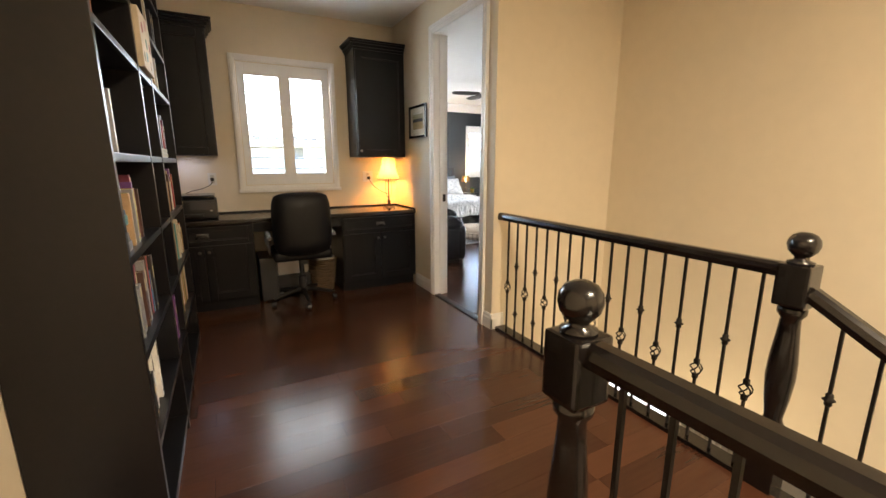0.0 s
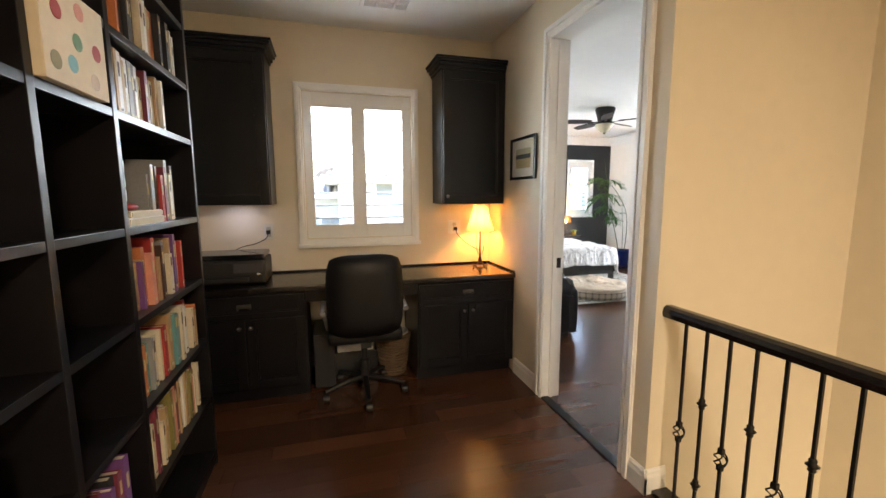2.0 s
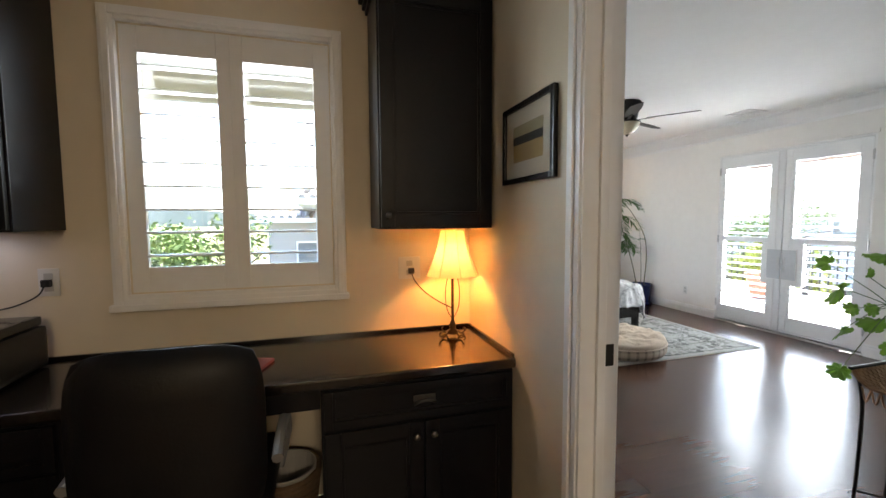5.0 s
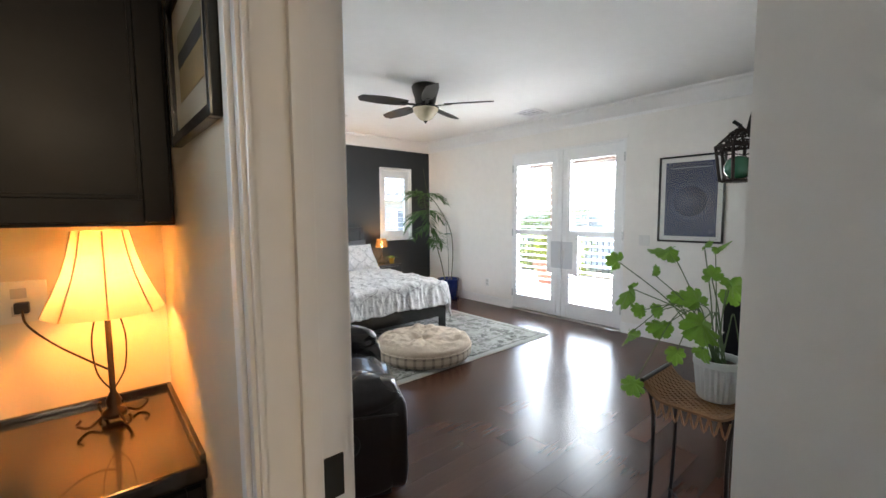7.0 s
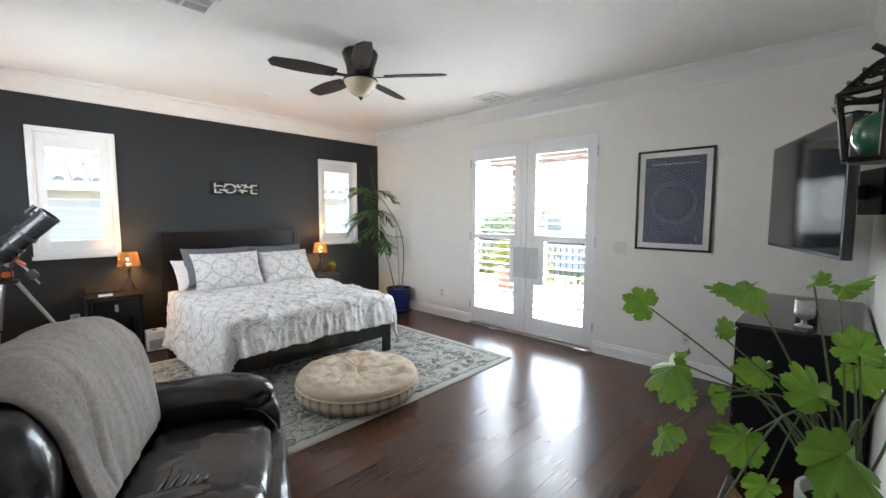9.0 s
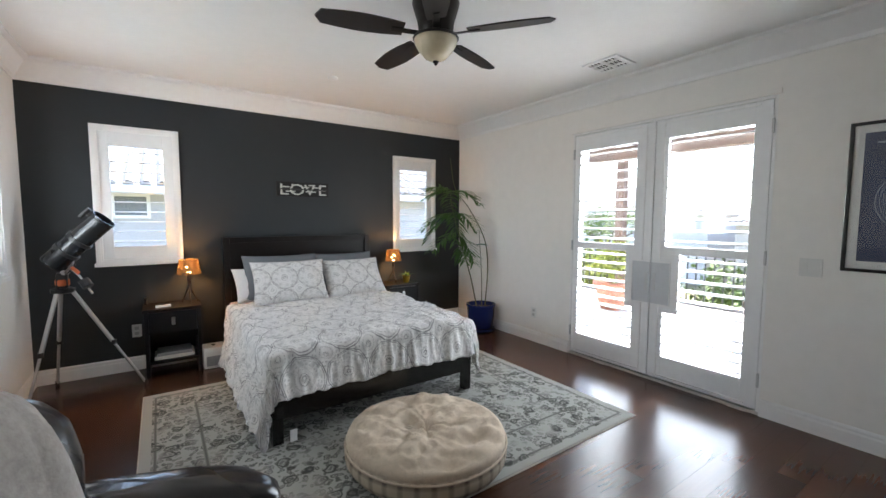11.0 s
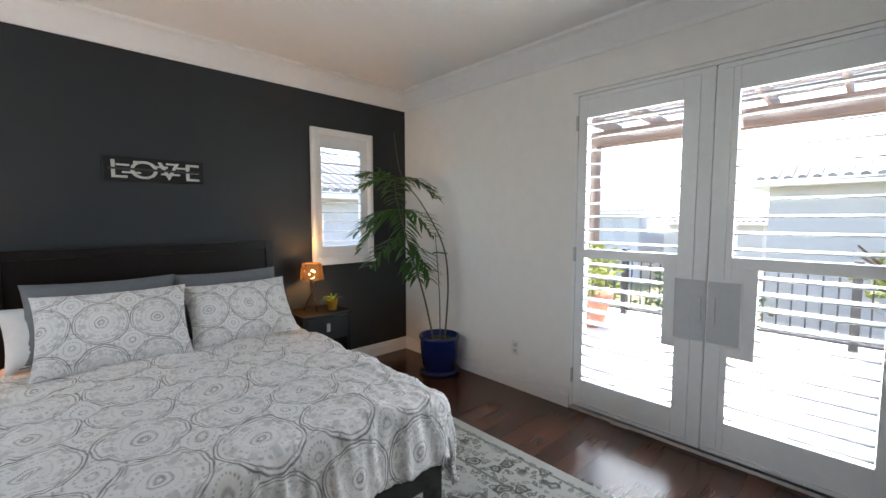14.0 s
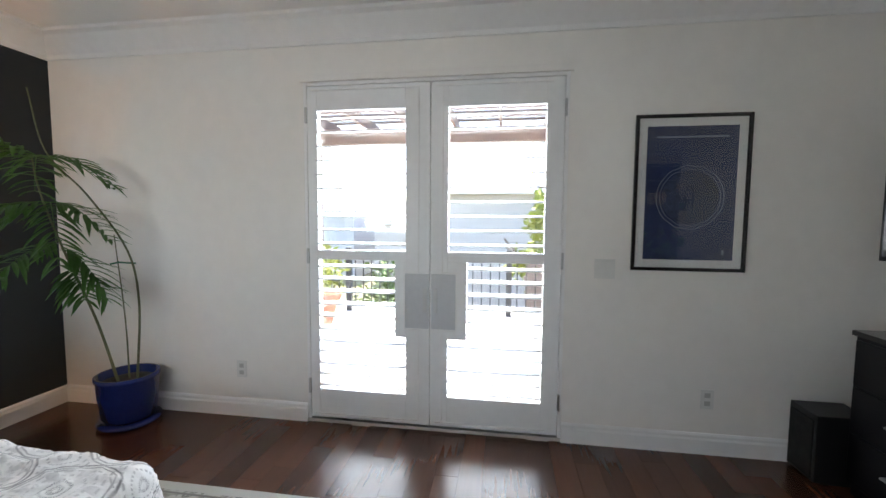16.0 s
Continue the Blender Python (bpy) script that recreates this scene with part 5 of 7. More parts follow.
def rug_mat():
    m = bpy.data.materials.new("faded_floral_rug")
    m.use_nodes = True
    g = Net(m)
    n, l = g.n, g.l
    b = n["Principled BSDF"]
    co = n.new("ShaderNodeTexCoord")
    sep = n.new("ShaderNodeSeparateXYZ")
    l.new(co.outputs["Object"], sep.inputs[0])
    ex = g.do("SUBTRACT", 1.43, g.do("ABSOLUTE", sep.outputs[0]))
    ey = g.do("SUBTRACT", 1.1425, g.do("ABSOLUTE", sep.outputs[1]))
    e = g.do("MINIMUM", ex, ey)
    wob = n.new("ShaderNodeTexNoise")
    wob.inputs["Scale"].default_value, wob.inputs["Detail"].default_value = 14, 3
    l.new(co.outputs["Object"], wob.inputs["Vector"])
    wv = n.new("ShaderNodeVectorMath")
    wv.operation = "MULTIPLY_ADD"
    wv.inputs[1].default_value = (0.09, 0.09, 0.0)
    l.new(wob.outputs["Color"], wv.inputs[0]), l.new(co.outputs["Object"], wv.inputs[2])
    tot = None
    for sc, at, w, s in ((9.5, 0.30, 0.11, 0.9), (9.5, 0.10, 0.09, 0.8), (24, 0.33, 0.13, 0.75), (24, 0.08, 0.12, 0.6)):
        v = n.new("ShaderNodeTexVoronoi")
        v.inputs["Scale"].default_value = sc
        v.inputs["Randomness"].default_value = 0.75
        l.new(wv.outputs[0], v.inputs["Vector"])
        k = g.do("MULTIPLY", g.line(v.outputs["Distance"], at, w), s)
        tot = k if tot is None else g.do("MAXIMUM", tot, k)
    worn = n.new("ShaderNodeTexNoise")
    worn.inputs["Scale"].default_value, worn.inputs["Detail"].default_value = 5, 8
    l.new(co.outputs["Object"], worn.inputs["Vector"])
    wn_ = n.new("ShaderNodeMapRange")
    wn_.inputs["From Min"].default_value, wn_.inputs["From Max"].default_value = 0.30, 0.52
    l.new(worn.outputs["Fac"], wn_.inputs["Value"])
    fac = g.do("MULTIPLY", tot, wn_.outputs[0])
    edge = g.do("MAXIMUM", g.do("MULTIPLY", g.line(e, 0.32, 0.012), 0.7), g.do("MULTIPLY", g.line(e, 0.075, 0.010), 0.7))
    fac = g.do("MAXIMUM", fac, edge)
    inside = g.do("GREATER_THAN", e, 0.055)
    fac = g.do("MULTIPLY", fac, inside)
    tint = n.new("ShaderNodeMix")
    tint.data_type = "RGBA"
    tint.inputs["A"].default_value, tint.inputs["B"].default_value = (0.030, 0.040, 0.046, 1), (0.055, 0.050, 0.034, 1)
    l.new(wob.outputs["Fac"], tint.inputs["Factor"])
    mix = n.new("ShaderNodeMix")
    mix.data_type = "RGBA"
    mix.inputs["A"].default_value = (0.40, 0.40, 0.37, 1)
    l.new(tint.outputs["Result"], mix.inputs["B"]), l.new(fac, mix.inputs["Factor"])
    l.new(mix.outputs["Result"], b.inputs["Base Color"])
    b.inputs["Roughness"].default_value = 0.95
    b.inputs["Specular IOR Level"].default_value = 0.1
    pile, bp = n.new("ShaderNodeTexNoise"), n.new("ShaderNodeBump")
    pile.inputs["Scale"].default_value = 260
    bp.inputs["Strength"].default_value, bp.inputs["Distance"].default_value = 0.5, 0.004
    l.new(co.outputs["Object"], pile.inputs["Vector"]), l.new(pile.outputs["Fac"], bp.inputs["Height"]), l.new(bp.outputs[0], b.inputs["Normal"])
    return m


rug = thing("rug", (4.22, 6.8575, 0.0), "large faded grey and cream floral rug under the bed", "rug")
lpart("woven_field", box((-1.43, -1.1425, 0.0005), (1.43, 1.1425, 0.011), 0.004), rug_mat(), rug)
lpart("binding", box((-1.437, -1.1495, 0.0003), (1.437, 1.1495, 0.006), 0.002), mat("cream_binding", (0.5, 0.47, 0.41), 0.95, var=0.1, scale=60), rug)

# ---- floor cushion ----
pf = thing("floor_cushion", (4.17, 6.13, 0.011), "round cream plush pet bed with a plaid side", "pet bed")


def round_cushion(r, z0, z1, dimple):
    bm = bmesh.new()
    rows, nseg = [], 96
    prof = [(0.045 * k, 1.0) for k in range(15)] + [(0.68, 0.995), (0.72, 0.99), (0.755, 0.98), (0.79, 0.968), (0.83, 0.95), (0.875, 0.91), (0.92, 0.86), (0.975, 0.72), (1.0, 0.55), (0.995, 0.35), (0.97, 0.15), (0.93, 0.0)]
    for q, (f, zf) in enumerate(prof):
        row = []
        for k in range(nseg):
            a = 2 * math.pi * k / nseg
            crease = 0.010 * noise.noise(Vector((math.cos(a) * 2.2, math.sin(a) * 2.2, f * 2))) + 0.024 * noise.noise(Vector((math.cos(a) * f * 4, math.sin(a) * f * 4, 3.0))) + 0.008 * noise.noise(Vector((math.cos(a + f) * f * 12, math.sin(a + f) * f * 12, 5.0)))
            dz = -dimple * math.exp(-((f * math.cos(a) + 0.15) ** 2 + (f * math.sin(a) - 0.1) ** 2) * 7)
            cx_, cy_ = f * math.cos(a), f * math.sin(a)
            for ang, sc_, amp, sd_ in ((0.5, 1.0, 0.022, 1.0), (-0.7, 1.3, 0.014, 4.0), (1.5, 1.7, 0.010, 8.0)):
                s_, t_ = cx_ * math.cos(ang) + cy_ * math.sin(ang), -cx_ * math.sin(ang) + cy_ * math.cos(ang)
                v_ = noise.noise(Vector((s_ * 1.1 * sc_, t_ * 3.6 * sc_, sd_)))
                crease -= amp * max(0.0, 1 - abs(v_) * 7)
            row.append(bm.verts.new((r * f * math.cos(a), r * f * math.sin(a), z0 + (z1 - z0) * zf + (crease + dz if zf > 0.8 else 0))))
        rows.append(row)
    for a, b in zip(rows, rows[1:]):
        for k in range(nseg):
            bm.faces.new((a[k], b[k], b[(k + 1) % nseg], a[(k + 1) % nseg])).smooth = True
    bmesh.ops.remove_doubles(bm, verts=bm.verts, dist=1e-5)
    bm.faces.new([v for v in rows[-1]])
    bmesh.ops.recalc_face_normals(bm, faces=bm.faces)
    return bm


PLUSH = mat("cream_plush", (0.60, 0.50, 0.39), 0.95, var=0.12, scale=12, bump=0.6, bump_scale=160, spec=0.1)


def plaid_mat():
    m = bpy.data.materials.new("cream_plaid_flannel")
    m.use_nodes = True
    g = Net(m)
    n, l = g.n, g.l
    co, sep = n.new("ShaderNodeTexCoord"), n.new("ShaderNodeSeparateXYZ")
    l.new(co.outputs["Object"], sep.inputs[0])
    a = g.do("MULTIPLY", g.do("ARCTAN2", sep.outputs[1], sep.outputs[0]), 5.6)
    f = g.do("ADD", g.do("MULTIPLY", g.line(g.do("FRACT", a), 0.5, 0.22), 0.5), g.do("MULTIPLY", g.line(g.do("FRACT", g.do("MULTIPLY", sep.outputs[2], 14)), 0.5, 0.25), 0.5))
    mix = n.new("ShaderNodeMix")
    mix.data_type = "RGBA"
    mix.inputs["A"].default_value, mix.inputs["B"].default_value = (0.52, 0.44, 0.34, 1), (0.15, 0.12, 0.10, 1)
    l.new(f, mix.inputs["Factor"]), l.new(mix.outputs["Result"], n["Principled BSDF"].inputs["Base Color"])
    n["Principled BSDF"].inputs["Roughness"].default_value = 0.95
    return m


lpart("plush_top", round_cushion(0.455, 0.075, 0.205, 0.03), PLUSH, pf)
lpart("plaid_side", lathe([(0.40, 0.0), (0.44, 0.012), (0.462, 0.045), (0.466, 0.085), (0.456, 0.125), (0.43, 0.14)], (0, 0, 0), 56), plaid_mat(), pf, "plaid flannel side")
lpart("piping", tube([(0.462 * math.cos(2 * math.pi * k / 56), 0.462 * math.sin(2 * math.pi * k / 56), 0.118) for k in range(57)], 0.006, 6), PLUSH, pf)

# ---- nightstands and what stands on them ----


def nightstand(x0, x1, label):
    s = thing("nightstand", ((x0 + x1) / 2, 8.6, 0), label, "nightstand", "nightstands")
    y0, y1 = 8.42, 8.755
    part("top", box((x0 - 0.01, y0 - 0.012, 0.575), (x1 + 0.01, y1, 0.602), 0.005), BEDWOOD, s)
    part("side_panel", box((x0, y0, 0), (x0 + 0.03, y1, 0.575), 0.003), ESPRESSO, s)
    part("side_panel", box((x1 - 0.03, y0, 0), (x1, y1, 0.575), 0.003), ESPRESSO, s)
    part("back_panel", box((x0 + 0.03, y1 - 0.012, 0.05), (x1 - 0.03, y1, 0.575)), ESPRESSO, s)
    d = part("drawer", box((x0 + 0.032, y0 - 0.004, 0.385), (x1 - 0.032, y1 - 0.02, 0.57), 0.004), ESPRESSO, s)
    cx = (x0 + x1) / 2
    part("handle", box((cx - 0.014, y0 - 0.020, 0.455), (cx + 0.014, y0 - 0.005, 0.52), 0.003), STEEL, d, "satin steel pull")
    part("shelf", box((x0 + 0.03, y0 + 0.005, 0.12), (x1 - 0.03, y1 - 0.012, 0.145), 0.003), ESPRESSO, s)
    part("curved_back", box((x0, y0 + 0.25, 0.602), (x0 + 0.02, y1, 0.66), 0.004), ESPRESSO, s)
    return s


nightstand(2.80, 3.216, "black wooden nightstand with a drawer and open shelf")
nightstand(5.09, 5.505, "black wooden nightstand with a drawer holding a small potted plant")
SHADE2 = shade_mat("woven_rattan_shade", (0.16, 0.09, 0.04), 0, 0.08)
TWIG = mat("brown_wire", (0.07, 0.045, 0.03), 0.5, metal=0.3, var=0.2)


def bedside_lamp(x, y, label):
    t = thing("bedside_lamp", (x, y, 0.602), label, "lamp", "bedside lamps")
    bm = bmesh.new()
    n, rows = 40, 14
    grid = []
    for j in range(rows + 1):
        f = j / rows
        r = 0.098 - 0.022 * f
        grid.append([bm.verts.new((r * math.cos(2 * math.pi * k / n) * (1 + 0.012 * ((k + j) % 2)), r * math.sin(2 * math.pi * k / n) * (1 + 0.012 * ((k + j) % 2)), 0.265 + 0.135 * f)) for k in range(n)])
    rg = random.Random(5)
    for j in range(rows):
        for k in range(n):
            if rg.random() > 0.06:
                bm.faces.new((grid[j][k], grid[j][(k + 1) % n], grid[j + 1][(k + 1) % n], grid[j + 1][k])).smooth = True
    lpart("shade", bm, SHADE2, t, "woven natural fibre shade")
    for k in range(3):
        a = 2 * math.pi * k / 3 + 0.5
        lpart("leg", tube(curve_pts([(0.072 * math.cos(a), 0.072 * math.sin(a), 0.003), (0.03 * math.cos(a), 0.03 * math.sin(a), 0.09), (-0.012 * math.cos(a), -0.012 * math.sin(a), 0.19), (0.02 * math.cos(a), 0.02 * math.sin(a), 0.27)], 5), 0.006, 7), TWIG, t)
    lpart("socket", lathe([(0.016, 0.20), (0.018, 0.25), (0.012, 0.27)], (0, 0, 0), 12), TWIG, t)
    lpart("bulb", lathe([(0.012, 0.27), (0.024, 0.30), (0.026, 0.325), (0.014, 0.35), (0.0001, 0.355)], (0, 0, 0), 12), BULB, t, smooth=True).visible_shadow = False
    return t


bedside_lamp(3.148, 8.60, "lit bedside lamp with a woven rattan shade")
bedside_lamp(5.259, 8.60, "lit bedside lamp with a woven rattan shade beside the palm")
rc = thing("remote_control", (2.95, 8.50, 0.602), "white remote control lying on the nightstand", "remote")
part("case", box((-0.055, -0.018, 0.0), (0.055, 0.018, 0.022), 0.006, Matrix.Translation((2.94, 8.49, 0.602)) @ Matrix.Rotation(radians(8), 4, "Z")), WHITE_PLASTIC, rc)
part("button", box((-0.01, -0.006, 0.022), (0.01, 0.006, 0.024), 0.0, Matrix.Translation((2.94, 8.49, 0.602)) @ Matrix.Rotation(radians(8), 4, "Z")), BLACK_PLASTIC, rc)
bx = thing("air_purifier", (3.31, 8.45, 0), "small white box-shaped air cleaner on the floor", "appliance")
part("housing", box((3.222, 8.40, 0.004), (3.40, 8.58, 0.20), 0.018), WHITE_PLASTIC, bx)
part("grille", box((3.245, 8.397, 0.03), (3.375, 8.401, 0.12), 0.002), mat("grey_grille", (0.35, 0.35, 0.35), 0.6, var=0.1), bx)
part("dial", lathe([(0.018, 0), (0.018, 0.006), (0.0001, 0.007)], (3.31, 8.49, 0.20), 14), BLACK_PLASTIC, bx)
for k, (z, h) in enumerate(((0.145, 0.03), (0.175, 0.025))):
    mg = thing("magazine", (3.0, 8.55, z), "pale magazine lying on the nightstand shelf", "magazine", "magazines")
    part("paper", box((2.86 + 0.02 * k, 8.46, z), (3.16 - 0.02 * k, 8.68, z + h), 0.003), COVER["grey" if k else "white"], mg)

LEAF = mat("leaf_green", (0.045, 0.12, 0.025), 0.45, var=0.3, scale=12)
LEAF2 = mat("bright_leaf_green", (0.11, 0.25, 0.03), 0.45, var=0.3, scale=10)


def leaf_light(m, tint, share):
    """Lets light through a leaf: a translucent share beside the leaf's own surface."""
    n, l = m.node_tree.nodes, m.node_tree.links
    tr, mx = n.new("ShaderNodeBsdfTranslucent"), n.new("ShaderNodeMixShader")
    tr.inputs[0].default_value, mx.inputs[0].default_value = (*tint, 1), share
    l.new(n["Principled BSDF"].outputs[0], mx.inputs[1]), l.new(tr.outputs[0], mx.inputs[2])
    l.new(mx.outputs[0], n["Material Output"].inputs[0])


leaf_light(LEAF, (0.10, 0.22, 0.03), 0.3)
leaf_light(LEAF2, (0.26, 0.46, 0.05), 0.35)
STEM = mat("plant_stem", (0.10, 0.11, 0.05), 0.6, var=0.3, scale=20)
SOIL = mat("potting_soil", (0.035, 0.025, 0.018), 0.95, var=0.4, scale=60, bump=0.8, bump_scale=80)


def add_blade(bm, a, b, w, sag=0.0, seg=5, up=None):
    """A lance-shaped leaf from a to b, folded a little along its middle."""
    a, b = Vector(a), Vector(b)
    d = b - a
    side = d.cross(up or Vector((0, 0, 1)))
    side = side.normalized() if side.length > 1e-5 else Vector((1, 0, 0))
    rows = []
    for k in range(seg + 1):
        f = k / seg
        c = a + d * f - Vector((0, 0, sag * f * f))
        ww = w * (math.sin(math.pi * min(f * 0.85 + 0.12, 1.0)) ** 0.8) if k < seg else 0.0005
        rows.append([bm.verts.new(c - side * ww + Vector((0, 0, ww * 0.35))), bm.verts.new(c), bm.verts.new(c + side * ww + Vector((0, 0, ww * 0.35)))])
    for p, q in zip(rows, rows[1:]):
        for k in range(2):
            bm.faces.new((p[k], p[k + 1], q[k + 1], q[k])).smooth = True


pp = thing("potted_plant", (5.36, 8.56, 0.602), "small spiky plant in a yellow pot on the nightstand", "plant")
part("pot", lathe([(0.034, 0.602), (0.044, 0.68), (0.048, 0.682), (0.048, 0.69), (0.040, 0.69), (0.038, 0.675), (0.0001, 0.675)], (5.40, 8.53, 0), 20), mat("yellow_ceramic", (0.52, 0.33, 0.05), 0.4, var=0.08), pp, "yellow ceramic pot", smooth=True)
bm = bmesh.new()
for k in range(11):
    a = 2 * math.pi * k / 11
    L = rng.uniform(0.07, 0.15)
    add_blade(bm, (5.40, 8.53, 0.68), (5.40 + L * math.cos(a), 8.53 + L * math.sin(a), 0.68 + rng.uniform(0.05, 0.10)), 0.009, 0.05)
part("leaves", bm, LEAF, pp)

# ---- palm in a blue pot ----
pl = thing("palm", (6.19, 8.03, 0), "tall bamboo palm with drooping fronds in a blue glazed pot", "plant")
BLUE = mat("blue_glaze", (0.007, 0.018, 0.11), 0.22, var=0.15, scale=10)
PX, PY = 6.18, 8.04
part("pot", lathe([(0.125, 0.03), (0.150, 0.06), (0.166, 0.20), (0.172, 0.30), (0.180, 0.31), (0.180, 0.335), (0.165, 0.335), (0.155, 0.28), (0.0001, 0.28)], (PX, PY, 0), 36), BLUE, pl, "blue glazed pot", smooth=True)
part("saucer", lathe([(0.13, 0.0), (0.175, 0.012), (0.18, 0.03), (0.12, 0.03), (0.0001, 0.028)], (PX, PY, 0), 36), BLUE, pl, smooth=True)
part("soil", lathe([(0.0001, 0.292), (0.10, 0.290), (0.156, 0.283)], (PX, PY, 0), 24), SOIL, pl)
stems = [curve_pts([(PX + 0.03, PY - 0.04, 0.28), (PX + 0.05, PY - 0.06, 0.8), (PX + 0.02, PY - 0.02, 1.15), (PX - 0.10, PY + 0.12, 1.5), (PX - 0.22, PY + 0.25, 1.75), (PX - 0.24, PY + 0.33, 2.12)], 6),
         curve_pts([(PX - 0.04, PY + 0.03, 0.28), (PX - 0.10, PY + 0.10, 0.7), (PX - 0.19, PY + 0.2, 1.15), (PX - 0.24, PY + 0.28, 1.5), (PX - 0.26, PY + 0.3, 1.72)], 6),
         curve_pts([(PX + 0.02, PY + 0.01, 0.28), (PX + 0.02, PY + 0.02, 0.7), (PX - 0.01, PY + 0.04, 1.25)], 6)]
for s, r in zip(stems, (0.008, 0.009, 0.006)):
    part("stem", tube(s, r, 7, 0.45), STEM, pl)
part("tie", tube([(PX + 0.05, PY - 0.05, 1.06), (PX + 0.0, PY + 0.03, 1.07), (PX - 0.03, PY + 0.06, 1.06)], 0.006, 6), mat("green_tie", (0.02, 0.14, 0.08), 0.5, var=0), pl)


def frond(parent, base, direction, length, droop, n, leaf, w, seed):
    rg = random.Random(seed)
    d = Vector(direction).normalized()
    pts = [Vector(base) + d * length * f - Vector((0, 0, droop * f * f)) for f in [k / 8 for k in range(9)]]
    bm = tube(pts, 0.0035, 5, 0.4)
    side = d.cross(Vector((0, 0, 1))).normalized()
    for k in range(n):
        f = 0.15 + 0.85 * k / (n - 1)
        i = min(int(f * 8), 7)
        p = pts[i].lerp(pts[i + 1], f * 8 - i)
        for s in (-1, 1):
            L = leaf * (0.65 + 0.5 * math.sin(math.pi * f)) * rg.uniform(0.8, 1.15)
            way = (d * rg.uniform(0.5, 0.9) + side * s * rg.uniform(0.5, 0.9) + Vector((0, 0, rg.uniform(-0.35, 0.1)))).normalized()
            q = p + way * L
            q.x, q.y = min(q.x, BX1 - 0.03), min(q.y, BY1 - 0.05)
            add_blade(bm, p, q, w, L * rg.uniform(0.2, 0.5), 4)
    part("frond", bm, LEAF, parent)


top1, top2 = (PX - 0.24, PY + 0.28, 1.72), (PX - 0.22, PY + 0.24, 1.45)
for k, (b_, dr_, L, dp) in enumerate(((top1, (-0.9, -0.1, 0.35), 0.42, 0.16), (top1, (-0.6, 0.5, 0.25), 0.34, 0.22), (top1, (0.4, -0.7, 0.15), 0.34, 0.24), (top1, (-0.6, -0.7, 0.1), 0.36, 0.26),
                                     (top2, (-0.9, 0.1, 0.1), 0.44, 0.26), (top2, (0.1, -0.9, 0.1), 0.34, 0.26), (top2, (-0.5, -0.7, -0.1), 0.40, 0.30), ((PX - 0.2, PY + 0.2, 1.22), (-0.9, -0.2, 0.0), 0.46, 0.22),
                                     ((PX - 0.2, PY + 0.2, 1.18), (0.0, -0.9, -0.2), 0.30, 0.24), (top2, (-0.8, 0.5, -0.2), 0.36, 0.26), ((PX - 0.17, PY + 0.18, 1.05), (-0.3, -0.6, -0.1), 0.22, 0.14))):
    frond(pl, b_, dr_, L, dp, 14, 0.17, 0.013, 40 + k)

# ---- telescope ----
BLK_TUBE = mat("black_enamel", (0.015, 0.016, 0.018), 0.25, var=0.15, scale=20)
ORANGE = mat("orange_plastic", (0.55, 0.12, 0.03), 0.4, var=0.05)
te = thing("telescope", (2.32, 8.40, 0), "black reflecting telescope on a silver tripod with orange fittings", "telescope")
ta, tb2 = Vector((2.265, 8.36, 1.035)), Vector((2.595, 8.27, 1.375))
rot = (tb2 - ta).to_track_quat("Z", "Y").to_matrix().to_4x4()
Lt = (tb2 - ta).length
mt_ = Matrix.Translation(ta) @ rot
part("optical_tube", lathe([(0.078, 0), (0.082, 0.01), (0.080, 0.02), (0.080, Lt - 0.02), (0.084, Lt - 0.015), (0.084, Lt), (0.076, Lt), (0.074, Lt - 0.18), (0.0001, Lt - 0.18)], (0, 0, 0), 32, mt_), BLK_TUBE, te, smooth=False)
for f in (0.28, 0.52):
    part("tube_ring", lathe([(0.080, f * Lt - 0.014), (0.090, f * Lt - 0.014), (0.090, f * Lt + 0.014), (0.080, f * Lt + 0.014)], (0, 0, 0), 32, mt_), BLACK_PLASTIC, te)
part("finder_scope", tube([mt_ @ Vector((0.0, 0.115, Lt - 0.10)), mt_ @ Vector((0.0, 0.115, Lt - 0.01))], 0.018, 12), BLACK_PLASTIC, te)
part("finder_bracket", tube([mt_ @ Vector((0, 0.07, Lt - 0.06)), mt_ @ Vector((0, 0.115, Lt - 0.055))], 0.012, 8), BLACK_PLASTIC, te)
fo = part("focuser", tube([mt_ @ Vector((0.07, 0.0, Lt - 0.08)), mt_ @ Vector((0.13, 0.0, Lt - 0.08))], 0.022, 12), BLACK_PLASTIC, te)
part("eyepiece", tube([mt_ @ Vector((0.13, 0.0, Lt - 0.08)), mt_ @ Vector((0.165, 0.0, Lt - 0.08))], 0.018, 12), mat("purple_cap", (0.16, 0.04, 0.22), 0.3, var=0), fo, "purple tinted eyepiece")
hub = Vector((2.31, 8.42, 0.83))
part("mount_head", box((2.275, 8.385, 0.84), (2.345, 8.455, 0.96), 0.012), BLACK_PLASTIC, te)
part("mount_collar", lathe([(0.04, 0.86), (0.044, 0.87), (0.044, 0.90), (0.04, 0.91)], (2.31, 8.42, 0), 16), ORANGE, te, "orange collar")
part("dovetail", tube([(2.32, 8.41, 0.95), (2.38, 8.36, 1.03), (2.40, 8.34, 1.08)], 0.026, 8), STEEL, te)
part("counterweight_bar", tube([(2.34, 8.40, 1.02), (2.42, 8.33, 0.94), (2.50, 8.27, 0.80)], 0.008, 8), STEEL, te)
part("counterweight", tube([(2.445, 8.31, 0.905), (2.475, 8.285, 0.855)], 0.036, 14), BLACK_PLASTIC, te)
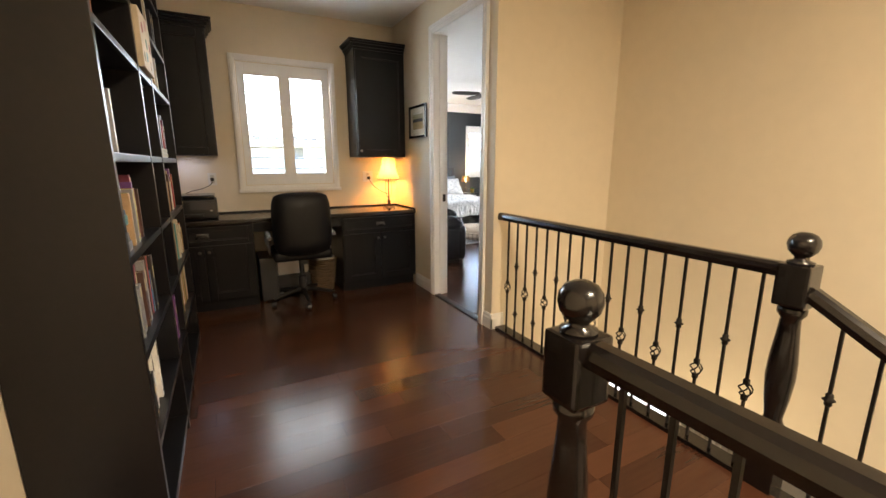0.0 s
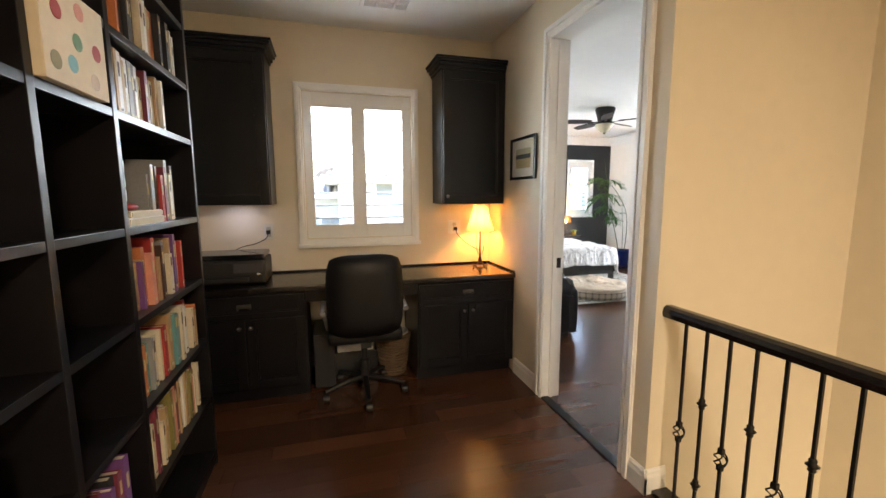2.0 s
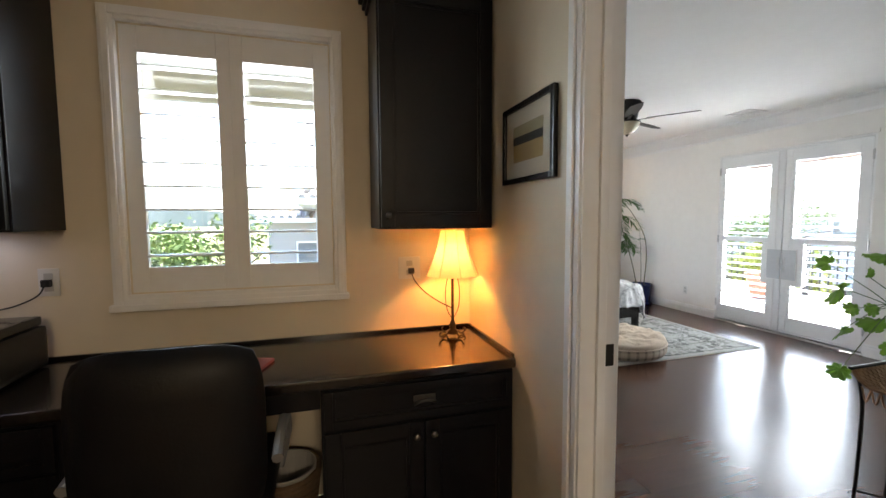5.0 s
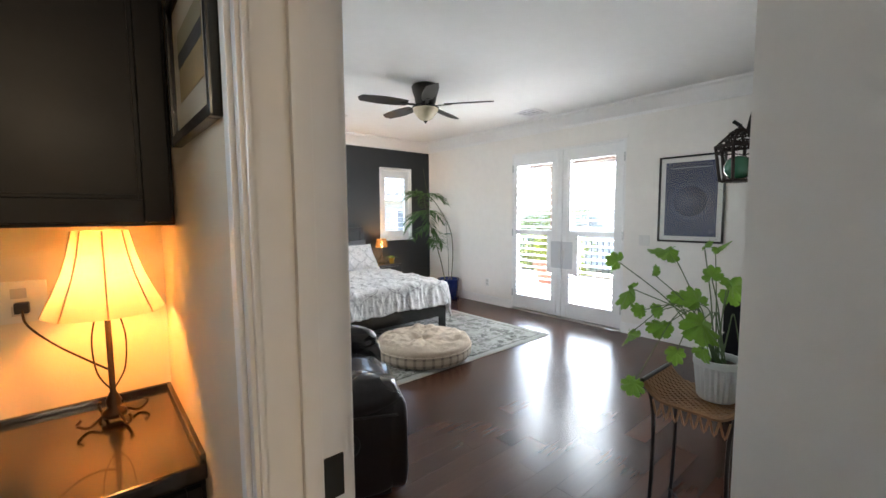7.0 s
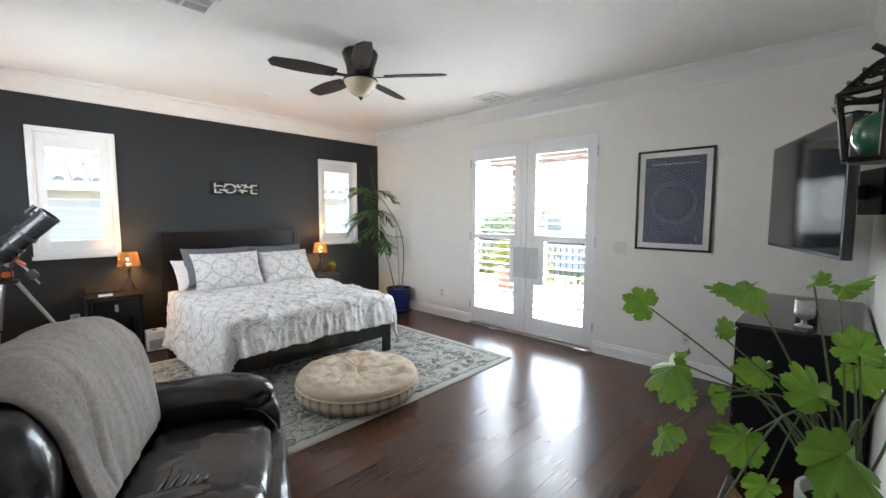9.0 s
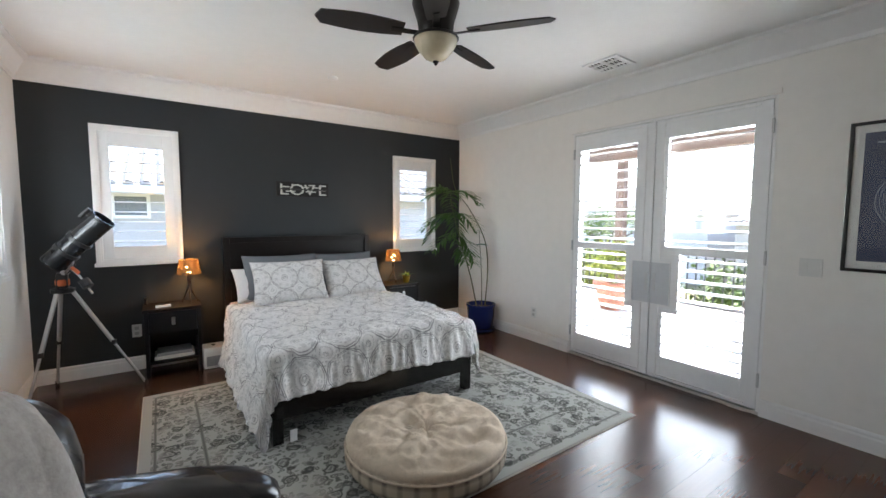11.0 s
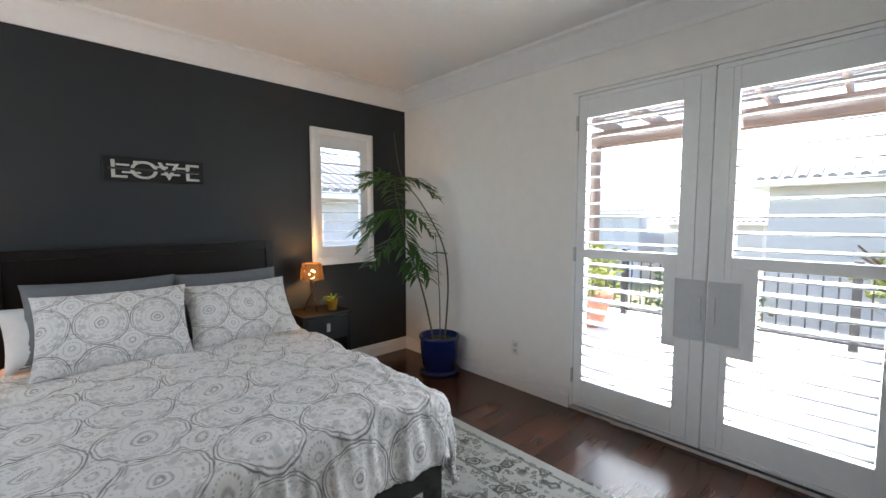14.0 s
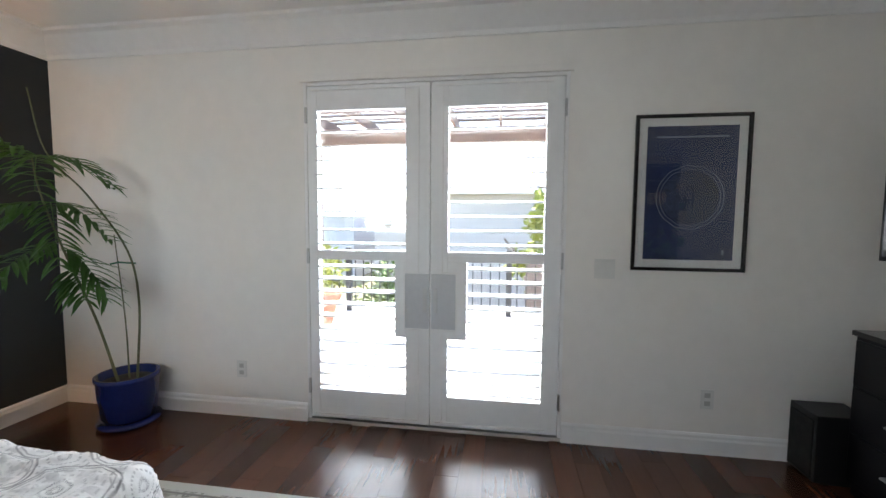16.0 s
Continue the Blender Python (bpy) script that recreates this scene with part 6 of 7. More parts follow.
part("adjustment_knob", tube([(2.38, 8.35, 1.0), (2.42, 8.31, 0.965)], 0.014, 8), ORANGE, te)
part("spreader", lathe([(0.05, 0.80), (0.075, 0.81), (0.075, 0.835), (0.05, 0.845)], (2.31, 8.42, 0), 12), BLACK_PLASTIC, te)
for fx, fy in ((2.80, 8.32), (2.12, 8.10), (2.20, 8.68)):
    f0, f1 = Vector((fx, fy, 0.012)), hub + (Vector((fx, fy, 0.83)) - hub).normalized() * 0.05
    mid_ = f1.lerp(f0, 0.55)
    lg = part("tripod_leg", tube([f1, mid_], 0.015, 10), STEEL, te)
    part("leg_extension", tube([mid_, f0], 0.010, 10), STEEL, lg)
    part("leg_clamp", tube([mid_ + Vector((0, 0, 0.025)), mid_ - Vector((0, 0, 0.01))], 0.019, 8), BLACK_PLASTIC, lg)
    part("foot", tube([f0 + Vector((0, 0, 0.03)), f0 - Vector((0, 0, 0.012))], 0.014, 8), BLACK_PLASTIC, lg)

# ---- sign over the bed ----
sg = thing("wall_sign", (4.245, BY1, 1.62), "dark wooden sign with white metal letters over the bed", "sign")
part("board", box((3.966, BY1 - 0.022, 1.612), (4.523, BY1 - 0.002, 1.768), 0.004), mat("weathered_dark_board", (0.006, 0.004, 0.0035), 0.7, var=0.4, scale=20), sg)
LET = mat("whitewashed_letters", (0.55, 0.54, 0.50), 0.6, var=0.3, scale=40)
for k, (xa, xb, zz) in enumerate(((4.03, 4.10, 1.715), (4.06, 4.16, 1.668), (4.17, 4.24, 1.690), (4.22, 4.31, 1.715), (4.27, 4.38, 1.668), (4.36, 4.44, 1.715), (4.40, 4.49, 1.690), (4.12, 4.19, 1.738), (4.30, 4.36, 1.738))):
    part("cross_bar", box((xa, BY1 - 0.027, zz - 0.006), (xb, BY1 - 0.021, zz + 0.006), 0.002), LET, sg)
for k, chr_ in enumerate("LOVE"):
    cu = bpy.data.curves.new("letter", "FONT")
    cu.body, cu.size, cu.extrude, cu.align_x = chr_, 0.165, 0.004, "CENTER"
    tmp = new("letter_source", cu)
    me = bpy.data.meshes.new_from_object(tmp.evaluated_get(bpy.context.evaluated_depsgraph_get()))
    bpy.data.objects.remove(tmp)
    me.materials.append(LET)
    ob = new("letter", me)
    ob.parent, ob.matrix_parent_inverse = sg, sg.matrix_basis.inverted()
    ob.matrix_basis = pose(4.04 + k * 0.137, BY1 - 0.027, 1.632, 90, 0, 0) @ Matrix.Diagonal((1.22, 1, 1, 1))
part("cross_bar", box((3.99, BY1 - 0.036, 1.683), (4.50, BY1 - 0.031, 1.697), 0.001), mat("cross_bar_dark", (0.03, 0.03, 0.03), 0.6, var=0.2), sg)

# ---- ceiling fan ----
fn = thing("ceiling_fan", (4.28, 6.205, ZB), "dark bronze five-bladed ceiling fan with a cream glass bowl", "ceiling fan")
FANB = mat("dark_bronze_fan", (0.018, 0.014, 0.012), 0.4, metal=0.4, var=0.15)
BLADE = mat("espresso_fan_blade", (0.016, 0.011, 0.010), 0.45, var=0.25, scale=10)
lpart("motor_housing", lathe([(0.125, -0.001), (0.135, -0.02), (0.125, -0.06), (0.105, -0.12), (0.10, -0.16), (0.085, -0.19), (0.07, -0.205)], (0, 0, 0), 32), FANB, fn, smooth=True)
lpart("light_bowl", lathe([(0.125, -0.215), (0.122, -0.235), (0.100, -0.275), (0.065, -0.315), (0.025, -0.335), (0.0001, -0.338)], (0, 0, 0), 32), mat("cream_glass", (0.62, 0.54, 0.38), 0.25, var=0.08), fn, "cream glass bowl", smooth=True)
lpart("bowl_rim", lathe([(0.07, -0.205), (0.128, -0.205), (0.132, -0.212), (0.126, -0.22), (0.06, -0.222)], (0, 0, 0), 32), FANB, fn)
lpart("finial", lathe([(0.016, -0.33), (0.018, -0.34), (0.010, -0.352), (0.0001, -0.362)], (0, 0, 0), 12), FANB, fn)
for k in range(5):
    a = radians(21 + 72 * k)
    mk = Matrix.Rotation(a, 4, "Z") @ Matrix.Rotation(radians(12), 4, "X")
    bm = bmesh.new()
    out = []
    for q in range(17):
        f = q / 16
        wv_ = 0.050 + 0.020 * math.sin(math.pi * min(f * 1.05, 1)) if f < 0.9 else 0.056 * math.sqrt(max(0, 1 - ((f - 0.9) / 0.1) ** 2))
        out.append((0.19 + 0.47 * f, wv_))
    lo_ = [[bm.verts.new((x, s * w, zz)) for x, w in out] for s in (-1, 1) for zz in (-0.004, 0.004)]
    for q in range(16):
        bm.faces.new((lo_[0][q], lo_[0][q + 1], lo_[2][q + 1], lo_[2][q]))
        bm.faces.new((lo_[1][q], lo_[3][q], lo_[3][q + 1], lo_[1][q + 1]))
        bm.faces.new((lo_[0][q], lo_[1][q], lo_[1][q + 1], lo_[0][q + 1]))
        bm.faces.new((lo_[2][q], lo_[2][q + 1], lo_[3][q + 1], lo_[3][q]))
    bm.faces.new((lo_[0][0], lo_[2][0], lo_[3][0], lo_[1][0]))
    bmesh.ops.transform(bm, matrix=Matrix.Translation((0, 0, -0.185)) @ mk, verts=bm.verts)
    bl = lpart("blade", bm, BLADE, fn)
    bm = bmesh.new()
    add_box(bm, (0.08, -0.018, -0.006), (0.26, 0.018, -0.001), 0.002, Matrix.Translation((0, 0, -0.190)) @ mk)
    lpart("blade_iron", bm, FANB, bl)

vn = thing("ceiling_vent", (5.94, 6.21, ZB), "white louvred ceiling air vent near the french doors", "vent", "ceiling vents")
vent(vn, 5.80, 6.08, 6.06, 6.36, ZB, 3)
vn = thing("ceiling_vent", (3.13, 6.28, ZB), "white louvred ceiling air vent", "vent", "ceiling vents")
vent(vn, 2.97, 3.29, 6.16, 6.40, ZB, 2)
sd = thing("smoke_detector", (4.25, 7.80, ZB), "small round white ceiling sensor", "smoke detector")
part("housing", lathe([(0.045, -0.001), (0.045, -0.012), (0.035, -0.018), (0.0001, -0.019)], (4.25, 7.80, ZB), 20), TRIM, sd, smooth=True)

# ---- framed print on the pale wall ----


def blue_art(p, x0, x1, z0, z1, y):
    lpart("print", box((x0, y - 0.001, z0), (x1, y, z1)), mat("navy_print", (0.012, 0.024, 0.085), 0.6, var=0.25, scale=8), p)
    cx, cz = (x0 + x1) / 2, z0 + (z1 - z0) * 0.47
    INK = mat("pale_ink", (0.22, 0.25, 0.33), 0.6, var=0.2, scale=30)
    for r, w in ((0.178, 0.004), (0.160, 0.003)):
        lpart("ring", tube([(cx + r * math.cos(2 * math.pi * k / 60), y - 0.001, cz + (r + 0.004 * math.sin(12 * 2 * math.pi * k / 60)) * math.sin(2 * math.pi * k / 60)) for k in range(61)], w * 0.5, 5), INK, p)
    lpart("disc", lathe([(0.0001, 0), (0.150, 0), (0.150, 0.001), (0.0001, 0.001)], (cx, y - 0.0018, cz), 48, Matrix.Rotation(radians(90), 4, "X")), mat("slate_ink", (0.033, 0.047, 0.105), 0.6, var=0.6, scale=14), p)
    lpart("title_bar", box((x0 + 0.05, y - 0.0016, z1 - 0.065), (x1 - 0.05, y - 0.0008, z1 - 0.055)), INK, p)
    lpart("small_print", box((x1 - 0.06, y - 0.0016, z0 + 0.03), (x1 - 0.045, y - 0.0008, z0 + 0.06)), INK, p)


framed_picture("wall_picture", pose(BX1, 4.855, 1.078, 0, 0, -90), 0.606, 0.882, 0.020, 0.022, BLACKWOOD, 0.045, mat("white_mount", (0.72, 0.71, 0.69), 0.8, var=0.02), blue_art, "large navy print with a pale ring in a thin black frame")

# ---- dresser, television, lantern, plant stand ----
ds = thing("dresser", (5.55, 3.62, 0), "wide black wooden dresser with drawers against the wall", "dresser")
part("body", box((4.99, 3.355, 0.06), (6.13, 3.85, 0.805), 0.004), ESPRESSO, ds)
part("top", box((4.98, 3.348, 0.806), (6.142, 3.866, 0.832), 0.005), BLACKWOOD, ds)
for k in range(3):
    for j in range(2):
        x0, z0 = 5.005 + j * 0.56, 0.09 + k * 0.237
        d = part("drawer", box((x0, 3.851, z0), (x0 + 0.55, 3.864, z0 + 0.225), 0.004), ESPRESSO, ds)
        part("handle", tube([(x0 + 0.21, 3.864, z0 + 0.12), (x0 + 0.21, 3.885, z0 + 0.12), (x0 + 0.34, 3.885, z0 + 0.12), (x0 + 0.34, 3.864, z0 + 0.12)], 0.006, 6), STEEL, d)
for x in (5.03, 6.09):
    for y in (3.40, 3.81):
        part("leg", box((x - 0.025, y - 0.025, 0), (x + 0.025, y + 0.025, 0.06)), ESPRESSO, ds)
sw = thing("subwoofer", (6.24, 3.98, 0), "black box loudspeaker on the floor beside the dresser", "loudspeaker")
part("cabinet", box((6.155, 3.72, 0.012), (6.355, 3.98, 0.37), 0.008), BLACK_PLASTIC, sw)
part("grille", box((6.17, 3.98, 0.03), (6.34, 3.987, 0.34), 0.003), mat("black_grille_cloth", (0.01, 0.01, 0.01), 0.9, var=0.2, scale=80), sw)
for fx in (6.18, 6.33):
    part("foot", box((fx - 0.012, 3.76, 0), (fx + 0.012, 3.94, 0.012)), BLACK_PLASTIC, sw)
tv = thing("television", (5.52, 3.62, 1.5), "black flat television swung out on a wall bracket", "television")
tv.matrix_basis = pose(5.52, 3.66, 1.515, 0, 0, 19)
lpart("casing", box((-0.56, -0.03, -0.33), (0.56, 0.012, 0.33), 0.006), BLACK_PLASTIC, tv)
lpart("screen", box((-0.548, 0.0125, -0.31), (0.548, 0.0145, 0.318)), mat("dark_screen", (0.006, 0.007, 0.008), 0.08, var=0), tv)
lpart("bracket_arm", box((-0.06, -0.26, -0.04), (0.0, -0.03, 0.04), 0.004), BLACK_PLASTIC, tv)
lpart("wall_plate", box((-0.20, -0.275, -0.12), (0.05, -0.255, 0.12), 0.004), BLACK_PLASTIC, tv)
cn = thing("candle_holder", (5.0, 3.6, 0.832), "ribbed glass candle holder on the dresser", "candle holder")
part("glass_cup", lathe([(0.035, 0.832), (0.036, 0.84), (0.012, 0.85), (0.012, 0.87), (0.04, 0.885), (0.043, 0.91), (0.040, 0.92), (0.043, 0.94), (0.040, 0.95), (0.043, 0.97), (0.038, 0.97), (0.0001, 0.90)], (5.10, 3.60, 0), 20), mat("silvered_glass", (0.45, 0.45, 0.43), 0.15, metal=0.5, var=0.1), cn, smooth=True)
cn = thing("alarm_clock", (5.2, 3.6, 0.832), "small black clock on the dresser", "clock")
part("case", box((5.24, 3.55, 0.832), (5.38, 3.64, 0.905), 0.015), BLACK_PLASTIC, cn)
part("dial", box((5.255, 3.64, 0.845), (5.365, 3.644, 0.893), 0.002), mat("dark_dial", (0.01, 0.01, 0.012), 0.1, var=0), cn)

HX, HZ = 3.52, 1.78
hk = thing("wall_hook", (HX, BY0, HZ), "black iron scroll hook on the wall", "hook")
part("arm", tube(curve_pts([(HX, BY0 + 0.008, 1.595), (HX, BY0 + 0.010, 1.74), (HX, BY0 + 0.03, 1.80), (HX, BY0 + 0.06, 1.805), (HX, BY0 + 0.085, 1.77), (HX, BY0 + 0.105, 1.69), (HX, BY0 + 0.125, 1.717), (HX, BY0 + 0.145, 1.735)], 6), 0.006, 8), IRON, hk)
part("back_plate", box((HX - 0.014, BY0 + 0.001, 1.55), (HX + 0.014, BY0 + 0.010, 1.76), 0.003), IRON, hk)
ln_ = thing("lantern", (HX, BY0 + 0.124, 1.48), "dark pierced metal lantern with green glass globe on a hook", "lantern")
lx, ly = HX, BY0 + 0.124
RUST = mat("dark_rust_iron", (0.028, 0.018, 0.013), 0.6, metal=0.4, var=0.3, scale=40)
r0, r1 = 0.058, 0.076
for k in range(6):
    a, b = 2 * math.pi * k / 6, 2 * math.pi * (k + 1) / 6
    P = lambda r, ang, z: (lx + r * math.cos(ang), ly + r * math.sin(ang), z)
    part("post", tube([P(r0, a, 1.475), P(r1, a, 1.625)], 0.006, 6), RUST, ln_)
    part("roof_rib", tube([P(r1, a, 1.625), P(0.022, a, 1.69)], 0.005, 6), RUST, ln_)
    part("rim_bar", tube([P(r1, a, 1.625), P(r1, b, 1.625)], 0.007, 6), RUST, ln_)
    part("base_bar", tube([P(r0, a, 1.475), P(r0, b, 1.475)], 0.006, 6), RUST, ln_)
    bm = bmesh.new()
    for q in range(4):
        f = 0.2 + 0.2 * q
        rr, zz = r1 + (0.022 - r1) * f, 1.625 + 0.065 * f
        add_tube(bm, [P(rr, a, zz), P(rr, (a + b) / 2, zz + (0.012 if q % 2 else -0.008)), P(rr, b, zz)], 0.0035, 5)
    add_tube(bm, [P(r1, a, 1.595), P(r1 * 0.97, (a + b) / 2, 1.605), P(r1, b, 1.595)], 0.003, 5)
    part("fretwork", bm, RUST, ln_)
part("base_tray", lathe([(0.0001, 1.467), (0.052, 1.467), (0.055, 1.472), (0.0001, 1.476)], (lx, ly, 0), 6), RUST, ln_)
part("cap", lathe([(0.024, 1.685), (0.018, 1.70), (0.006, 1.708), (0.006, 1.722)], (lx, ly, 0), 12), RUST, ln_)
GREEN_GLASS = mat("green_glass", (0.05, 0.20, 0.12), 0.08, var=0.1, spec=0.8, coat=0.5)
part("glass_globe", lathe([(0.0001, 1.478), (0.028, 1.486), (0.045, 1.515), (0.046, 1.54), (0.038, 1.565), (0.024, 1.58), (0.0001, 1.584)], (lx, ly, 0), 24), GREEN_GLASS, ln_, "green glass globe", smooth=True)

ln_.matrix_basis = pose(HX, BY0 + 0.124, 1.499) @ Matrix.Diagonal((0.95, 0.95, 0.80, 1))
hk.matrix_basis = pose(HX, BY0, HZ - 0.03)

ps = thing("plant_stand", (3.39, 3.5, 0), "wrought iron stand with a woven rattan top and upturned ends", "stand")
RATTAN = mat("woven_rattan", (0.30, 0.165, 0.08), 0.6, var=0.35, scale=50)
SX0, SX1, SY0, SY1, SZ = 3.27, 3.51, 3.352, 3.655, 0.715
rise = lambda f: 0.055 * (max(0.0, abs(2 * f - 1) - 0.5) / 0.5) ** 2
bm = bmesh.new()
for k in range(24):
    f0, f1 = k / 24, (k + 1) / 24
    y0, y1, z0, z1 = SY0 + (SY1 - SY0) * f0, SY0 + (SY1 - SY0) * f1, SZ + rise(f0), SZ + rise(f1)
    for j in range(18):
        xa, xb = SX0 + (SX1 - SX0) * j / 18, SX0 + (SX1 - SX0) * (j + 1) / 18
        h = 0.004 if (j + k) % 2 else 0.0
        vv = [bm.verts.new(c) for c in ((xa, y0, z0 + h), (xb, y0, z0 + h), (xb, y1, z1 + h), (xa, y1, z1 + h), (xa, y0, z0 - 0.012), (xb, y0, z0 - 0.012), (xb, y1, z1 - 0.012), (xa, y1, z1 - 0.012))]
        for f in ((0, 1, 2, 3), (7, 6, 5, 4), (0, 4, 5, 1), (1, 5, 6, 2), (2, 6, 7, 3), (3, 7, 4, 0)):
            bm.faces.new([vv[q] for q in f])
part("woven_top", bm, RATTAN, ps, "woven rattan top")
for x in (SX0 + 0.004, SX1 - 0.004):
    bm = tube([(x, SY0 + (SY1 - SY0) * k / 20, SZ - 0.008 + rise(k / 20)) for k in range(21)], 0.010, 6)
    for k in range(8):
        y = SY0 + 0.03 + k * 0.030
        add_tube(bm, curve_pts([(x, y, SZ - 0.012), (x, y + 0.014, SZ - 0.07), (x, y + 0.03, SZ - 0.012)], 3), 0.004, 5)
    part("apron", bm, RATTAN, ps)
for y, s in ((SY0 + 0.015, -1), (SY1 - 0.015, 1)):
    for x in (SX0 + 0.012, SX1 - 0.012):
        part("leg", tube(curve_pts([(x, y, SZ + 0.03), (x, y - s * 0.02, 0.60), (x, y - s * 0.012, 0.25), (x, y + s * 0.008, 0.007)], 5), 0.007, 7), IRON, ps)
    part("end_rail", tube([(SX0 - 0.012, y + s * 0.015, SZ + 0.055), (SX1 + 0.012, y + s * 0.015, SZ + 0.055)], 0.008, 7), IRON, ps)
part("stretcher", tube([(SX0 + 0.012, SY0 + 0.02, 0.25), (SX1 - 0.012, SY1 - 0.02, 0.25)], 0.005, 6), IRON, ps)
part("stretcher", tube([(SX0 + 0.012, SY1 - 0.02, 0.25), (SX1 - 0.012, SY0 + 0.02, 0.25)], 0.005, 6), IRON, ps)

ph = thing("potted_plant", (3.405, 3.475, SZ), "philodendron with lobed leaves in a ribbed white pot on the stand", "plant")
QX, QY, QZ = 3.415, 3.462, SZ + 0.006
bm = bmesh.new()
rows = []
for r, z in ((0.056, 0), (0.060, 0.01), (0.072, 0.122), (0.077, 0.124), (0.077, 0.148), (0.070, 0.148), (0.067, 0.122), (0.0001, 0.122)):
    rows.append([bm.verts.new((QX + (r + (0.003 * math.cos(24 * 2 * math.pi * k / 96) if r in (0.060, 0.072) else 0)) * math.cos(2 * math.pi * k / 96), QY + (r + (0.003 * math.cos(24 * 2 * math.pi * k / 96) if r in (0.060, 0.072) else 0)) * math.sin(2 * math.pi * k / 96), QZ + z)) for k in range(96)])
for a, b in zip(rows, rows[1:]):
    for k in range(96):
        bm.faces.new((a[k], a[(k + 1) % 96], b[(k + 1) % 96], b[k])).smooth = True
bm.faces.new(rows[0][::-1])
part("pot", bm, mat("white_ribbed_ceramic", (0.68, 0.70, 0.70), 0.4, var=0.05), ph, "ribbed white ceramic pot")
part("soil", lathe([(0.0001, 0.130), (0.045, 0.128), (0.068, 0.123)], (QX, QY, QZ), 20), SOIL, ph)


def lobed_leaf(bm, centre, normal, tip, size, rg):
    """A broad leaf with deep rounded lobes; tip is the way it points."""
    nrm, tp = Vector(normal).normalized(), Vector(tip)
    tp = (tp - nrm * tp.dot(nrm)).normalized()
    sd_ = nrm.cross(tp)
    c = Vector(centre)
    n = 66
    mid = bm.verts.new(c + tp * size * 0.15)
    bend = rg.uniform(-0.8, 0.8)
    rim = []
    for k in range(n):
        a = 2 * math.pi * k / n
        w9 = abs(math.cos(4.5 * a))
        r = size * (0.70 + 0.28 * w9 ** 0.6 + 0.05 * math.cos(27 * a + 1)) * (0.80 + 0.36 * math.cos(a) + 0.16 * math.sin(a) ** 2)
        if abs(a - math.pi) < 0.3:
            r *= 0.45
        cup = (0.20 * math.cos(2 * a + bend) + 0.05 * math.cos(9 * a)) * size + rg.uniform(-0.02, 0.02) * size - 0.14 * r
        rim.append(bm.verts.new(c + tp * (0.15 * size + r * math.cos(a)) + sd_ * r * 0.85 * math.sin(a) + nrm * cup))
    for k in range(n):
        bm.faces.new((mid, rim[k], rim[(k + 1) % n])).smooth = True


STALK = mat("leaf_stalk_green", (0.10, 0.15, 0.06), 0.5, var=0.2, scale=20)
# leaf: place, radius, the way its tip points
LV = [((3.33, 3.793, 1.19), 0.042, (0, 1, 0.3)), ((3.28, 3.717, 1.10), 0.066, (0, 0.8, -0.7)), ((3.40, 3.624, 1.24), 0.062, (0, 0.5, -0.8)), ((3.46, 3.500, 1.252), 0.040, (0, -0.5, 0.6)), ((3.46, 3.535, 1.255), 0.026, (0, 0.4, 0.9)),
      ((3.36, 3.425, 1.135), 0.056, (0, -0.6, 0.6)), ((3.33, 3.470, 1.160), 0.036, (0, 0.2, 0.8)), ((3.29, 3.481, 1.02), 0.070, (-0.3, 0.1, -0.8)), ((3.35, 3.51, 1.065), 0.050, (0, 0.3, 0.8)), ((3.32, 3.605, 0.978), 0.052, (0, 0.5, -0.9)), ((3.40, 3.766, 0.896), 0.050, (0, -0.5, -0.8)), ((3.36, 3.578, 0.878), 0.040, (0, 0.2, -1)),
      ((3.22, 3.664, 0.775), 0.046, (0, 0.3, -0.8)), ((3.325, 3.372, 0.885), 0.022, (0, -0.6, -0.6)), ((3.34, 3.662, 1.154), 0.026, (0, 0.1, 1)), ((3.38, 3.713, 1.002), 0.036, (0, 0.9, -0.4)), ((3.40, 3.655, 1.009), 0.034, (0, 0.8, -0.3)), ((3.32, 3.485, 0.913), 0.038, (-0.4, 0, -0.8)), ((3.47, 3.60, 1.06), 0.044, (0.5, 0.4, -0.5)), ((3.50, 3.47, 1.10), 0.05, (0.6, -0.2, -0.5))]
rl_ = random.Random(8)
for place, sz, tip in LV:
    e = Vector(place)
    e.y = max(e.y, BY0 + 0.035)
    b_ = Vector((QX + rl_.uniform(-0.02, 0.02), QY + rl_.uniform(-0.02, 0.02), QZ + 0.13))
    mid = b_.lerp(e, 0.52) + Vector((0, 0, 0.05 + max(0.0, QZ + 0.40 - e.z) * 0.5))
    part("leaf_stalk", tube(curve_pts([b_, b_.lerp(mid, 0.55) + Vector((0, 0, 0.02)), mid, e], 5), 0.0026, 6, 0.7), STALK, ph)
    bm = bmesh.new()
    lobed_leaf(bm, e, (-0.6 + rl_.uniform(-0.5, 0.5), -0.3 + rl_.uniform(-0.9, 0.9), 0.6 + rl_.uniform(-0.4, 0.6)), tip, sz * 1.12, rl_)
    part("leaf", bm, LEAF2, ph)

# ---- leather armchair with a throw ----


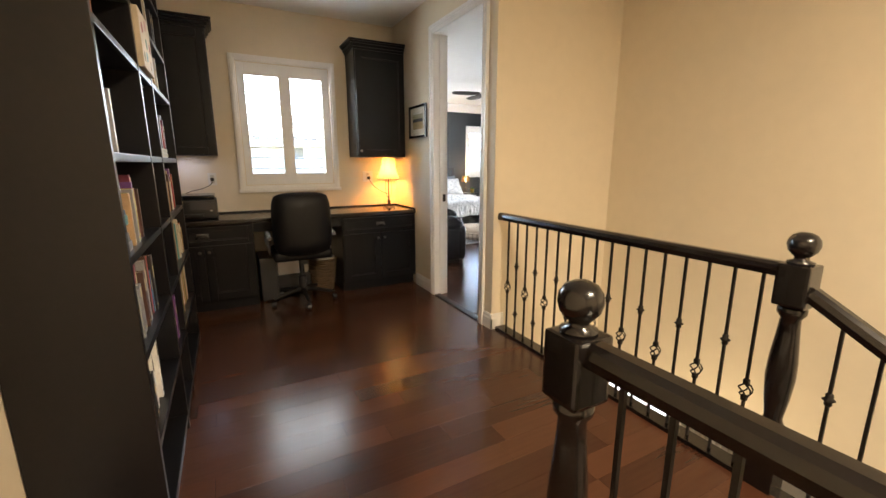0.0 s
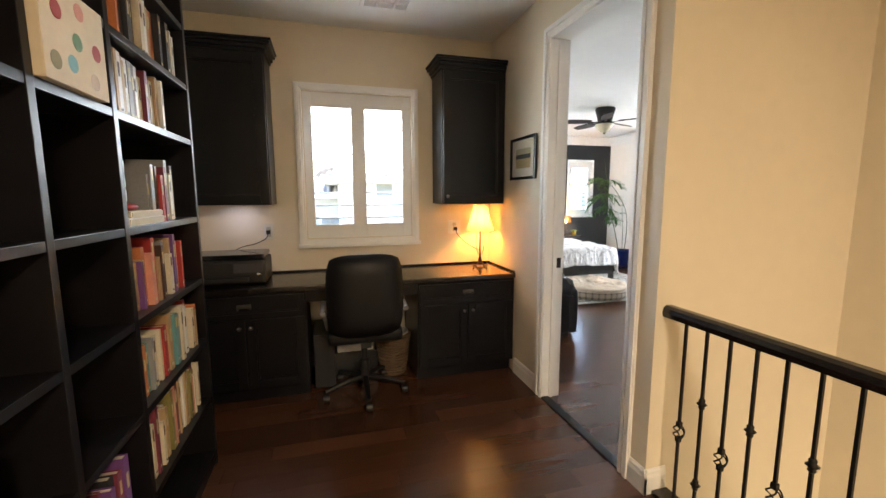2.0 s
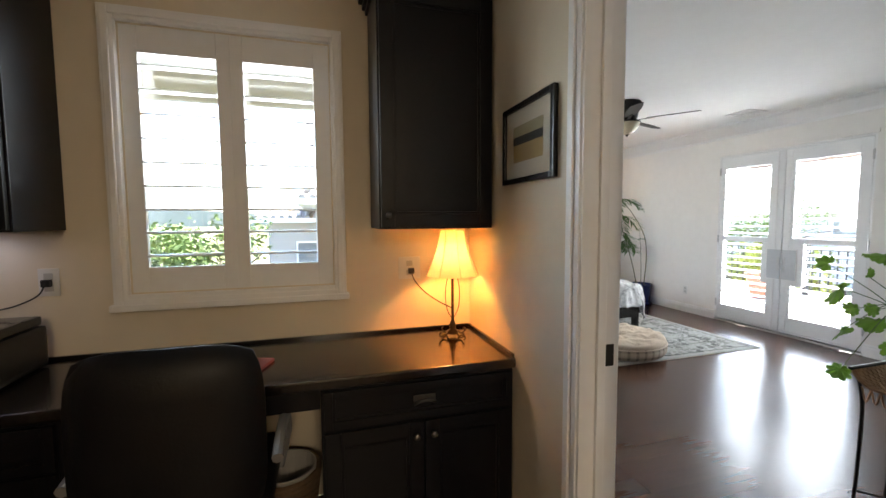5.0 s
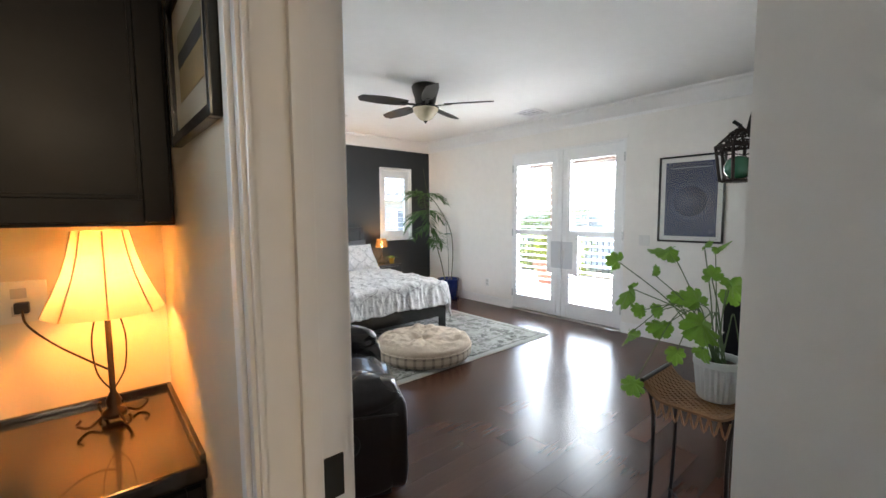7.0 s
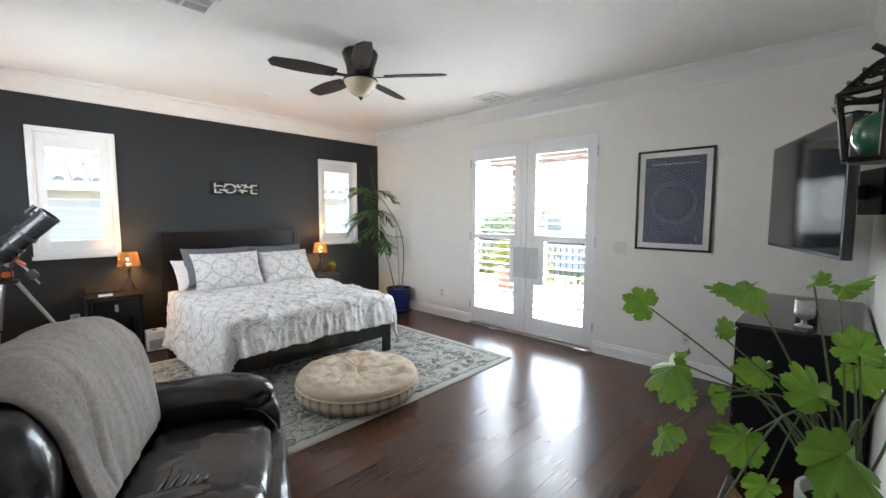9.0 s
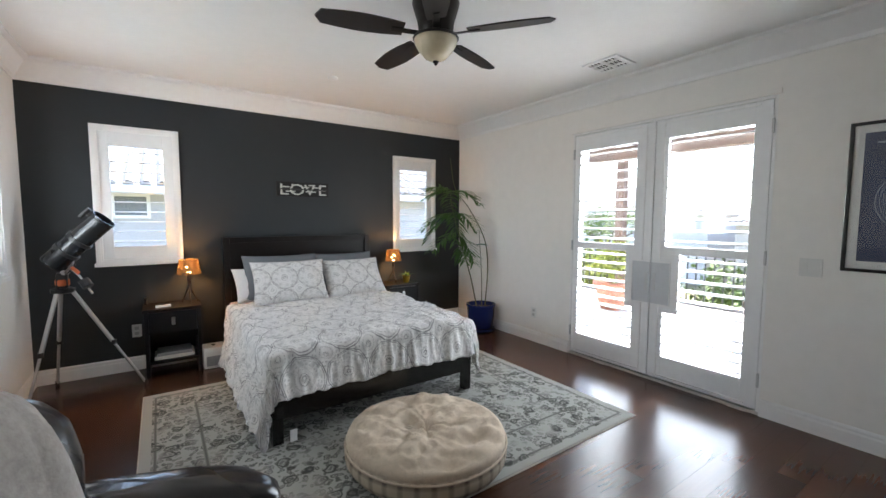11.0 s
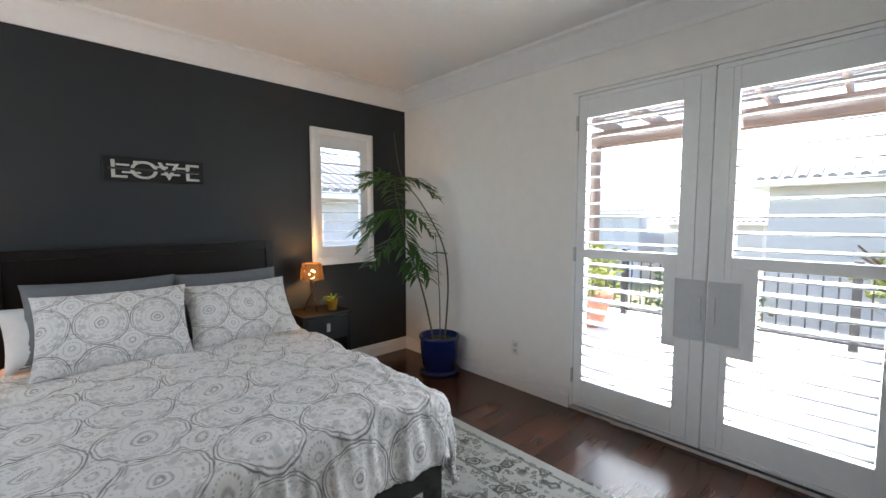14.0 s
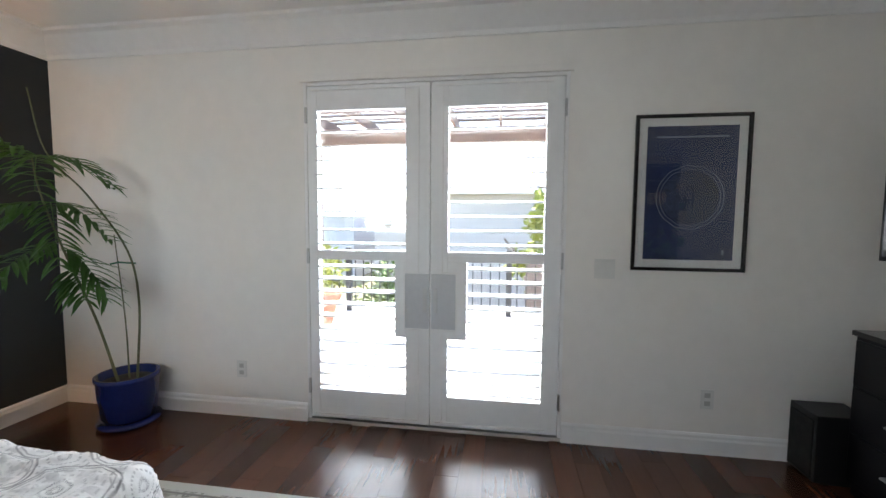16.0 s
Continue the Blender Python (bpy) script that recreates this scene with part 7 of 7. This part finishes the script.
def puff(lo, hi, e=3.2, n=20, wr=0.0, seed=0.0, m=None):
    """A stuffed block: a superellipsoid between lo and hi with slight creases."""
    bm = bmesh.new()
    c = [(a + b) / 2 for a, b in zip(lo, hi)]
    h = [(b - a) / 2 for a, b in zip(lo, hi)]
    sp = lambda v: math.copysign(abs(v) ** (2 / e), v)
    rows = []
    for j in range(n + 1):
        ph_ = math.pi * (j / n - 0.5)
        row = []
        for i in range(2 * n):
            th = math.pi * i / n
            v = Vector((sp(math.cos(ph_)) * sp(math.cos(th)), sp(math.cos(ph_)) * sp(math.sin(th)), sp(math.sin(ph_))))
            k = 1 + wr * (noise.noise(v * 2.2 + Vector((seed, 0, 0))) + 0.5 * noise.noise(v * 6 + Vector((seed, 3, 0))))
            row.append(bm.verts.new((c[0] + h[0] * v.x * k, c[1] + h[1] * v.y * k, c[2] + h[2] * v.z * k)))
        rows.append(row)
    for a, b in zip(rows, rows[1:]):
        for i in range(2 * n):
            bm.faces.new((a[i], a[(i + 1) % (2 * n)], b[(i + 1) % (2 * n)], b[i])).smooth = True
    bmesh.ops.remove_doubles(bm, verts=bm.verts, dist=1e-4)
    if m is not None:
        bmesh.ops.transform(bm, matrix=m, verts=bm.verts)
    return bm


LEATHER = mat("dark_brown_leather", (0.012, 0.0095, 0.0105), 0.27, var=0.3, scale=9, bump=0.16, bump_scale=38, coat=0.35)
RX, RY, RA = 2.70, 5.19, -24.0
ac = thing("recliner", (RX, RY, 0), "dark brown leather recliner with a grey throw over its back", "armchair", rz=RA)
lpart("seat_cushion", puff((-0.18, -0.36, 0.24), (0.37, 0.36, 0.52), 3.2, 26, 0.04, 1), LEATHER, ac)
lpart("back_cushion", puff((-0.48, -0.40, 0.36), (-0.15, 0.40, 0.945), 2.7, 30, 0.03, 2), LEATHER, ac)
lpart("lumbar_cushion", puff((-0.34, -0.34, 0.40), (-0.12, 0.34, 0.72), 2.8, 22, 0.06, 6), LEATHER, ac)
lpart("back_shell", puff((-0.49, -0.42, 0.05), (-0.24, 0.42, 0.82), 5, 16, 0.01, 3), LEATHER, ac)
for s in (-1, 1):
    y0, y1 = (0.35, 0.53) if s > 0 else (-0.53, -0.35)
    w0, w1 = (0.24, 0.50) if s > 0 else (-0.50, -0.24)
    lpart("wing", puff((-0.49, w0, 0.47), (-0.13, w1, 0.925), 2.25, 26, 0.05, 11 + s), LEATHER, ac)
    lpart("arm", puff((-0.44, y0, 0.05), (0.35, y1, 0.54), 7, 20, 0.012, 4 + s), LEATHER, ac)
    lpart("arm_pad", puff((-0.30, y0 - 0.02, 0.43), (0.36, y1 + 0.015, 0.635), 2.8, 26, 0.06, 7 + s), LEATHER, ac)
    lpart("arm_front", puff((0.29, y0 + 0.005, 0.06), (0.395, y1 - 0.005, 0.51), 4.5, 16, 0.02, 17 + s), LEATHER, ac)
    lpart("arm_seam", tube(curve_pts([(-0.36, s * 0.534, 0.48), (0.0, s * 0.540, 0.465), (0.26, s * 0.536, 0.455), (0.35, s * 0.51, 0.44), (0.372, s * 0.43, 0.43)], 5), 0.006, 6), LEATHER, ac)
for k in range(5):
    x = -0.02 + k * 0.030
    lpart("crease", tube(curve_pts([(x, -0.30 + 0.02 * k, 0.508), (x + 0.05, -0.20, 0.522), (x + 0.07, -0.08 - 0.02 * k, 0.518)], 4), 0.008, 6, 0.4), LEATHER, ac)
lpart("seat_piping", tube(curve_pts([(0.10, -0.345, 0.50), (0.28, -0.345, 0.495), (0.36, -0.32, 0.43), (0.375, -0.2, 0.42), (0.377, 0.2, 0.42), (0.36, 0.32, 0.43), (0.28, 0.345, 0.495), (0.10, 0.345, 0.50)], 5), 0.006, 6), LEATHER, ac)
lpart("footrest", puff((0.31, -0.335, 0.06), (0.425, 0.335, 0.44), 4, 18, 0.03, 9), LEATHER, ac)
lpart("plinth", box((-0.38, -0.44, 0.0), (0.32, 0.44, 0.09), 0.01), BLACK_PLASTIC, ac)
lv = lpart("lever_cup", lathe([(0.062, 0.0), (0.066, 0.006), (0.050, 0.012), (0.046, 0.003), (0.0001, 0.001)], (0.10, -0.526, 0.33), 24, Matrix.Rotation(radians(90), 4, "X")), BLACK_PLASTIC, ac, "black recessed lever cup", smooth=True)
lpart("lever", box((0.065, -0.545, 0.318), (0.14, -0.530, 0.342), 0.006), BLACK_PLASTIC, lv)
th_ = thing("throw_blanket", (2.2, 5.0, 0.6), "grey-beige plush throw draped over the recliner back", "blanket")
th_.matrix_basis = pose(RX, RY, 0, 0, 0, RA)
prof = [(-0.10, 0.50), (-0.11, 0.60), (-0.12, 0.70), (-0.135, 0.81), (-0.155, 0.90), (-0.19, 0.965), (-0.24, 1.012), (-0.34, 1.0), (-0.43, 0.945), (-0.48, 0.84), (-0.50, 0.72), (-0.505, 0.57), (-0.51, 0.42)]
bm = bmesh.new()
rows = []
ny_ = 64
for q, (px, pz) in enumerate(prof):
    row = []
    pz = pz if pz < 0.5 else 0.5 + (pz - 0.5) * 0.91
    for k in range(ny_ + 1):
        f = k / ny_
        y = -0.29 + 0.66 * f - 0.05 * math.sin(math.pi * q / 12)
        cave = 0.085 * max(0.0, (abs(y) - 0.18) / 0.20) ** 2
        w_ = 0.018 * noise.noise(Vector((q * 0.35, y * 9, 0))) + 0.016 * max(0.0, 1 - abs(noise.noise(Vector((q * 0.12 + 3, y * 11 + 0.6 * math.sin(q * 0.5), 5)))) * 4.5) + 0.005 * noise.noise(Vector((q, y * 40, 2)))
        row.append(bm.verts.new((px + (w_ if q < 5 or q > 8 else 0.3 * w_) - (cave * 0.35 if px > -0.2 else 0), y, pz - cave * (1 if 3 < q < 10 else 0.4) + w_ * 0.8 + 0.018)))
    rows.append(row)
for a, b in zip(rows, rows[1:]):
    for k in range(ny_):
        bm.faces.new((a[k], a[k + 1], b[k + 1], b[k])).smooth = True
tw = lpart("throw_cloth", bm, mat("grey_beige_plush", (0.38, 0.345, 0.32), 0.95, var=0.2, scale=14, bump=0.7, bump_scale=90, spec=0.1), th_, smooth=True)
so = tw.modifiers.new("thickness", "SOLIDIFY")
so.thickness, so.offset = 0.034, 1
sb = tw.modifiers.new("smooth", "SUBSURF")
sb.levels = sb.render_levels = 1

# ---- outside: deck, pergola, neighbours, trees ----
CONCRETE = mat("pale_deck_coating", (0.62, 0.61, 0.58), 0.8, var=0.06, scale=2, bump=0.1, bump_scale=60)
STUCCO = mat("grey_stucco", (0.46, 0.44, 0.43), 0.9, var=0.05, scale=2, bump=0.3, bump_scale=60)
STUCCO2 = mat("pale_stucco", (0.50, 0.50, 0.52), 0.9, var=0.05, scale=2, bump=0.3, bump_scale=60)
ROOF = mat("grey_clay_tile", (0.27, 0.26, 0.255), 0.85, var=0.3, scale=6)
PERG = mat("brown_pergola_wood", (0.17, 0.115, 0.09), 0.7, var=0.25, scale=8)
TERRA = mat("terracotta", (0.38, 0.15, 0.09), 0.8, var=0.15, scale=10)
GROUND = mat("dry_lawn", (0.14, 0.13, 0.06), 0.95, var=0.3, scale=2)
FOL = mat("tree_leaves", (0.10, 0.15, 0.035), 0.7, var=0.4, scale=4)
FOL2 = mat("yellow_green_leaves", (0.22, 0.25, 0.04), 0.7, var=0.4, scale=4)
BARK = mat("bark", (0.10, 0.075, 0.055), 0.9, var=0.3, scale=12)
FENCE_BROWN = mat("weathered_fence", (0.20, 0.16, 0.14), 0.85, var=0.25, scale=6)

gr = bmesh.new()
bmesh.ops.create_grid(gr, x_segments=4, y_segments=4, size=600)
bmesh.ops.translate(gr, verts=gr.verts, vec=(0, 0, -3.3))
tagged(mesh_ob("ground", gr, GROUND), "dry grassy ground around the house", "ground", kind="structure")
tagged(mesh_ob("pavement_deck", box((BX1 + 0.145, 0.5, -0.30), (10.3, 10.5, -0.06)), CONCRETE), "sunlit pale coated balcony deck", "deck", kind="structure")
tagged(mesh_ob("wall_deck_base", box((BX1 + 0.3, 0.7, -3.3), (10.1, 10.3, -0.30)), STUCCO), "grey stucco wall under the balcony", "wall", kind="structure")
tagged(mesh_ob("roof", box((OX0 - 0.7, -3.6, ZO + 0.35), (BX1 + 0.55, BY1 + 0.5, ZO + 0.5)), ROOF), "low house roof with eaves", "roof", kind="structure")

rl = thing("balcony_railing", (9.9, 5.5, -0.06), "dark metal railing along the balcony edge", "railing", "balcony railings")
DARK_METAL = mat("dark_railing_metal", (0.04, 0.04, 0.042), 0.5, metal=0.3, var=0.1)
bar = mesh_of("picket", box((-0.008, -0.008, 0.06), (0.008, 0.008, 0.86)), DARK_METAL)
part("top_rail", box((9.87, 0.6, 0.80), (9.93, 10.4, 0.85), 0.008), DARK_METAL, rl)
part("bottom_rail", box((9.885, 0.6, 0.0), (9.915, 10.4, 0.03), 0.004), DARK_METAL, rl)
for k in range(75):
    shared_part("picket", bar, rl, Matrix.Translation((0, 0.7 + k * 0.13 - 5.5, 0.0)))
for y in (0.6, 3.05, 5.5, 7.95, 10.38):
    part("post", box((9.86, y - 0.04, -0.06), (9.94, y + 0.04, 0.92), 0.006), DARK_METAL, rl)
rl = thing("balcony_railing", (8.2, 10.4, -0.06), "dark metal railing across the balcony end", "railing", "balcony railings")
part("top_rail", box((6.6, 10.37, 0.80), (9.86, 10.43, 0.85), 0.008), DARK_METAL, rl)
for k in range(24):
    shared_part("picket", bar, rl, Matrix.Translation((6.7 + k * 0.13 - 8.2, 0.0, 0.0)))

pg = thing("pergola", (8.3, 5.5, -0.06), "brown wooden pergola over the balcony", "pergola")
for x, y in ((9.55, 1.2), (9.55, 8.3)):
    part("post", box((x - 0.07, y - 0.07, -0.06), (x + 0.07, y + 0.07, 2.52), 0.01), PERG, pg)
for x in (9.45, 9.65):
    part("beam", box((x - 0.025, 0.6, 2.40), (x + 0.025, 8.9, 2.60), 0.008), PERG, pg)
part("ledger", box((6.55, 0.6, 2.50), (6.60, 8.9, 2.68), 0.008), PERG, pg)
for k in range(14):
    part("rafter", box((6.60, 0.75 + k * 0.61, 2.60), (9.95, 0.79 + k * 0.61, 2.74), 0.005), PERG, pg)
for k in range(15):
    part("slat", box((6.75 + k * 0.21, 0.6, 2.74), (6.83 + k * 0.21, 8.9, 2.77), 0.003), PERG, pg)


def leafy(bm, centre, radius, count, leaf, rg, squash=0.8):
    """A cloud of small leaves round centre, thicker towards its outside, with gaps."""
    c = Vector(centre)
    for _ in range(count):
        v = Vector((rg.gauss(0, 1), rg.gauss(0, 1), rg.gauss(0, 1))).normalized()
        k = 0.75 + 0.5 * noise.noise(v * 2.3 + c)
        p = c + Vector((v.x, v.y, v.z * squash)) * radius * k * rg.uniform(0.45, 1.0)
        a = Vector((rg.gauss(0, 1), rg.gauss(0, 1), rg.gauss(0, 0.6))).normalized()
        b = a.cross(Vector((rg.gauss(0, 1), rg.gauss(0, 1), rg.gauss(0, 1)))).normalized()
        s = leaf * rg.uniform(0.6, 1.3)
        q = [bm.verts.new(p + a * s), bm.verts.new(p + b * s * 0.5), bm.verts.new(p - a * s), bm.verts.new(p - b * s * 0.5)]
        bm.faces.new(q)


def tree(x, y, base, height, r, material, label, seed, count=1500):
    rg = random.Random(seed)
    t = thing("tree", (x, y, base), label, "tree", "garden trees")
    bm = tube(curve_pts([(x, y, base), (x + 0.1, y, base + height * 0.3), (x - 0.05, y + 0.1, base + height * 0.62)], 5), 0.16, 9, 0.5)
    for k in range(6):
        a = 2 * math.pi * k / 6 + rg.uniform(-0.3, 0.3)
        add_tube(bm, curve_pts([(x - 0.03, y + 0.07, base + height * 0.5), (x + r * 0.4 * math.cos(a), y + r * 0.4 * math.sin(a), base + height * 0.68), (x + r * 0.75 * math.cos(a), y + r * 0.75 * math.sin(a), base + height * (0.72 + 0.15 * rg.random()))], 4), 0.06, 6, 0.3)
    part("trunk", bm, BARK, t)
    bm = bmesh.new()
    for k in range(9):
        a = rg.uniform(0, 2 * math.pi)
        rr = r * rg.uniform(0.1, 0.7)
        leafy(bm, (x + rr * math.cos(a), y + rr * math.sin(a), base + height * rg.uniform(0.62, 0.95)), r * rg.uniform(0.35, 0.6), count // 9, 0.09, rg)
    part("crown", bm, material, t)
    return t


tree(13.4, 4.6, -3.3, 5.4, 1.5, FOL2, "yellow-green leafy tree behind the balcony", 1, 3000)
tree(13.2, 10.6, -3.3, 3.9, 1.9, FOL2, "bushy green tree below the balcony", 2, 3000)
tree(15.5, 13.2, -3.3, 4.0, 2.2, FOL, "bushy green tree below the balcony", 3, 3000)
tree(14.5, 8.0, -3.3, 3.5, 1.6, FOL, "green leafy tree below the balcony", 4, 2400)
tree(-2.2, 15.0, -3.3, 4.6, 2.4, FOL, "green leafy tree outside the office window", 5, 3600)
tree(-5.5, 17.0, -3.3, 5.2, 2.8, FOL, "green leafy tree outside the office window", 6, 3000)
tree(27.0, 20.0, -3.3, 5.5, 3.5, FOL, "distant green tree beyond the houses", 7, 2000)


def house(name, lo, hi, eave, ridge, wall_m, label, windows, along="y"):
    """A house: walls, an overhanging tiled roof with rows of barrel tiles, and windows with frames."""
    h = thing(name, ((lo[0] + hi[0]) / 2, (lo[1] + hi[1]) / 2, -3.3), label, "house", "neighbouring houses")
    part("wall", box((*lo, -3.3), (*hi, eave)), wall_m, h)
    o = 0.5
    bm = bmesh.new()
    x0, x1, y0, y1 = lo[0] - o, hi[0] + o, lo[1] - o, hi[1] + o
    cx, cy = (x0 + x1) / 2, (y0 + y1) / 2
    if along == "y":
        top = [(cx, y0 + (x1 - x0) * 0.35, ridge), (cx, y1 - (x1 - x0) * 0.35, ridge)]
    else:
        top = [(x0 + (y1 - y0) * 0.35, cy, ridge), (x1 - (y1 - y0) * 0.35, cy, ridge)]
    c = [bm.verts.new(p) for p in ((x0, y0, eave - 0.05), (x1, y0, eave - 0.05), (x1, y1, eave - 0.05), (x0, y1, eave - 0.05))]
    r = [bm.verts.new(p) for p in top]
    if along == "y":
        fs_ = [(c[0], c[1], r[0]), (c[1], c[2], r[1], r[0]), (c[2], c[3], r[1]), (c[3], c[0], r[0], r[1])]
    else:
        fs_ = [(c[0], c[1], r[1], r[0]), (c[1], c[2], r[1]), (c[2], c[3], r[0], r[1]), (c[3], c[0], r[0])]
    for f in fs_:
        bm.faces.new(f)
    bm.faces.new(c[::-1])
    roof_ = part("roof", bm, ROOF, h)
    bm = bmesh.new()
    if along == "y":
        n = int((y1 - y0) / 0.30)
        for k in range(n):
            y = y0 + 0.15 + k * 0.30
            f = min(1.0, min(y - y0, y1 - y) / ((x1 - x0) * 0.35))
            add_tube(bm, [(x0, y, eave - 0.03), (x0 + (cx - x0) * f, y, eave - 0.05 + (ridge - eave + 0.05) * f)], 0.10, 6)
    else:
        n = int((x1 - x0) / 0.30)
        for k in range(n):
            x = x0 + 0.15 + k * 0.30
            f = min(1.0, min(x - x0, x1 - x) / ((y1 - y0) * 0.35))
            add_tube(bm, [(x, y0, eave - 0.03), (x, y0 + (cy - y0) * f, eave - 0.05 + (ridge - eave + 0.05) * f)], 0.10, 6)
    part("roof_tiles", bm, ROOF, roof_)
    part("fascia", box((x0 - 0.02, y0 - 0.02, eave - 0.22), (x1 + 0.02, y1 + 0.02, eave - 0.05)), TRIM, h)
    GW = mat("grey_window_glass", (0.22, 0.24, 0.26), 0.15, var=0.1)
    for side, a, b, z0, z1 in windows:
        if side == "w":
            lo3, hi3 = (lo[0] - 0.03, a, z0), (lo[0] + 0.01, b, z1)
            glass = box((lo[0] - 0.012, a + 0.07, z0 + 0.07), (lo[0] - 0.004, b - 0.07, z1 - 0.07))
            fr = bmesh.new()
            for p, q in (((a, z0), (a + 0.07, z1)), ((b - 0.07, z0), (b, z1)), ((a, z0), (b, z0 + 0.07)), ((a, z1 - 0.07), (b, z1))):
                add_box(fr, (lo[0] - 0.05, p[0], p[1]), (lo[0], q[0], q[1]))
        else:
            glass = box((a + 0.07, lo[1] - 0.012, z0 + 0.07), (b - 0.07, lo[1] - 0.004, z1 - 0.07))
            fr = ring(bmesh.new(), a, b, z0, z1, 0.07, 0.07, lo[1] - 0.05, lo[1], 0.0)
        w = part("window", fr, TRIM, h)
        part("pane", glass, GW, w)
    return h


house("house", (19.0, -12.0), (28.0, 7.6), 2.50, 4.5, STUCCO, "grey stucco neighbouring house with a tiled roof", [("w", -6.0, -4.6, 0.2, 1.4)])
house("house", (1.0, 15.5), (14.0, 25.0), 2.10, 4.0, STUCCO2, "pale stucco neighbouring house with a low tiled roof", [("s", 7.6, 8.9, 0.45, 1.55), ("s", 2.1, 2.8, 1.35, 1.90), ("s", 10.2, 11.2, 0.6, 1.6)], "x")
house("house", (-0.8, 19.5), (3.0, 27.0), 1.55, 3.0, STUCCO, "grey stucco house across the street", [("s", 0.2, 1.3, -0.6, 0.6), ("s", 1.8, 2.6, -0.5, 0.5)], "x")
house("house", (34.0, 17.0), (44.0, 32.0), 1.9, 4.2, STUCCO2, "distant house beyond the garden", [("w", 20.0, 21.5, 0, 1.2), ("w", 24.0, 25.5, 0, 1.2)])
house("house", (33.0, 9.8), (41.0, 15.0), 1.2, 3.3, STUCCO, "distant house beyond the garden", [("w", 11.0, 12.4, -0.6, 0.6)])
fc = thing("garden_fence", (11.6, 0.0, -3.3), "weathered brown picket fence beyond the balcony", "fence")
for k in range(46):
    part("board", box((11.6, -4.0 + k * 0.2, -3.3), (11.63, -3.83 + k * 0.2, 0.55 + 0.02 * (k % 2)), 0.0), FENCE_BROWN, fc)
part("rail", box((11.63, -4.0, 0.2), (11.68, 5.2, 0.3)), FENCE_BROWN, fc)

pt = thing("patio_pot", (8.9, 8.0, -0.06), "large terracotta pot with a leafy shrub on the balcony", "plant")
part("pot", lathe([(0.17, -0.06), (0.20, 0.0), (0.27, 0.30), (0.30, 0.32), (0.30, 0.38), (0.25, 0.38), (0.23, 0.30), (0.0001, 0.30)], (8.9, 8.0, 0), 28), TERRA, pt, "terracotta pot", smooth=True)
bm = bmesh.new()
leafy(bm, (8.9, 8.0, 0.72), 0.45, 500, 0.05, random.Random(3), 0.9)
add_tube(bm, [(8.9, 8.0, 0.3), (8.92, 8.02, 0.7)], 0.03, 6)
part("shrub", bm, FOL2, pt)
bb = thing("lounge_chair", (9.2, 3.3, -0.06), "dark metal patio lounge chair on the balcony", "chair")
bm = bmesh.new()
for y in (3.0, 3.55):
    add_tube(bm, [(8.6, y, -0.05), (8.65, y, 0.25), (9.35, y, 0.28), (9.75, y, 0.75)], 0.018, 6)
    add_tube(bm, [(9.4, y, 0.28), (9.5, y, -0.05)], 0.018, 6)
part("frame", bm, DARK_METAL, bb)
part("seat_sling", box((8.65, 3.0, 0.25), (9.38, 3.55, 0.27), 0.004), BLACK_PLASTIC, bb)
hills = bmesh.new()
hv = []
for k in range(41):
    a = radians(-60 + 200 * k / 40)
    hgt = 8 + 9 * noise.noise(Vector((k * 0.35, 0, 0))) + 4 * noise.noise(Vector((k * 0.9, 2, 0)))
    hv.append([hills.verts.new((420 * math.cos(a), 420 * math.sin(a), z)) for z in (-10, max(hgt, 1.5))])
for a, b in zip(hv, hv[1:]):
    hills.faces.new((a[0], b[0], b[1], a[1]))
tagged(mesh_ob("backdrop", hills, mat("hazy_hills", (0.20, 0.22, 0.20), 1.0, var=0.15, scale=0.02)), "low hazy hills on the horizon", "hills", kind="structure")

# ---- floor planks ----
fl_ob = bpy.data.objects["floor"]


def plank_mesh(w, l):
    bm = bmesh.new()
    add_box(bm, (-l / 2, -w / 2, -0.0115), (l / 2, w / 2, 0.0))
    return bm


PW = 0.127
pr_ = random.Random(21)
cache = {}
rest = bmesh.new()
made = 0
rooms = [(OX0, 0.60, 1.965, 0.60, OY1), (OX0, -1.2, 0.775, -1.2, 0.60), (1.965, 2.64, 6.38, WELL_Y + 0.12, BY1)]
for x0, _, x1, y0, y1 in rooms:
    y = y0
    while y < y1 - 0.01:
        w = min(PW, y1 - y)
        x = x0 - pr_.uniform(0, 0.9)
        while x < x1 - 0.01:
            l = pr_.choice((0.6, 0.75, 0.9, 1.05, 1.2))
            a, b = max(x, x0), min(x + l, x1)
            x += l
            cx = (a + b) / 2
            if b - a < 0.03 or (x0 > 1 and cx > VX and y < BY0 - 0.12):
                continue
            near = (x0 < 1 and y > 0.6 and y < 4.2) or (x0 > 1 and ((cx < 3.4 and y < 4.4) or (cx > 3.2 and 3.3 < y < 5.75) or (cx > 5.4 and y < 8.4)))
            key = (round(w, 3), round(b - a, 3))
            if near and made < 300:
                if key not in cache:
                    cache[key] = mesh_of("plank", plank_mesh(w - 0.0008, b - a - 0.0014), FLOOR_WOOD)
                shared_part("plank", cache[key], fl_ob, Matrix.Translation((cx, y + w / 2, 0)))
                made += 1
            else:
                add_box(rest, (a + 0.0008, y + 0.0008, -0.0115), (b - 0.0008, y + w - 0.0008, 0.0))
        y += PW
tagged(mesh_ob("planks", rest, FLOOR_WOOD, fl_ob), kind="stuff")
